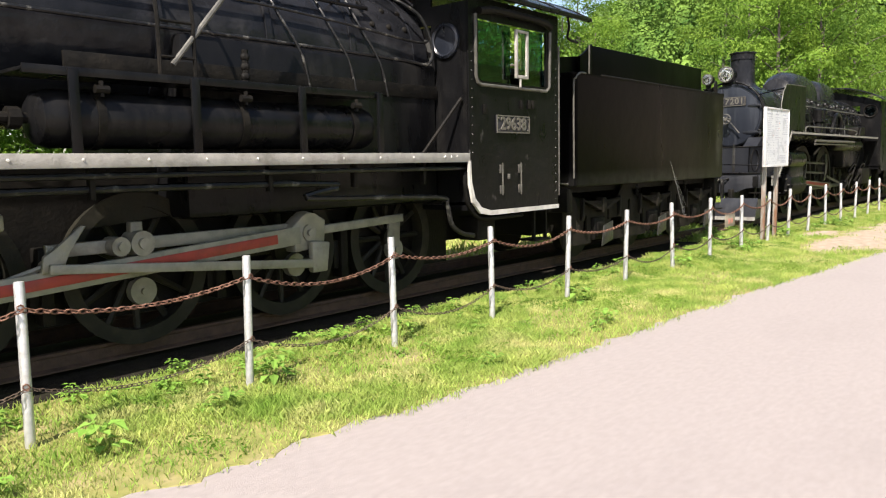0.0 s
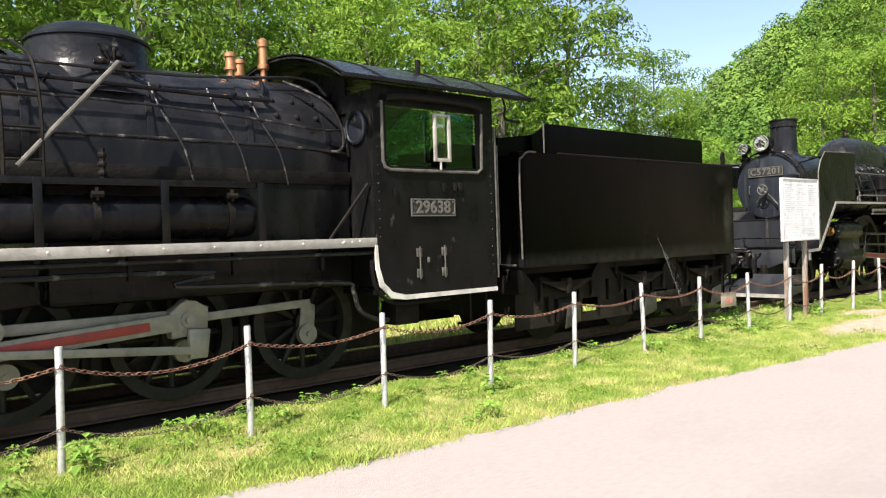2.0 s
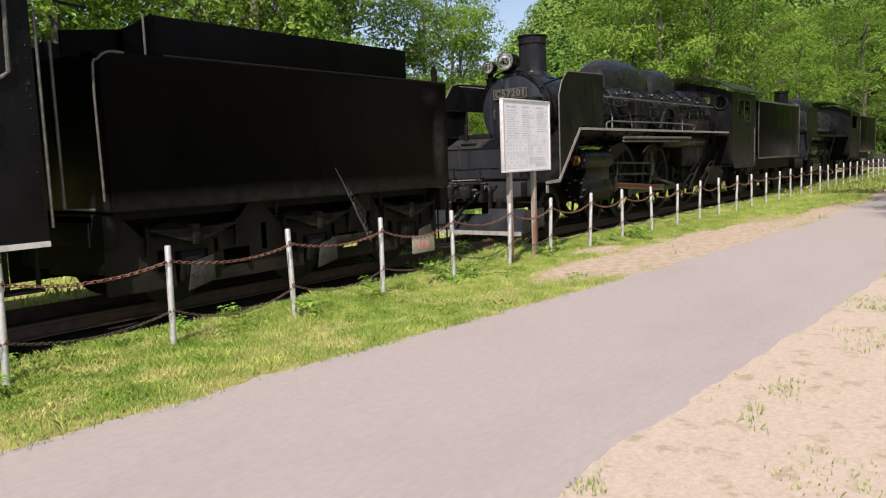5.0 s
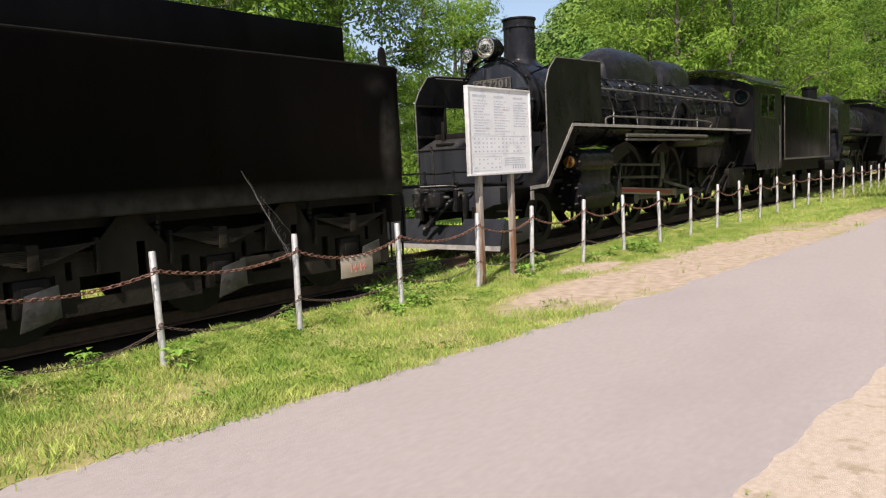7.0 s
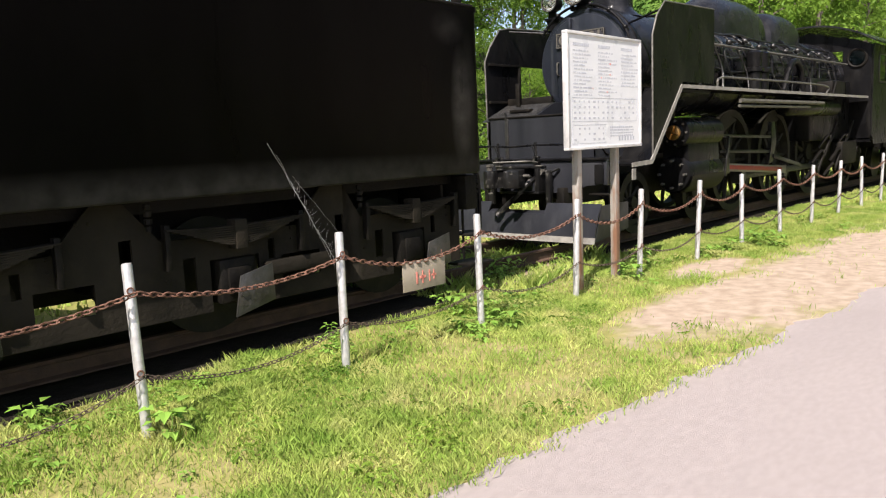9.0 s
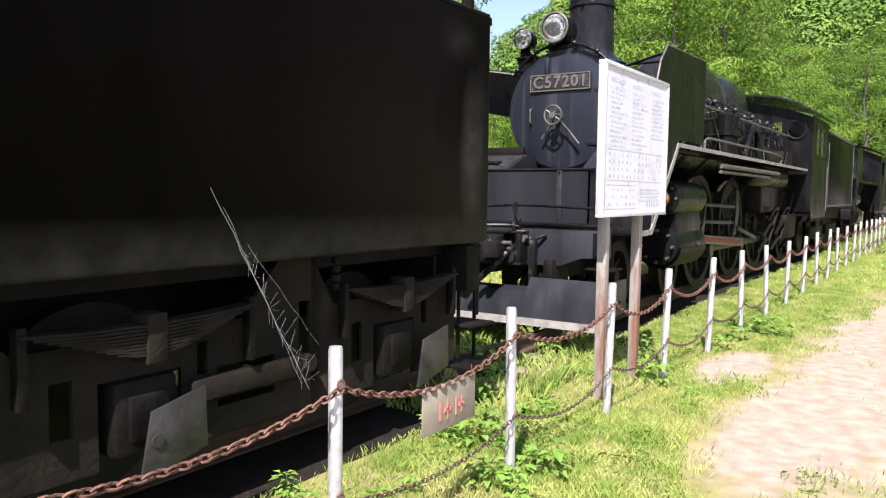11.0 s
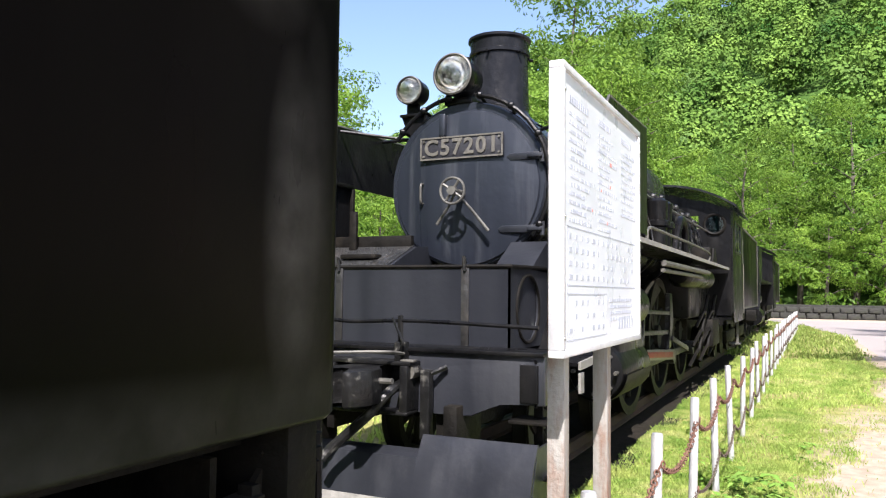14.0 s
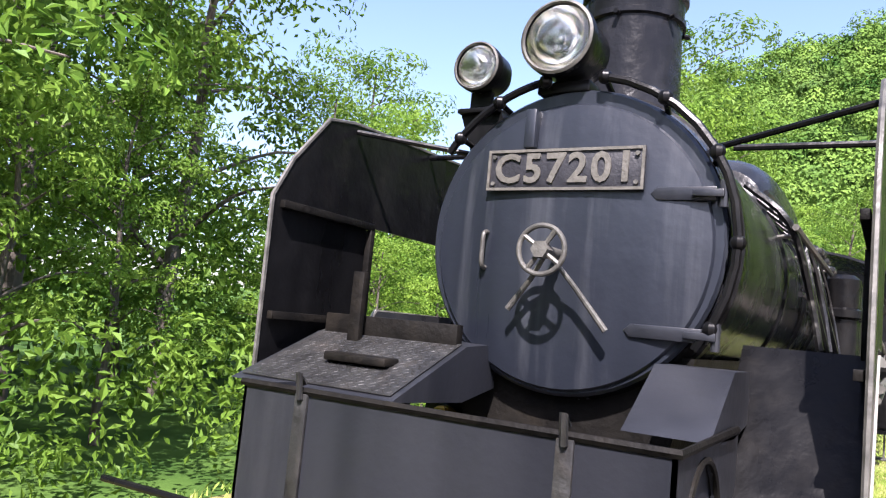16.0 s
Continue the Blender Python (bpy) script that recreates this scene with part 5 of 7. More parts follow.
# smoke deflectors
for s in (-1, 1):
    o = [(17.08, 1.28), (17.08, 2.85), (17.20, 3.10), (17.42, 3.30), (18.97, 3.34), (18.97, 2.28), (17.95, 2.28)]
    if s > 0:
        o = [(16.92, 1.28), (16.90, 2.76), (17.02, 2.97), (17.27, 3.25), (17.5, 3.29), (18.97, 3.34), (18.97, 2.72), (17.70, 2.72), (17.70, 1.6), (17.4, 1.28)]
    bm = bmesh.new()
    prism(bm, o, "xz", s * 1.31, s * 1.325)
    df = part("smoke_deflector", bm, M_BLACK, ex, "flat sheet steel smoke deflector with worn rims")
    bm = bmesh.new()
    tube(bm, [(x, s * 1.317, z) for x, z in o[:6 if s > 0 else 5]], 0.013, 6)
    part("rim", bm, M_WEAR, df)
    bm = bmesh.new()
    inner = s * 1.30
    for z in (2.72, 2.16):
        box(bm, 16.94 if s > 0 else 17.1, 17.72 if s > 0 else 18.9, min(inner, inner - s * 0.035), max(inner, inner - s * 0.035), z - 0.02, z + 0.02, 0.003)
    for x in ((17.70,) if s > 0 else (17.9, 18.5)):
        box(bm, x - 0.018, x + 0.018, min(inner, inner - s * 0.04), max(inner, inner - s * 0.04), 2.18, 2.70, 0.003)
    pieces("stiffener", bm, M_FRAME, df)
    bm = bmesh.new()
    tube(bm, [(18.3, s * 1.3, 3.28), (18.25, s * 0.62, 3.27)], 0.018, 8)
    tube(bm, [(17.5, s * 1.3, 3.24), (17.75, s * 0.62, 3.14)], 0.016, 8)
    pieces("stay", bm, M_BLACK, df)
# running board with bright edge, sloping front
for s in (-1, 1):
    bm = bmesh.new()
    prism(bm, [(16.55, 1.20), (17.05, 1.22), (17.92, 2.21), (27.4, 2.21), (27.4, 2.235), (17.90, 2.235), (17.02, 1.245), (16.55, 1.225)], "xz", s * 0.78, s * 1.315)
    rb = part("running_board", bm, M_BLACK, ex)
    bm = bmesh.new()
    prism(bm, [(16.52, 1.18), (17.05, 1.20), (17.93, 2.195), (27.4, 2.195), (27.4, 2.245), (17.89, 2.245), (17.01, 1.255), (16.52, 1.235)], "xz", s * 1.335, s * 1.316)
    box(bm, 16.52, 16.60, min(s * 1.335, s * 1.316), max(s * 1.335, s * 1.316), 1.02, 1.16)
    part("edge_strip", bm, M_CHIPPED, rb, "chipped pale painted edge")
    bm = bmesh.new()
    tube(bm, smooth_path([(19.2, s * 1.28, 2.25), (19.3, s * 1.28, 2.38), (20.2, s * 1.28, 2.40), (24.3, s * 1.28, 2.40), (24.5, s * 1.28, 2.25)], 4), 0.018, 8)
    tube(bm, [(20.0, s * 1.31, 2.05), (24.2, s * 1.31, 2.05)], 0.035, 8)
    tube(bm, [(20.0, s * 1.30, 1.97), (23.4, s * 1.30, 1.97)], 0.025, 8)
    pieces("long_pipe", bm, M_WEAR, rb)
# front apron, beam, deck
bm = bmesh.new()
prism(bm, [(16.40, 1.30), (16.40, 1.885), (16.415, 1.885), (16.415, 1.30)], "xz", -0.86, 0.86)
for s in (-1, 1):
    o = [(16.40 + 1.0 * t, 1.885) for t in (0, 0.25, 0.5, 0.75, 1)] + [(17.40, 1.6), (17.40, 1.30)] + [(16.40 + 0.25 * t, 1.30) for t in (3, 2, 1, 0)] + [(16.40, 1.6)]
    cx, cz, rx, rz = 16.78, 1.585, 0.24, 0.25
    ang = [math.atan2(z - cz, x - cx) for x, z in o]
    i2 = [(cx + rx * math.cos(a), cz + rz * math.sin(a)) for a in ang]
    ring_plate(bm, o, i2, "xz", s * 0.86, s * 0.845)
ap = part("front_apron", bm, M_SATIN, ex, "flat steel apron ahead of the smokebox")
bm = bmesh.new()
tube(bm, [(16.40, 0.87, 1.89), (16.40, -0.87, 1.89), (17.3, -0.87, 1.90)], 0.016, 6)
for s in (-1, 1):
    revolve(bm, (16.78, s * 0.863, 1.585), "y", [(0.012 * math.cos(a) , 0.25 + 0.012 * math.sin(a)) for a in [k * math.tau / 6 for k in range(7)]], 28)
part("apron_rim", bm, M_FRAME, ap)
bm = bmesh.new()
for s in (-1, 1):
    revolve(bm, (16.78, s * 0.84, 1.585), "y", [(0, 0), (0, 0.255), (0.012, 0.255), (0.012, 0)], 28)
pieces("side_cover", bm, M_SATIN, ap)
bm = bmesh.new()
for y in (0.55, -0.52):
    box(bm, 16.385, 16.40, y - 0.03, y + 0.03, 1.32, 1.88, 0.003)
    tube(bm, [(16.38, y, 1.86), (16.36, y, 1.96), (16.40, y, 1.92)], 0.014, 6)
pieces("apron_strap", bm, M_GUARD, ap)
bm = bmesh.new()
box(bm, 16.42, 17.5, -0.84, 0.84, 1.30, 1.34)
prism(bm, [(16.85, 1.88), (17.25, 2.12), (17.62, 2.12), (17.62, 1.9), (17.3, 1.86)], "xz", -0.86, -0.55)
prism(bm, [(16.7, 1.86), (17.3, 2.10), (17.62, 2.12), (17.62, 1.9), (17.3, 1.84)], "xz", 0.35, 1.25)
pieces("deck", bm, M_SATIN, ex)
bm = bmesh.new()
prism(bm, [(16.74, 1.882), (17.30, 2.106), (17.30, 2.110), (16.74, 1.886)], "xz", 0.38, 1.22)
for i in range(20):
    for k in range(26):
        x = 16.76 + 0.53 * i / 20
        z = 1.893 + 0.212 * i / 20
        y = 0.40 + 0.80 * k / 26 + (0.015 if i % 2 else 0)
        d = 0.009 if (i + k) % 2 else -0.009
        tube(bm, [(x - 0.006, y - d, z - 0.001), (x + 0.006, y + d, z + 0.004)], 0.0028, 4)
part("chequer_plate", bm, M_GUARD, ex, "raised diamond tread plate")
bm = bmesh.new()
box(bm, 17.28, 17.34, 0.40, 1.2, 2.08, 2.20, 0.006)
box(bm, 17.2, 17.24, 0.92, 0.99, 2.0, 2.42, 0.006)
box(bm, 16.92, 17.04, 0.55, 0.9, 1.98, 2.02, 0.01)
pieces("deck_fitting", bm, M_FRAME, ex)
# support under the smokebox
bm = bmesh.new()
prism(bm, [(-0.45, 1.34), (0.45, 1.34), (0.62, 2.15), (-0.62, 2.15)], "yz", 17.66, 19.3)
part("smokebox_saddle", bm, M_FRAME, ex)
bm = bmesh.new()
n = 24
low = [(-1.22 + 2.44 * k / n) for k in range(n + 1)]
prism(bm, [(y, 0.88 + 0.10 * min(1, max(0, (abs(y) - 0.75) / 0.12))) for y in low] + [(1.22, 1.30), (-1.22, 1.30)], "yz", 16.08, 16.14, 0.008)
beam = part("buffer_beam", bm, M_SATIN, ex)
bm = bmesh.new()
box(bm, 16.05, 16.45, -1.22, 1.22, 1.295, 1.32, 0.004)
part("beam_top", bm, M_BLACK, beam)
bm = bmesh.new()
rivets(bm, [(16.08, s * (1.16 - 0.0), 0.98 + 0.07 * k) for k in range(5) for s in (-1, 1)], (-1, 0, 0), 0.014)
for y in (-1.12, 1.12):
    box(bm, 16.05, 16.08, y - 0.06, y + 0.06, 1.0, 1.24, 0.004)
pieces("beam_bolt", bm, M_BLACK, beam)
# rail in front of the apron with its brackets and chain hooks
bm = bmesh.new()
tube(bm, smooth_path([(16.02, 1.15, 1.50), (16.02, 0.5, 1.505), (16.02, 0.2, 1.49), (16.02, -0.2, 1.505), (16.02, -0.6, 1.50), (16.02, -1.2, 1.48)], 4), 0.014, 8)
part("uncoupling_rod", bm, M_BLACK, ex)
bm = bmesh.new()
for y in (0.42, -0.20):
    tube(bm, smooth_path([(16.08, y, 1.26), (16.03, y, 1.36), (16.02, y, 1.46), (16.02, y, 1.54)], 3), 0.022, 6)
    box(bm, 16.0, 16.08, y - 0.04, y + 0.04, 1.18, 1.36, 0.01)
    tube(bm, smooth_path([(16.02, y + 0.06, 1.52), (15.98, y + 0.0, 1.44), (15.96, y - 0.05, 1.36), (15.98, y - 0.02, 1.30)], 4), 0.011, 6)
pieces("rod_bracket", bm, M_PIPE, ex)
# knuckle coupler and hoses
bm = bmesh.new()
prism(bm, [(16.08, -0.11), (15.86, -0.11), (15.78, -0.20), (15.62, -0.22), (15.46, -0.16), (15.44, -0.10), (15.56, -0.09), (15.66, -0.04), (15.68, 0.05), (15.60, 0.10), (15.50, 0.09), (15.42, 0.14), (15.44, 0.22),
           (15.60, 0.26), (15.76, 0.20), (15.86, 0.11), (16.08, 0.11)], "xy", 0.97, 1.20, 0.018)
part("coupler", bm, M_PIPE, ex)
bm = bmesh.new()
cyl(bm, (15.52, 0.17, 0.90), (15.52, 0.17, 1.25), 0.04, n=12)
cyl(bm, (15.52, 0.17, 1.25), (15.52, 0.17, 1.28), 0.055, n=6)
part("coupler_pin", bm, M_WEAR, ex)
bm = bmesh.new()
for x0, x1, y0, y1, z0, z1 in ((15.92, 16.08, -0.33, 0.33, 1.205, 1.235), (15.90, 16.08, -0.32, -0.26, 0.90, 1.205), (15.90, 16.08, 0.26, 0.32, 0.90, 1.205), (15.90, 16.06, -0.32, 0.32, 0.875, 0.90)):
    box(bm, x0, x1, y0, y1, z0, z1, 0.008)
pieces("coupler_pocket", bm, M_PIPE, ex)
bm = bmesh.new()
tube(bm, smooth_path([(16.0, -0.24, 1.28), (15.86, -0.20, 1.30), (15.70, 0.0, 1.30), (15.56, 0.15, 1.30)], 4), 0.012, 6)
tube(bm, [(15.74, -0.30, 1.12), (15.74, 0.36, 1.12)], 0.02, 8)
pieces("lift_lever", bm, M_WEAR, ex)
bm = bmesh.new()
for y, z in ((-0.30, 1.16), (0.36, 1.16)):
    cyl(bm, (16.06, y, z), (15.95, y, z), 0.05, n=10)
    cyl(bm, (15.97, y, z - 0.07), (15.97, y, z + 0.07), 0.02, n=8)
    box(bm, 15.93, 15.99, y - 0.05, y + 0.05, z + 0.07, z + 0.085, 0.003)
pieces("hose_cock", bm, M_WEAR, ex)
bm = bmesh.new()
tube(bm, smooth_path([(16.05, -0.22, 1.08), (15.85, -0.22, 1.04), (15.76, -0.12, 0.9), (15.7, 0.02, 0.76), (15.66, 0.12, 0.66), (15.62, 0.16, 0.6)], 5), 0.035, 10)
part("air_hose", bm, M_PIPE, ex)
bm = bmesh.new()
for y in (-0.42, 0.52):
    box(bm, 15.96, 16.03, y - 0.035, y + 0.035, 0.72, 1.18, 0.008)
    tube(bm, [(16.06, y + 0.12, 1.2), (15.99, y, 1.14), (16.06, y - 0.12, 1.2)], 0.018, 6)
pieces("hose_hanger", bm, M_PIPE, ex)
# plough
bm = bmesh.new()
sec = [(15.95, 0.76), (15.86, 0.62), (15.80, 0.46), (15.76, 0.30), (15.775, 0.30), (15.815, 0.46), (15.875, 0.62), (15.965, 0.76)]
prism(bm, sec, "xz", -1.22, -0.42)
prism(bm, [(x, z - 0.10 if z > 0.7 else z) for x, z in sec], "xz", -0.42, 0.5)
prism(bm, sec, "xz", 0.5, 1.22)
for s in (-1, 1):
    prism(bm, [(15.78, 0.30), (15.95, 0.74), (16.6, 0.74), (16.6, 0.40)], "xz", s * 1.22, s * 1.205)
pieces("plough_plate", bm, M_SATIN, ex)
bm = bmesh.new()
prism(bm, [(15.752, 0.285), (15.772, 0.36), (15.784, 0.36), (15.766, 0.285)], "xz", -1.225, 1.225)
part("white_lip", bm, M_CHIPPED, ex, "white painted lower plough lip")
bm = bmesh.new()
for y in (-0.6, 0.6):
    box(bm, 15.98, 16.4, y - 0.05, y + 0.05, 0.5, 0.95, 0.01)
pieces("plough_arm", bm, M_FRAME, ex)
for s in (-1, 1):
    bm = bmesh.new()
    for z in (0.86, 0.52):
        box(bm, 16.05, 16.32, min(s * 0.98, s * 1.28), max(s * 0.98, s * 1.28), z, z + 0.022, 0.004)
        prism(bm, [(16.1, z), (16.28, z), (16.2, z - 0.08)], "xz", s * 1.1, s * 1.12)
    box(bm, 16.22, 16.25, min(s * 1.1, s * 1.16), max(s * 1.1, s * 1.16), 0.5, 1.2, 0.003)
    part("front_step", bm, M_FRAME, ex)
# frame
bm = bmesh.new()
for s in (-1, 1):
    prism(bm, [(16.15, 0.7), (16.15, 1.28), (30.2, 1.28), (30.2, 0.7)], "xz", s * 0.48, s * 0.42)
box(bm, 17.5, 27.0, -0.42, 0.42, 1.2, 1.7, 0.03)
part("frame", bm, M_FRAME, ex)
for s in (-1, 1):
    for x in (21.25, 23.35, 25.45):
        spoked_wheel(ex, x, 0.6 * s, 0.86, 11, boxpok=True, weight_angle=110)
    for x in (17.75, 19.75, 28.2):
        spoked_wheel(ex, x, 0.6 * s, 0.42, 9, weight_angle=270)
    # cylinder block
    yc = s * 0.95
    bm = bmesh.new()
    revolve(bm, (0, yc, 0.98), "x", [(18.40, 0), (18.40, 0.14), (18.43, 0.25), (18.50, 0.275), (19.62, 0.275), (19.70, 0.24), (19.72, 0)], 28)
    prism(bm, [(yc - 0.22, 0.95), (yc + 0.22, 0.95), (yc + 0.2, 1.75), (yc - 0.18, 1.75)], "yz", 18.5, 19.6, 0.03)
    cy = part("cylinder", bm, M_BLACK, ex)
    bm = bmesh.new()
    revolve(bm, (0, yc - 0.06 * -s, 1.59), "x", [(18.30, 0), (18.30, 0.10), (18.36, 0.13), (18.38, 0.21), (18.5, 0.22), (19.6, 0.22), (19.75, 0.1), (19.75, 0)], 24)
    part("valve_chest", bm, M_BLACK, cy)
    bm = bmesh.new()
    revolve(bm, (0, yc - 0.06 * -s, 1.59), "x", [(18.26, 0), (18.262, 0.07), (18.28, 0.105), (18.31, 0.11)], 24)
    for a in (20, 110, 200, 290):
        cyl(bm, (18.25, yc + 0.06 * s, 1.59), (18.25, yc + 0.06 * s + 0.10 * math.cos(radians(a)), 1.59 + 0.10 * math.sin(radians(a))), 0.012, n=6)
    part("valve_cover", bm, M_BRASS, cy, "polished brass valve cover")
    bm = bmesh.new()
    for k in range(8):
        a = k * math.tau / 8
        cyl(bm, (18.35, yc + 0.17 * math.cos(a) + 0.06 * s, 1.59 + 0.17 * math.sin(a)), (18.39, yc + 0.17 * math.cos(a) + 0.06 * s, 1.59 + 0.17 * math.sin(a)), 0.018, n=6)
        cyl(bm, (18.34, yc + 0.20 * math.cos(a), 0.98 + 0.20 * math.sin(a)), (18.42, yc + 0.20 * math.cos(a), 0.98 + 0.20 * math.sin(a)), 0.02, n=6)
    pieces("cover_bolt", bm, M_WEAR, cy)
    bm = bmesh.new()
    revolve(bm, (0, yc, 0.98), "x", [(18.46, 0.285), (18.5, 0.292), (19.6, 0.292)], 20, (math.pi * 1.02, math.pi * 1.75) if s < 0 else (math.pi * 1.25, math.pi * 1.98))
    part("cylinder_cover", bm, M_WHEEL, cy, "dull olive cylinder cladding")
    # rods
    yr = s * 0.88
    bm = bmesh.new()
    bar(bm, (20.2, 1.0), (23.35, 0.80), yr - 0.1 * -s * 0, 0.13, 0.15, 0.06)
    rod = part("main_rod", bm, M_ROD, ex, "grey connecting rod with red fluting")
    bm = bmesh.new()
    bar(bm, (20.4, 0.99), (23.1, 0.815), yr + 0.034 * s, 0.07, 0.08, 0.012)
    part("fluting", bm, M_RED, rod)
    bm = bmesh.new()
    bar(bm, (21.25, 0.78), (25.45, 0.78), s * 0.78, 0.11, 0.11, 0.05)
    for x in (21.25, 23.35, 25.45):
        cyl(bm, (x, s * 0.70, 0.78), (x, s * 0.90, 0.78), 0.12, n=16)
    part("coupling_rod", bm, M_GUARD, ex)
    bm = bmesh.new()
    bar(bm, (19.7, 1.52), (22.2, 1.45), s * 1.0, 0.05, 0.05, 0.035)
    bar(bm, (20.0, 1.26), (22.4, 1.18), s * 0.98, 0.05, 0.06, 0.04)
    pieces("valve_rod", bm, M_PIPE, ex)
    bm = bmesh.new()
    prism(bm, [(22.1, 0.95), (22.3, 0.98), (22.5, 1.35), (22.4, 1.72), (22.2, 1.72), (22.25, 1.3)], "xz", s * 1.02, s * 0.95, 0.015)
    bar(bm, (22.3, 1.1), (23.8, 0.86), s * 1.03, 0.07, 0.07, 0.03)
    bar(bm, (20.1, 0.86), (20.25, 1.5), s * 1.04, 0.07, 0.06, 0.03)
    box(bm, 20.05, 20.4, min(s * 0.8, s * 1.0), max(s * 0.8, s * 1.0), 0.88, 1.14, 0.02)
    pieces("valve_link", bm, M_PIPE, ex)
# fittings above the running board
bm = bmesh.new()
revolve(bm, (0, -1.08, 1.98), "x", [(22.6, 0), (22.62, 0.12), (22.7, 0.17), (25.6, 0.17), (25.68, 0.12), (25.7, 0)], 24)
part("air_reservoir", bm, M_BLACK, ex)
bm = bmesh.new()
for x in (21.4, 21.75):
    revolve(bm, (x, -1.0, 2.24), "z", [(0, 0.12), (0.32, 0.12), (0.34, 0.16), (0.40, 0.16), (0.42, 0.12), (0.66, 0.13), (0.70, 0.08), (0.70, 0)], 18)
pieces("air_pump", bm, M_BLACK, ex)
bm = bmesh.new()
box(bm, 25.0, 25.9, -1.25, -0.9, 2.24, 2.52, 0.03)
prism(bm, [(24.9, 2.24), (25.1, 2.5), (25.3, 2.52), (25.55, 2.24)], "xz", -1.30, -1.27)
part("feed_pump", bm, M_FRAME, ex)
bm = bmesh.new()
for z, y in ((3.22, -0.66), (3.02, -0.80), (2.82, -0.86), (2.58, -0.88)):
    pts = [(19.2 + 0.75 * k, y - 0.03 * noise.noise((k, z, 0)), z + 0.05 * noise.noise((k * 0.8, z, 5))) for k in range(11)]
    tube(bm, smooth_path(pts, 3), 0.018, 6)
pieces("boiler_pipe", bm, M_PIPE, ex)
bm = bmesh.new()
tube(bm, [(19.0, -0.86, 2.97), (27.2, -0.92, 2.97)], 0.022, 6)
for k in range(8):
    x = 19.3 + k * 1.05
    cyl(bm, (x, -0.72, 2.95), (x, -0.87, 2.97), 0.015, n=6)
part("handrail", bm, M_WEAR, ex)
rs = random.Random(14)
for k in range(16):
    x = 19.1 + k * 0.48
    bm = bmesh.new()
    tube(bm, smooth_path([(x, -0.55, 3.25), (x + rs.uniform(-0.1, 0.2), -0.82, 3.0), (x + rs.uniform(-0.2, 0.3), -0.93, 2.6), (x + rs.uniform(-0.2, 0.35), -1.0, 2.26)], 4), rs.uniform(0.012, 0.024), 6)
    part("sand_pipe" if k % 3 else "steam_pipe", bm, M_PIPE, ex)
for k in range(9):
    x = 20.8 + k * 0.68
    bm = bmesh.new()
    ball(bm, (x, -0.80, 3.06 + 0.06 * (k % 2)), 0.055, 8)
    cyl(bm, (x - 0.1, -0.86, 3.06), (x + 0.1, -0.86, 3.06), 0.022, n=6)
    part("valve", bm, M_PIPE, ex)
bm = bmesh.new()
tube(bm, smooth_path([(23.0, -0.95, 2.3), (23.2, -1.0, 2.75), (23.5, -1.0, 2.85), (23.8, -1.0, 2.7), (23.9, -1.0, 2.3)], 5), 0.06, 10)
part("steam_elbow", bm, M_BLACK, ex)
# cab
bm = bmesh.new()
c_out = [(27.5, 1.35), (27.7, 1.15), (28.6, 1.15), (29.95, 1.15), (29.95, 2.0), (29.95, 3.42), (28.6, 3.42), (27.5, 3.42)]
c_in = [(28.0, 2.62), (28.0, 2.60), (28.5, 2.60), (29.3, 2.60), (29.3, 2.8), (29.3, 3.2), (28.6, 3.2), (28.0, 3.2)]
ring_plate(bm, c_out, c_in, "xz", -1.40, -1.375)
c5 = part("cab", bm, M_BLACK, ex)
bm = bmesh.new()
ring_plate(bm, c_out, c_in, "xz", 1.40, 1.375)
for s in (-1, 1):
    o = [(s * 0.75, 1.3), (s * 1.37, 1.3), (s * 1.37, 3.4), (s * 1.0, 3.55), (s * 0.75, 3.62)]
    prism(bm, o, "yz", 27.48, 27.51)
prism(bm, [(-0.75, 3.3), (0.75, 3.3), (0.75, 3.6), (0, 3.8), (-0.75, 3.6)], "yz", 27.48, 27.51)
box(bm, 27.5, 29.95, -1.37, 1.37, 1.2, 1.26)
pieces("cab_panel", bm, M_BLACK, c5)
bm = bmesh.new()
arc = [(a * 1.5, 3.93 - 0.46 * abs(a) ** 2.2) for a in [-1 + 2 * k / 16 for k in range(17)]]
prism(bm, arc + [(y, z - 0.04) for y, z in arc[::-1]], "yz", 27.2, 30.35)
part("cab_roof", bm, M_BOIL, c5)
bm = bmesh.new()
for s in (-1, 1):
    revolve(bm, (27.48, s * 1.06, 3.12), "x", [(-0.03, 0.17), (-0.045, 0.20), (-0.03, 0.225), (0, 0.225)], 24)
pieces("round_window_ring", bm, M_FRAME, c5)
bm = bmesh.new()
for s in (-1, 1):
    revolve(bm, (27.48, s * 1.06, 3.12), "x", [(-0.012, 0), (-0.012, 0.19)], 24)
pieces("round_window_pane", bm, M_GLASS, c5)
bm = bmesh.new()
for x0, x1, z0, z1 in ((27.98, 28.02, 2.58, 3.22), (28.62, 28.67, 2.6, 3.2), (29.28, 29.32, 2.58, 3.22), (28.02, 29.28, 2.56, 2.60), (28.02, 29.28, 3.2, 3.24)):
    box(bm, x0, x1, -1.415, -1.40, z0, z1, 0.003)
pieces("window_beading", bm, M_PIPE, c5)
for s in (-1, 1):
    for x0, x1 in ((28.02, 28.62), (28.67, 29.28)):
        bm = bmesh.new()
        box(bm, x0, x1, s * 1.392 - 0.003, s * 1.392 + 0.003, 2.60, 3.20)
        part("window_pane", bm, M_GLASS, c5, "dark greenish window glass").visible_shadow = False
bm = bmesh.new()
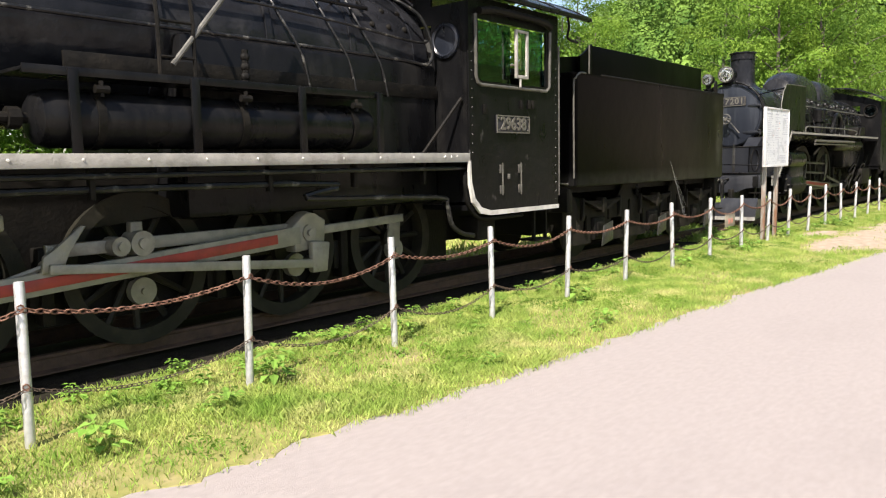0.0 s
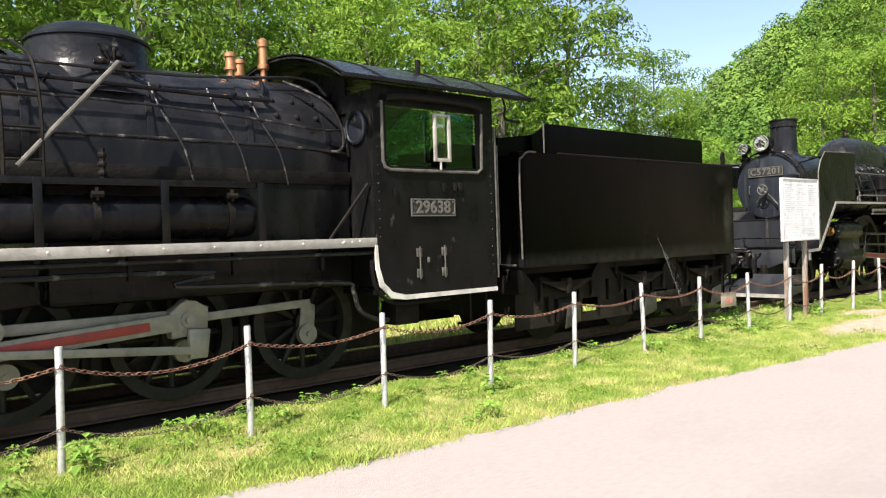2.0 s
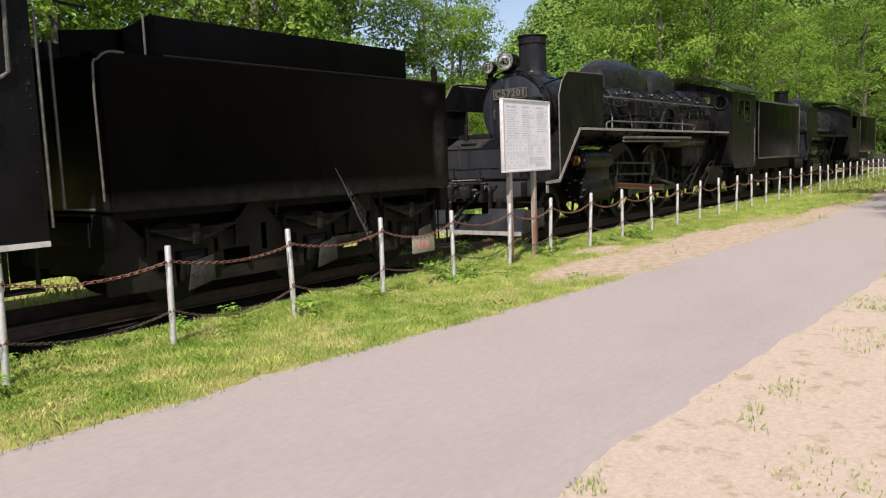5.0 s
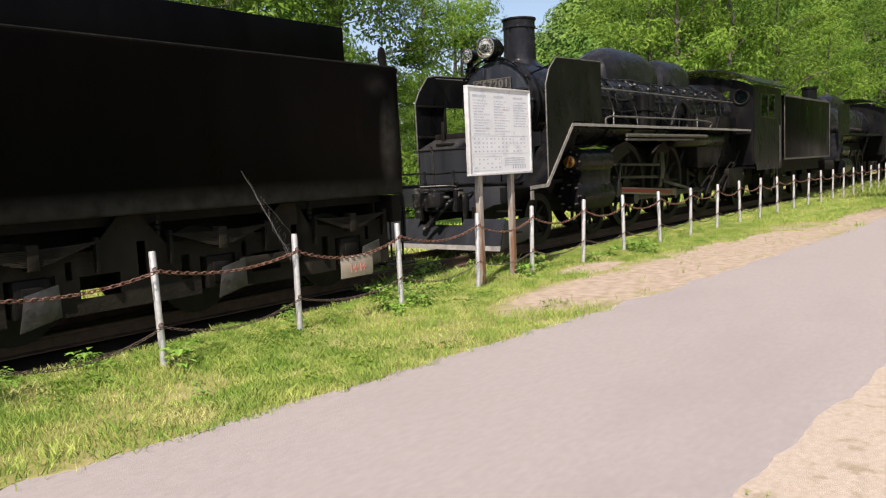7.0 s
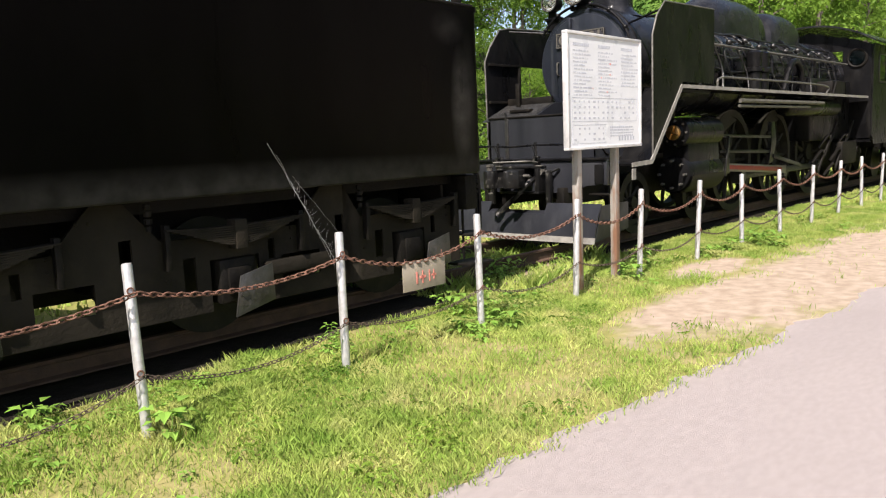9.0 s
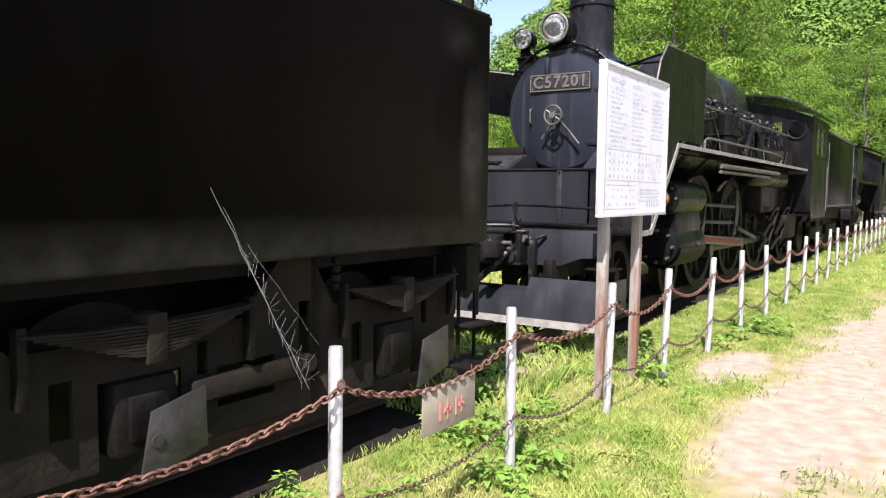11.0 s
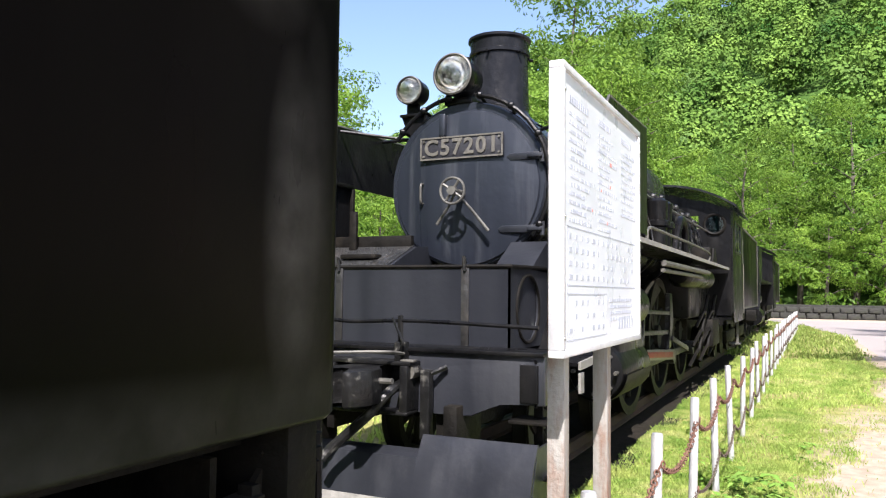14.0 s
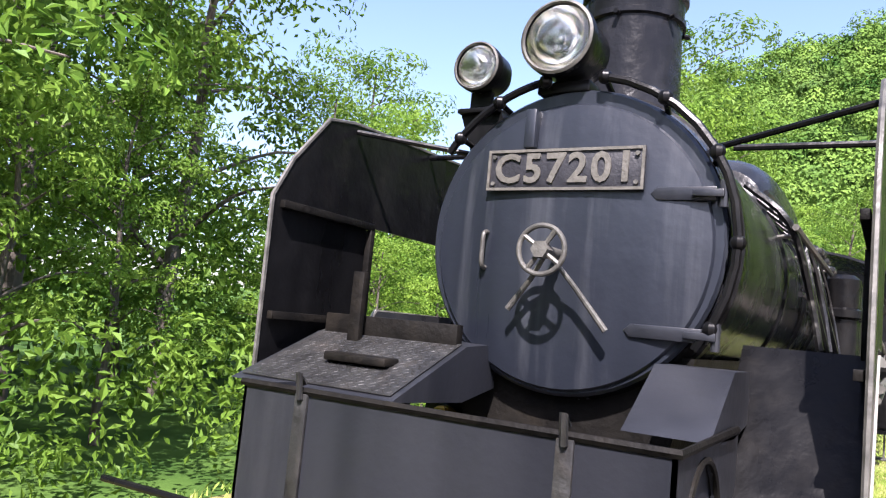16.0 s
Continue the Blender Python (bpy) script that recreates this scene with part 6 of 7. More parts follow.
tube(bm, [(30.05, -1.36, 3.1), (30.05, -1.36, 1.2)], 0.016, 6)
tube(bm, [(29.7, -1.43, 2.4), (29.7, -1.43, 1.3)], 0.012, 6)
box(bm, 29.6, 29.95, -1.35, -1.1, 0.6, 0.63, 0.004)
box(bm, 29.62, 29.65, -1.3, -1.27, 0.63, 1.2)
box(bm, 29.9, 29.93, -1.3, -1.27, 0.63, 1.2)
pieces("cab_step", bm, M_WEAR, c5)
bm = bmesh.new()
for k in range(9):
    x = 24.2 + 0.4 * k
    z = 0.55 + 0.3 * (k % 3)
    tube(bm, smooth_path([(x, -1.0, z), (x + 0.3, -1.1, z + 0.25), (x + 0.6, -1.05, z + 0.1), (x + 0.9, -1.1, z + 0.55)], 3), 0.03, 6)
box(bm, 26.2, 27.3, -1.15, -0.9, 0.75, 1.25, 0.03)
pieces("injector_pipe", bm, M_FRAME, ex)


# ==== tenders and engine further along ====
def far_tender(x0, x1):
    t = thing("tender", ((x0 + x1) / 2, 0, 0.2), "large olive-black riveted tender", "tender", "tenders")
    bm = bmesh.new()
    box(bm, x0, x1, -1.36, 1.36, 1.38, 3.28, 0.03)
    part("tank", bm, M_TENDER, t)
    bm = bmesh.new()
    for x in (x0 + 0.02, x1 - 0.02):
        box(bm, x - 0.03, x + 0.03, -1.375, -1.36, 1.4, 3.28, 0.003)
    box(bm, x0, x1, -1.375, -1.36, 3.24, 3.30, 0.003)
    box(bm, x0, x1, -1.375, -1.36, 1.38, 1.43, 0.003)
    pieces("beading", bm, M_WEAR, t)
    bm = bmesh.new()
    box(bm, x0, x1, -1.0, 1.0, 1.0, 1.37)
    for c in (x0 + 1.3, x1 - 1.3):
        box(bm, c - 1.1, c + 1.1, -0.98, -0.88, 0.55, 0.85, 0.02)
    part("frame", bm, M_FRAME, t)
    for c in (x0 + 0.6, x0 + 2.0, x1 - 2.0, x1 - 0.6):
        for s in (-1, 1):
            bm = bmesh.new()
            revolve(bm, (c, 0.6 * s, RAIL + 0.42), "y", [(-0.06 * s, 0), (-0.06 * s, 0.41), (0.05 * s, 0.42), (0.08 * s, 0.45), (0.08 * s, 0)], 24)
            part("wheel", bm, M_WHEEL, t)
    return t


far_tender(30.4, 36.0)
fl = thing("steam_locomotive", (43, 0, 0.2), "black steam locomotive standing behind the express engine", "locomotive", "preserved steam locomotives")
bm = bmesh.new()
revolve(bm, (0, 0, 2.65), "x", [(37.9, 0), (37.9, 0.7), (38.0, 0.76), (46.2, 0.80), (46.2, 0)], 40)
part("boiler", bm, M_BOIL, fl)
bm = bmesh.new()
revolve(bm, (38.9, 0, 3.3), "z", [(0, 0.42), (0.12, 0.28), (0.7, 0.27), (0.72, 0.31), (0.8, 0.31), (0.8, 0.2), (0.3, 0.2)], 24)
part("chimney", bm, M_BLACK, fl)
bm = bmesh.new()
dome(bm, 42.0, 3.25, 1.5, 0.48, 3.95, 3.0)
part("dome_casing", bm, M_BOIL, fl)
for s in (-1, 1):
    bm = bmesh.new()
    prism(bm, [(37.6, 1.7), (37.6, 3.1), (37.9, 3.3), (39.4, 3.34), (39.4, 2.2), (38.4, 2.2)], "xz", s * 1.30, s * 1.32)
    part("smoke_deflector", bm, M_BLACK, fl)
    bm = bmesh.new()
    prism(bm, [(37.2, 1.2), (37.6, 1.22), (38.4, 2.16), (46.3, 2.16), (46.3, 2.24), (38.35, 2.24), (37.5, 1.3), (37.2, 1.28)], "xz", s * 1.34, s * 0.8)
    part("running_board", bm, M_BLACK, fl)
    for x in (40.6, 42.0, 43.4, 44.8):
        spoked_wheel(fl, x, 0.6 * s, 0.69, 10, boxpok=True)
    bm = bmesh.new()
    revolve(bm, (0, s * 1.06, 1.0), "x", [(38.6, 0), (38.6, 0.3), (39.7, 0.32), (39.7, 0)], 20)
    revolve(bm, (0, s * 1.08, 1.58), "x", [(38.55, 0), (38.55, 0.2), (39.7, 0.22), (39.7, 0)], 20)
    part("cylinder", bm, M_BLACK, fl)
    bm = bmesh.new()
    revolve(bm, (0, s * 1.08, 1.58), "x", [(38.52, 0), (38.525, 0.1), (38.56, 0.12)], 16)
    part("valve_cover", bm, M_BRASS, fl)
bm = bmesh.new()
ring_plate(bm, [(x + 18.9, z) for x, z in c_out], [(x + 18.9, z) for x, z in c_in], "xz", -1.40, -1.37)
ring_plate(bm, [(x + 18.9, z) for x, z in c_out], [(x + 18.9, z) for x, z in c_in], "xz", 1.40, 1.37)
prism(bm, [(-1.37, 1.3), (1.37, 1.3), (1.37, 3.4), (0.7, 3.7), (-0.7, 3.7), (-1.37, 3.4)], "yz", 46.36, 46.4)
pieces("cab_panel", bm, M_BLACK, fl)
bm = bmesh.new()
prism(bm, arc + [(y, z - 0.04) for y, z in arc[::-1]], "yz", 46.1, 49.2)
part("cab_roof", bm, M_BLACK, fl)
bm = bmesh.new()
box(bm, 37.4, 46, -0.45, 0.45, 0.6, 1.9, 0.03)
box(bm, 37.1, 37.25, -1.25, 1.25, 0.9, 1.25, 0.02)
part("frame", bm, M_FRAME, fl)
far_tender(49.4, 54.6)


# ---- chain fence ----
FENCE_Y = -2.0
POST_H = 0.95
bm = bmesh.new()
revolve(bm, (0, 0, 0), "z", [(-0.1, 0.0), (-0.1, 0.03), (POST_H - 0.012, 0.03), (POST_H, 0.026), (POST_H + 0.002, 0.0)], 14)
post = thing("fence_post", (0, 0, 0), "slender galvanised steel post of a chain fence", "post", "chain fence posts")
part("pole", bm, M_GALV, post)
for z in (0.80, 0.33):
    bm = bmesh.new()
    ringpts = [(0.018 * math.cos(k * math.tau / 8) , -0.036, z + 0.018 * math.sin(k * math.tau / 8)) for k in range(8)]
    tube(bm, ringpts, 0.005, 5, closed=True)
    part("eyelet", bm, M_RUST, post)
POST_X = [0.55, 2.11, 3.67, 5.16, 6.66, 8.17, 9.68, 11.16, 12.665, 14.145, 15.415, 16.92, 18.34, 19.87] + [21.37 + 1.5 * k for k in range(21)]
POST_X = [-0.95 - 1.5 * k for k in range(3)][::-1] + POST_X


def fence_y(x):
    return FENCE_Y + 0.02 * noise.noise((x, 9, 0)) - 0.00022 * max(0, x - 20) ** 2


rs = random.Random(3)
for i, x in enumerate(POST_X):
    m = pose(x, fence_y(x), 0.03 + 0.02 * rs.uniform(-1, 1), rs.uniform(-1.6, 1.6), rs.uniform(-1.4, 1.4), rs.uniform(-30, 30))
    if i == 0:
        post.matrix_basis = m
    else:
        copy_thing(post, m)


def chain_mesh(span, sag, pitch, wire, material):
    bm = bmesh.new()
    n = 64
    pts = [Vector((span * k / n, -0.036, -4 * sag * (k / n) * (1 - k / n))) for k in range(n + 1)]
    acc = [0.0]
    for a, b in zip(pts, pts[1:]):
        acc.append(acc[-1] + (b - a).length)
    count = int(acc[-1] / pitch)
    for j in range(count):
        s = (j + 0.5) * acc[-1] / count
        k = max(i for i in range(n) if acc[i] <= s)
        p = pts[k].lerp(pts[k + 1], (s - acc[k]) / (acc[k + 1] - acc[k]))
        d, a, b = frame_of(pts[k + 1] - pts[k])
        w = (a + b * 0.5).normalized() if j % 2 else (b - a * 0.5).normalized()
        ring = []
        for q in range(8):
            t = q * math.tau / 8
            ring.append(p + d * (pitch * 0.67 * math.cos(t)) + w * (pitch * 0.37 * math.sin(t)))
        tube(bm, ring, wire, 4, closed=True)
    return mesh_of(bm, "chain", material, 60)


CHAINS = {}
for x0, x1 in zip(POST_X, POST_X[1:]):
    for z, sag in ((0.80, rs.choice((0.09, 0.12, 0.14))), (0.33, rs.choice((0.10, 0.13, 0.16)))):
        span = round(x1 - x0, 1)
        key = (span, sag, z)
        if key not in CHAINS:
            CHAINS[key] = chain_mesh(span, sag, 0.042, 0.0054, M_RUST) if z > 0.5 else chain_mesh(span, sag, 0.034, 0.0034, M_OLDCHAIN)
        ob = new("chain", CHAINS[key])
        ob.matrix_basis = pose(x0, fence_y(x0), z + 0.03, 0, 0, math.degrees(math.atan2(fence_y(x1) - fence_y(x0), x1 - x0))) @ Matrix.Diagonal(((x1 - x0) / span, 1, 1, 1))
        tagged(ob, "rusty iron chain sagging between fence posts" if z > 0.5 else "thin dull lower chain sagging between fence posts", "chain", "fence chains")

# metal tag hanging from the chain
tag = thing("warning_tag", (11.95, -2.03, 0.48), "weathered metal tag with faded red writing hanging from the chain", "sign")
bm = bmesh.new()
box(bm, 11.72, 12.19, -2.045, -2.041, 0.475, 0.70, 0.001)
part("plate", bm, M_TAG, tag)
bm = bmesh.new()
for a, b, h in ((11.86, 11.875, 0.09), (11.90, 11.96, 0.02), (11.925, 11.935, 0.10), (12.0, 12.012, 0.09), (12.03, 12.08, 0.015), (12.05, 12.06, 0.08)):
    box(bm, a, b, -2.0505, -2.047, 0.57 - h / 2, 0.57 + h / 2)
part("red_writing", bm, M_INKRED, tag)
bm = bmesh.new()
tube(bm, [(11.75, -2.043, 0.69), (11.75, -2.04, 0.73)], 0.003, 5)
tube(bm, [(12.16, -2.043, 0.69), (12.16, -2.04, 0.75)], 0.003, 5)
part("wire", bm, M_RUST, tag)

# ---- information board ----
board = thing("information_board", (14.95, -1.87, 0), "white information board with rows of small print on two grey posts", "sign board")
BY = -1.87
bm = bmesh.new()
box(bm, 14.24, 15.66, BY - 0.018, BY + 0.012, 1.485, 2.585)
part("panel", bm, M_SIGN, board)
for x0, x1, z0, z1 in ((14.21, 15.69, 2.585, 2.615), (14.21, 15.69, 1.455, 1.485), (14.21, 14.24, 1.485, 2.585), (15.66, 15.69, 1.485, 2.585)):
    bm = bmesh.new()
    box(bm, x0, x1, BY - 0.032, BY + 0.03, z0, z1, 0.004)
    part("frame_strip", bm, M_SIGNFR, board)
for x, mt in ((14.533, M_LEG), (15.288, M_LEG)):
    bm = bmesh.new()
    box(bm, x - 0.038, x + 0.038, BY + 0.05, BY + 0.126, -0.05, 2.4, 0.006)
    box(bm, x - 0.03, x + 0.03, BY + 0.03, BY + 0.05, 1.6, 1.66)
    box(bm, x - 0.03, x + 0.03, BY + 0.03, BY + 0.05, 2.3, 2.36)
    part("leg", bm, mt, board, "grey painted leg rusting towards the ground")
rs = random.Random(8)


def bars(name, rows, material):
    bm = bmesh.new()
    for x0, x1, z0, z1 in rows:
        box(bm, x0, x1, BY - 0.0195, BY - 0.0182, z0, z1)
    tagged(part(name, bm, material, board), kind="stuff")


heads, lines, rules, reds = [], [], [], []
for c, x0 in enumerate((14.33, 14.80, 15.26)):
    wide = 0.30 if c == 0 else 0.24
    for k in range(9):
        heads.append((x0 + k * wide / 9, x0 + (k + 0.75) * wide / 9, 2.475 - 0.02 * c * 0, 2.505))
    for r in range(13 - 3 * (c == 2)):
        z = 2.425 - r * 0.036
        x = x0 + rs.choice((0, 0.0, 0.02))
        end = x0 + rs.uniform(0.20, 0.37)
        while x < end:
            w = rs.uniform(0.012, 0.03)
            (reds if rs.random() < 0.015 else lines).append((x, x + w, z, z + rs.uniform(0.012, 0.018)))
            x += w + rs.choice((0.004, 0.006, 0.02))
for zt, n in ((1.97, 4), (1.70, 3)):
    rules.append((14.30, 15.60 if zt > 1.8 else 14.95, zt, zt + 0.004))
    for r in range(n):
        for k in range(14 if zt > 1.8 else 7):
            if rs.random() < 0.75:
                x = 14.33 + k * 0.09
                lines.append((x, x + rs.uniform(0.02, 0.05), zt - 0.045 - r * 0.055, zt - 0.025 - r * 0.055))
rules += [(14.30, 15.60, 1.735, 1.739), (14.30, 14.95, 1.515, 1.519), (14.30, 14.304, 1.515, 1.974), (15.596, 15.6, 1.735, 1.974), (14.93, 14.934, 1.515, 1.704)]
for r in range(4):
    x = 15.02
    while x < 15.5:
        w = rs.uniform(0.02, 0.05)
        lines.append((x, x + w, 1.665 - r * 0.03, 1.68 - r * 0.03))
        x += w + 0.008
bars("heading", heads, M_INK)
bars("printed_text", lines, M_INK)
bars("table_rules", rules, M_INK)
bars("red_text", reds, M_INKRED)
big = []
for k in range(6):
    big.append((15.20 + k * 0.06, 15.235 + k * 0.06, 1.53, 1.575))
bars("office_name", big, M_INK)
bm = bmesh.new()
for x in (14.225, 15.675):
    for z in (1.53, 2.0, 2.5):
        cyl(bm, (x, BY - 0.036, z), (x, BY - 0.031, z), 0.007, n=8)
part("screws", bm, M_STEEL, board)


# old spider web hanging from the tender
web = thing("spider_web", (11.4, -1.36, 0.7), "torn grey spider web strung below the tender", "spider web")
rs = random.Random(6)
bm = bmesh.new()
for a, b, r in (((11.10, -1.325, 1.64), (11.68, -1.36, 0.62), 0.0013), ((11.17, -1.325, 1.55), (11.63, -1.36, 0.66), 0.0009), ((11.30, -1.33, 1.38), (11.78, -1.34, 0.82), 0.0008)):
    tube(bm, [Vector(a).lerp(Vector(b), t) + Vector((rs.gauss(0, 0.004), 0, rs.gauss(0, 0.004))) for t in [k / 10 for k in range(11)]], r, 4)
for k in range(46):
    t = rs.uniform(0.2, 1)
    p = Vector((11.12, -1.33, 1.62)).lerp(Vector((11.66, -1.36, 0.64)), t)
    q = p + Vector((rs.uniform(0.0, 0.13) * t, 0, rs.uniform(-0.09, 0.10)))
    tube(bm, [p, q], rs.uniform(0.0004, 0.0008), 3)
pieces_ob = part("threads", bm, M_WEB, web)


# ---- trees behind the train ----
def build_tree(seed, height, spread, material, low=0.25, clumps=68, per=118, leaf=0.175):
    rnd = random.Random(seed)
    tree = thing("tree", (0, 0, 0), "tall broadleaf tree with dense sunlit green leaves", "tree", "trees behind the train")
    bm = bmesh.new()
    lean = Vector((rnd.uniform(-0.5, 0.5), rnd.uniform(-0.5, 0.5), 0))
    axis = [Vector((0, 0, 0)) + lean * (s / 6) ** 1.5 + Vector((rnd.gauss(0, 0.08), rnd.gauss(0, 0.08), height * 0.92 * s / 6)) for s in range(7)]
    axis[0] = Vector((0, 0, -0.1))
    path = smooth_path(axis, 3)
    tube(bm, path, 0.19, 9, 0.03)
    ends = []
    for i in range(16):
        f = low + (0.97 - low) * (i + rnd.random()) / 16
        base = path[min(len(path) - 1, int(f * (len(path) - 1)))]
        a = i * 2.4 + rnd.uniform(-0.4, 0.4)
        reach = spread * (1.0 - 0.75 * max(0, f - 0.35)) * rnd.uniform(0.65, 1.1)
        tip = base + Vector((math.cos(a) * reach, math.sin(a) * reach, reach * rnd.uniform(0.15, 0.6)))
        mid = (base + tip) / 2 + Vector((0, 0, reach * 0.12))
        tube(bm, smooth_path([base, mid, tip], 3), 0.07 * (1.2 - f), 6, 0.012)
        for w in (0.45, 0.7, 0.9, 1.02):
            ends.append(base.lerp(tip, w) + Vector((rnd.gauss(0, 0.35), rnd.gauss(0, 0.35), rnd.gauss(0.1, 0.3))))
    ends += [path[-1] + Vector((rnd.gauss(0, 0.4), rnd.gauss(0, 0.4), rnd.uniform(-0.4, 0.5))) for _ in range(4)]
    part("trunk", bm, M_BARK, tree)
    rnd.shuffle(ends)
    verts, faces = [], []
    for e in ends[:clumps]:
        rx = rnd.uniform(0.55, 1.15) * spread / 3.2
        leaf_clump(verts, faces, e, rx, rx * rnd.uniform(0.4, 0.6), per, leaf, rnd)
    raw("crown", verts, faces, material, tree)
    return tree


TREES = [build_tree(21, 11.5, 3.6, M_LEAF), build_tree(33, 10.0, 3.2, M_LEAF2), build_tree(47, 13.0, 3.9, M_LEAF), build_tree(58, 9.0, 3.0, M_LEAF2, 0.12)]
rs = random.Random(77)
PLACES = []
for x in range(-5, 27, 3):
    if x < 19 and (x % 2 or x > 10):
        PLACES.append((x + rs.uniform(-1, 1), 7.0 + rs.uniform(-0.8, 1.2), rs.uniform(0.85, 1.1)))
    PLACES.append((x + rs.uniform(-1, 1), 11.5 + rs.uniform(-1, 1.5), rs.uniform(1.0, 1.25)))
    PLACES.append((x + 2 + rs.uniform(-1, 1), 17 + rs.uniform(-1, 1.5), rs.uniform(1.0, 1.3)))
PLACES += [(32.0, 11.6, 0.85), (39.5, 5.8, 1.15), (43.5, 4.6, 0.95), (30.6, 12.8, 0.8), (33.6, 13.4, 0.85), (41, 7.4, 1.05), (44.5, 6.0, 1.3), (48, 7.5, 1.35), (51, 4.6, 1.05), (55, 7, 1.15), (58, 3.5, 0.95), (63, 6, 1.2), (47, 11, 1.1),
           (66, 1.0, 1.0), (76.5, -4, 0.9), (77, -8, 1.1), (77, -12, 1.0), (76, -16, 1.1), (78, 0, 1.2), (78, 5, 1.2), (70, 9, 1.2),
           (22.0, -9.6, 0.8), (27.5, -7.8, 0.85), (33.5, -8.2, 0.8), (42.5, -10.2, 0.9), (48, -9.0, 0.9)]
for x in range(18, 40, 2):
    PLACES.append((x + rs.uniform(-1, 1), 8.2 + rs.uniform(-1, 2), rs.uniform(0.36, 0.5)))
for y in range(-22, 12, 4):
    PLACES.append((81 + rs.uniform(-1, 3), y, rs.uniform(1.2, 1.6)))
used = set()
for i, (x, y, s) in enumerate(PLACES):
    k = (i * 7 + int(x)) % 4
    m = Matrix.Translation((x, y, -0.01)) @ Matrix.Rotation(rs.uniform(0, math.tau), 4, "Z") @ Matrix.Diagonal((s, s, s, 1))
    if k not in used:
        used.add(k)
        TREES[k].matrix_basis = m
    else:
        ob = copy_thing(TREES[k], m)
        ob.scale = (s, s, s)


# undergrowth behind the track
rs = random.Random(90)
v, f = [], []
for i in range(420):
    x = -8 + i * 0.19
    leaf_clump(v, f, (x, 5.4 + rs.uniform(-1.0, 1.8), rs.uniform(0.2, 1.7)), rs.uniform(0.4, 0.8), rs.uniform(0.35, 0.6), 75, 0.13, rs)
for i in range(150):
    x = -14 + i * 0.6
    leaf_clump(v, f, (x, rs.uniform(9, 16), rs.uniform(0.5, 3.2)), rs.uniform(0.9, 1.6), rs.uniform(0.8, 1.3), 70, 0.32, rs)
for i in range(160):
    x = -30 + i * 0.65
    leaf_clump(v, f, (x, rs.uniform(20, 30), rs.uniform(0.5, 6.0)), rs.uniform(1.6, 2.6), rs.uniform(1.4, 2.2), 70, 0.55, rs)
for i in range(110):
    leaf_clump(v, f, (12 + i * 0.42, rs.uniform(16, 20), rs.uniform(0.5, 5.5)), rs.uniform(1.2, 1.9), rs.uniform(1.1, 1.6), 75, 0.38, rs)
for i in range(60):
    leaf_clump(v, f, (75.5 + rs.uniform(0, 2), -30 + i * 0.9, rs.uniform(1.0, 4.0)), rs.uniform(0.8, 1.6), rs.uniform(0.8, 1.2), 60, 0.5, rs)
tagged(raw("undergrowth", v, f, M_LEAF), "shady leafy undergrowth between the tree trunks", "bushes", kind="stuff")


# ---- grass, weeds ----
def blades(name, count, x0, x1, y0, y1, accept, high, wide, seed, material, label):
    rnd = np.random.default_rng(seed)
    verts, faces = [], []
    tries = 0
    while len(faces) < count and tries < count * 5:
        tries += 1
        x, y = rnd.uniform(x0, x1), rnd.uniform(y0, y1)
        d = accept(x, y)
        if rnd.random() > d:
            continue
        tuft = 0.65 + 0.9 * max(0.0, noise.noise((x * 1.9, y * 1.9, seed)) + 0.25)
        h = high * rnd.uniform(0.4, 1.25) * tuft
        a, lean, az = rnd.uniform(0, math.tau), rnd.uniform(0.1, 0.9), rnd.uniform(0, math.tau)
        w = wide * rnd.uniform(0.6, 1.3)
        dx, dy = math.cos(a) * w, math.sin(a) * w
        lx, ly = math.cos(az) * h * lean, math.sin(az) * h * lean
        k = len(verts)
        verts += [(x - dx, y - dy, 0.0), (x + dx, y + dy, 0.0), (x + lx * 0.4 + dx * 0.7, y + ly * 0.4 + dy * 0.7, h * 0.62), (x + lx, y + ly, h)]
        faces.append((k, k + 1, k + 2, k + 3))
    return tagged(raw(name, verts, faces, material), label, "grass", kind="stuff")


def lawn_density(x, y):
    edge = lerp_table(GRASS_EDGE, x) + wob(x, 1)
    d = min(1.0, max(0.0, (y - edge + 0.14) / 0.34))
    if y > -1.2 and x < 13.6:
        d *= 0.5
    d *= 0.18 + 0.9 * max(0.0, min(1.0, 0.45 + 1.9 * noise.noise((x * 0.8, y * 0.8, 4))))
    for cx, cy, rx, ry in BARE:
        q = math.hypot((x - cx) / rx, (y - cy) / ry)
        if q < 1.1:
            d *= 0.004 + 0.5 * max(0.0, q - 0.62 + 0.6 * noise.noise((x * 2.1, y * 2.1, 17)))
    return d


blades("grass", 200000, -2.5, 16, -4.4, -1.1, lawn_density, 0.058, 0.0034, 1, M_GRASS, "short sunlit green and straw-coloured grass along the fence")
blades("grass", 80000, 16, 24, -4.8, -0.95, lawn_density, 0.05, 0.0042, 2, M_GRASS, "sunlit grass strip beside the express engine")
blades("grass", 36000, 24, 34, -4.8, -0.95, lawn_density, 0.07, 0.0075, 8, M_GRASS, "sunlit grass strip beside the far tender")
blades("grass", 15000, 34, 66, -5, 0.5, lawn_density, 0.14, 0.022, 3, M_GRASS, "far sunlit grass along the curve of the fence")
blades("grass", 9000, 13.3, 16.6, -1.4, 1.9, lambda x, y: 0.8, 0.13, 0.008, 4, M_GRASS, "long grass growing over the rails")
blades("grass", 12000, -4, 40, 1.5, 5.5, lambda x, y: 0.8, 0.14, 0.02, 5, M_GRASS, "rough grass behind the train")


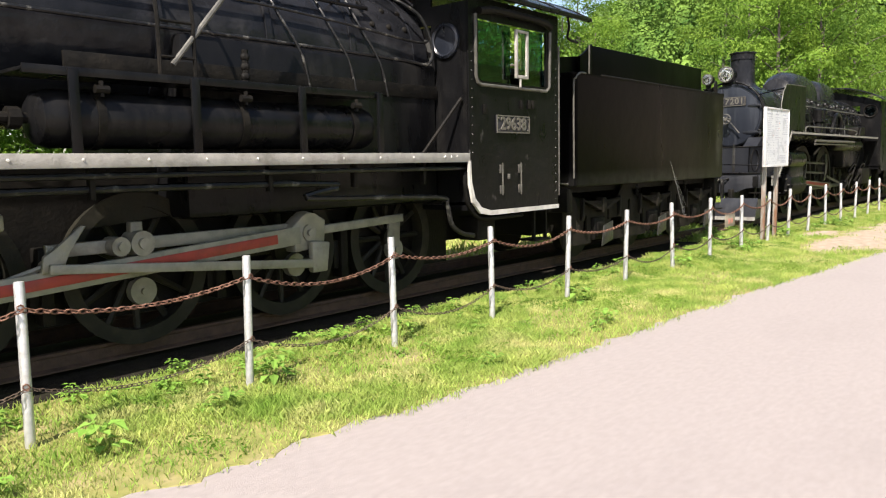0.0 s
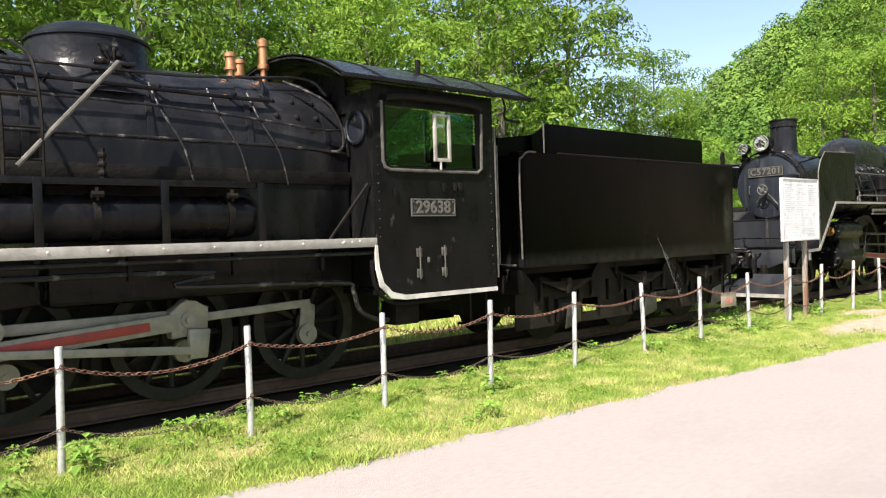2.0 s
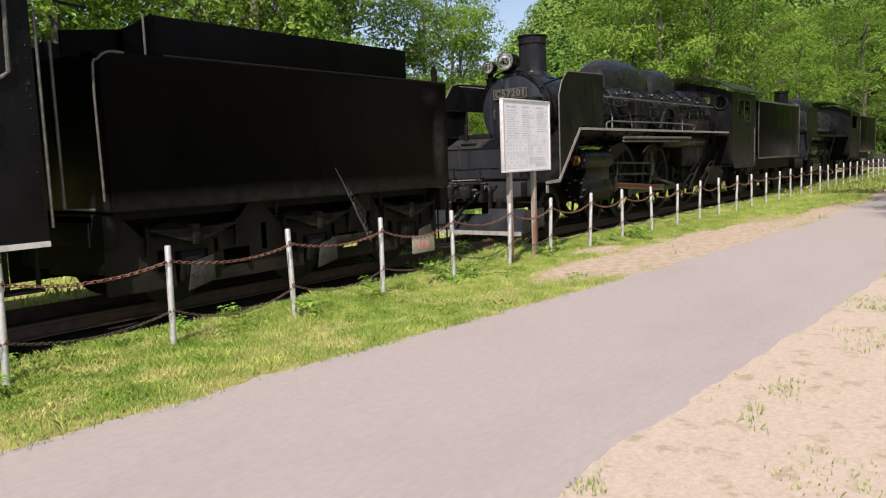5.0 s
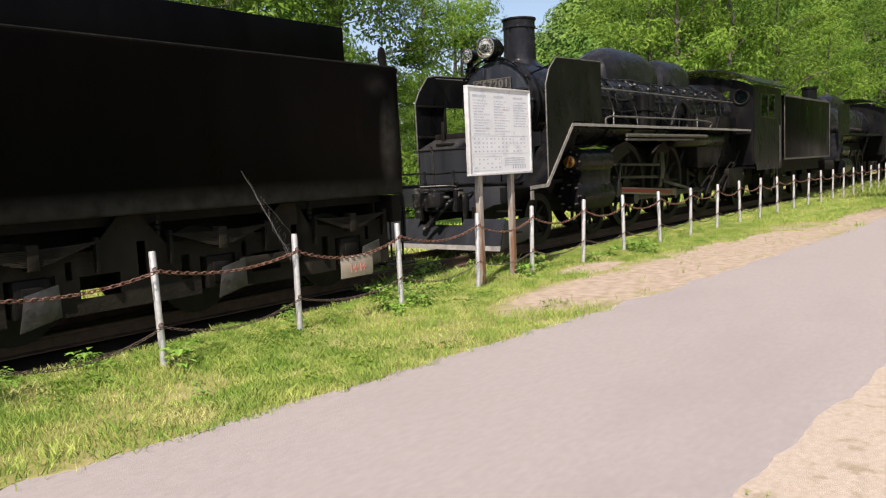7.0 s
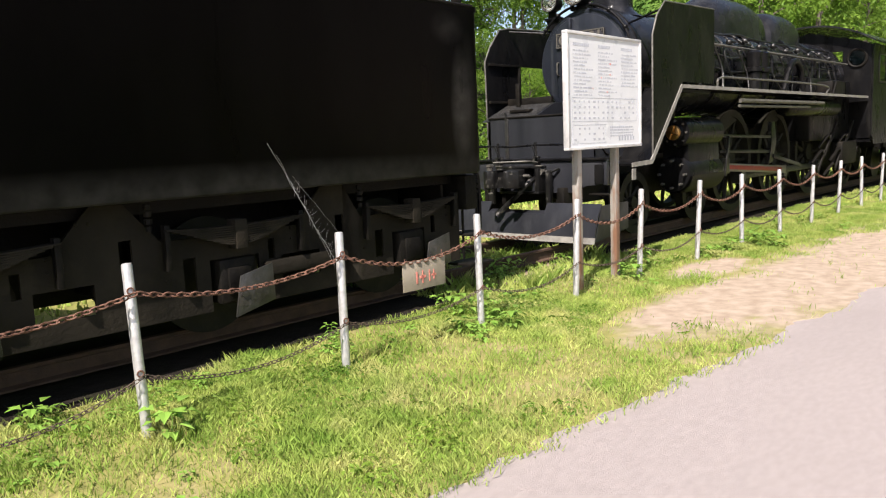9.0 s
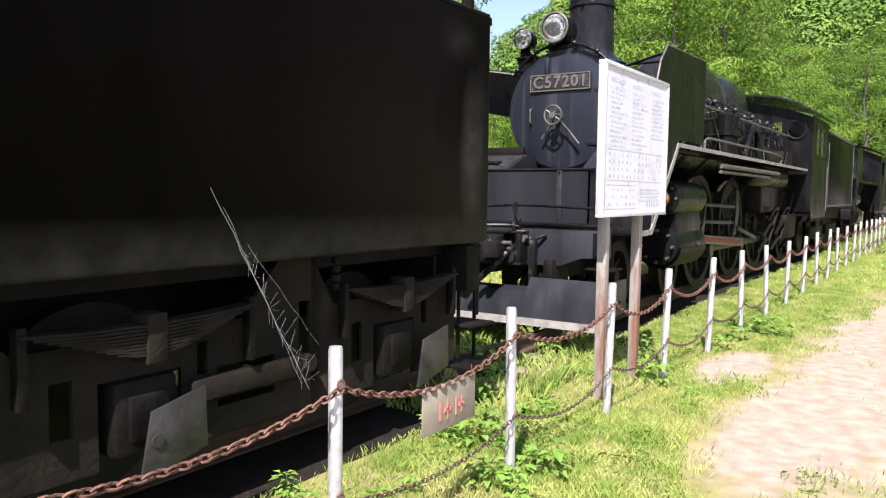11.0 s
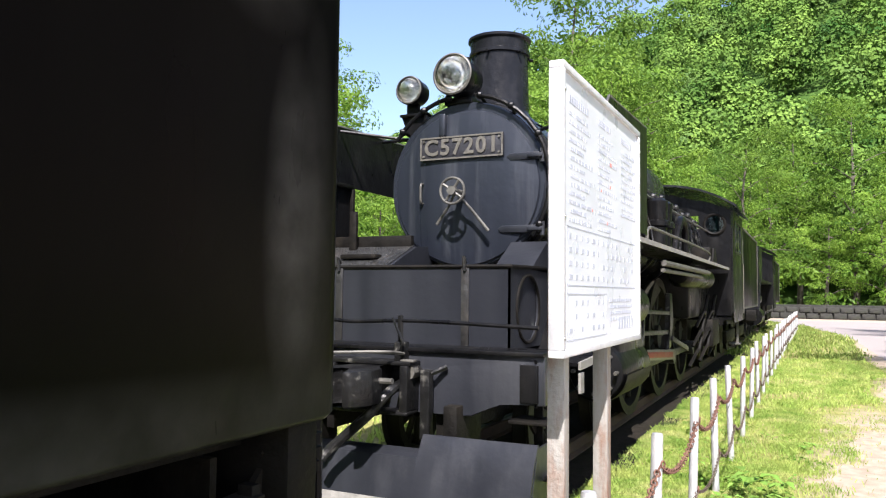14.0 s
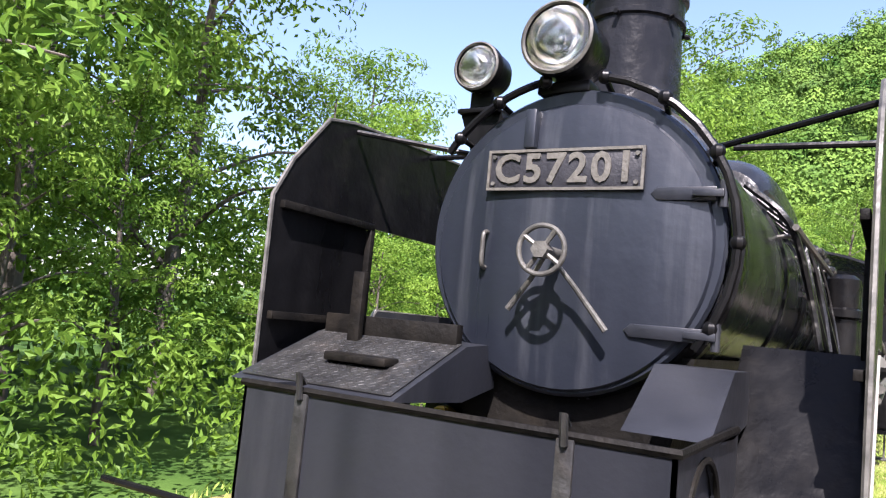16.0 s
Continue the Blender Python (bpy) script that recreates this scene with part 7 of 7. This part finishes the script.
def sand_density(x, y):
    edge = lerp_table(ROAD_EDGE, x)
    near = 1.0 if -0.5 < y - edge < -0.02 else 0.45
    n = noise.noise((x * 1.1, y * 1.1, 21)) + 0.5 * noise.noise((x * 3.7, y * 3.7, 8))
    return near * max(0.0, min(1.0, (n - 0.10) * 2.2)) if y < edge else 0.0


blades("grass", 30000, 3, 26, -11, -6.4, sand_density, 0.035, 0.0045, 6, M_GRASS, "sparse dry grass tufts on sandy ground")


def build_weed(seed, leaves, size, tall):
    rnd = random.Random(seed)
    w = thing("weed", (0, 0, 0), "small broad-leaved weed growing in the grass", "weed", "weeds by the track")
    verts, faces = [], []
    for k in range(leaves):
        a = k * 2.4 + rnd.uniform(-0.4, 0.4)
        r0 = rnd.uniform(0.0, size * 0.9)
        z = tall * rnd.uniform(0.25, 1.0)
        c = Vector((r0 * math.cos(a), r0 * math.sin(a), z))
        d = Vector((math.cos(a), math.sin(a), rnd.uniform(-0.35, 0.5))).normalized()
        s = d.cross(Vector((0, 0, 1))).normalized()
        up = s.cross(d)
        l, b = size * rnd.uniform(0.5, 0.95), size * rnd.uniform(0.2, 0.36)
        i = len(verts)
        verts += [c, c + d * l * 0.35 + s * b + up * 0.1 * l, c + d * l * 0.4 - up * 0.05 * l, c + d * l * 0.35 - s * b + up * 0.1 * l, c + d * l - up * 0.22 * l]
        faces += [(i, i + 1, i + 2), (i, i + 2, i + 3), (i + 1, i + 4, i + 2), (i + 2, i + 4, i + 3)]
    raw("leaves", verts, faces, M_WEED, w)
    bm = bmesh.new()
    tube(bm, [(0, 0, -0.01), (0.2 * size, 0.1 * size, tall * 0.5), (0.15 * size, 0.2 * size, tall * 0.9)], 0.004, 5, 0.0015)
    part("stem", bm, M_WEED, w)
    return w


WEEDS = [build_weed(1, 16, 0.09, 0.10), build_weed(2, 26, 0.12, 0.20), build_weed(3, 12, 0.07, 0.06), build_weed(4, 34, 0.13, 0.30)]
rs = random.Random(40)
SPOTS = [(2.25, -2.12, 3, 1.0), (0.75, -2.45, 1, 1.0), (9.75, -2.15, 1, 1.0), (12.8, -2.2, 1, 0.9), (18.2, -2.3, 1, 1.3), (16.2, -1.6, 3, 0.8)]
for k in range(170):
    x = rs.uniform(-1, 22)
    y = rs.choice((rs.uniform(-1.75, -1.3), rs.uniform(-2.3, -1.7), rs.uniform(-3.2, -1.5)))
    SPOTS.append((x, y, rs.choice((0, 1, 2, 2, 0, 2)), rs.uniform(0.45, 1.0)))
for k in range(34):
    SPOTS.append((rs.uniform(13.6, 16.2), rs.uniform(-1.5, 1.4), rs.choice((0, 1, 2, 3)), rs.uniform(0.6, 1.1)))
for k in range(130):
    SPOTS.append((rs.uniform(-2, 13.4), rs.uniform(-1.75, -1.15), rs.choice((0, 1, 3, 2)), rs.uniform(0.28, 0.55)))
placed = set()
for x, y, k, sc in SPOTS:
    if any(math.hypot((x - cx) / rx, (y - cy) / ry) < 0.85 for cx, cy, rx, ry in BARE):
        continue
    m = Matrix.Translation((x, y, 0.0)) @ Matrix.Rotation(rs.uniform(0, math.tau), 4, "Z") @ Matrix.Diagonal((sc, sc, sc, 1))
    if k in placed:
        ob = copy_thing(WEEDS[k], m)
        ob.scale = (sc, sc, sc)
    else:
        placed.add(k)
        WEEDS[k].matrix_basis = m


# broad-leaved clover in patches among the grass
rs = random.Random(314)
v, f = [], []
for i in range(1700):
    x, y = rs.uniform(-2.5, 22), rs.uniform(-4.4, -1.3)
    if noise.noise((x * 0.7, y * 0.9, 31)) < 0.02 or rs.random() > lawn_density(x, y) or y < lerp_table(GRASS_EDGE, x) + 0.15:
        continue
    leaf_clump(v, f, (x, y, 0.025), rs.uniform(0.08, 0.2), rs.uniform(0.025, 0.07), 34, 0.036, rs)
tagged(raw("clover", v, f, M_LEAF2), "low bright green clover patches among the short grass", "clover", kind="stuff")
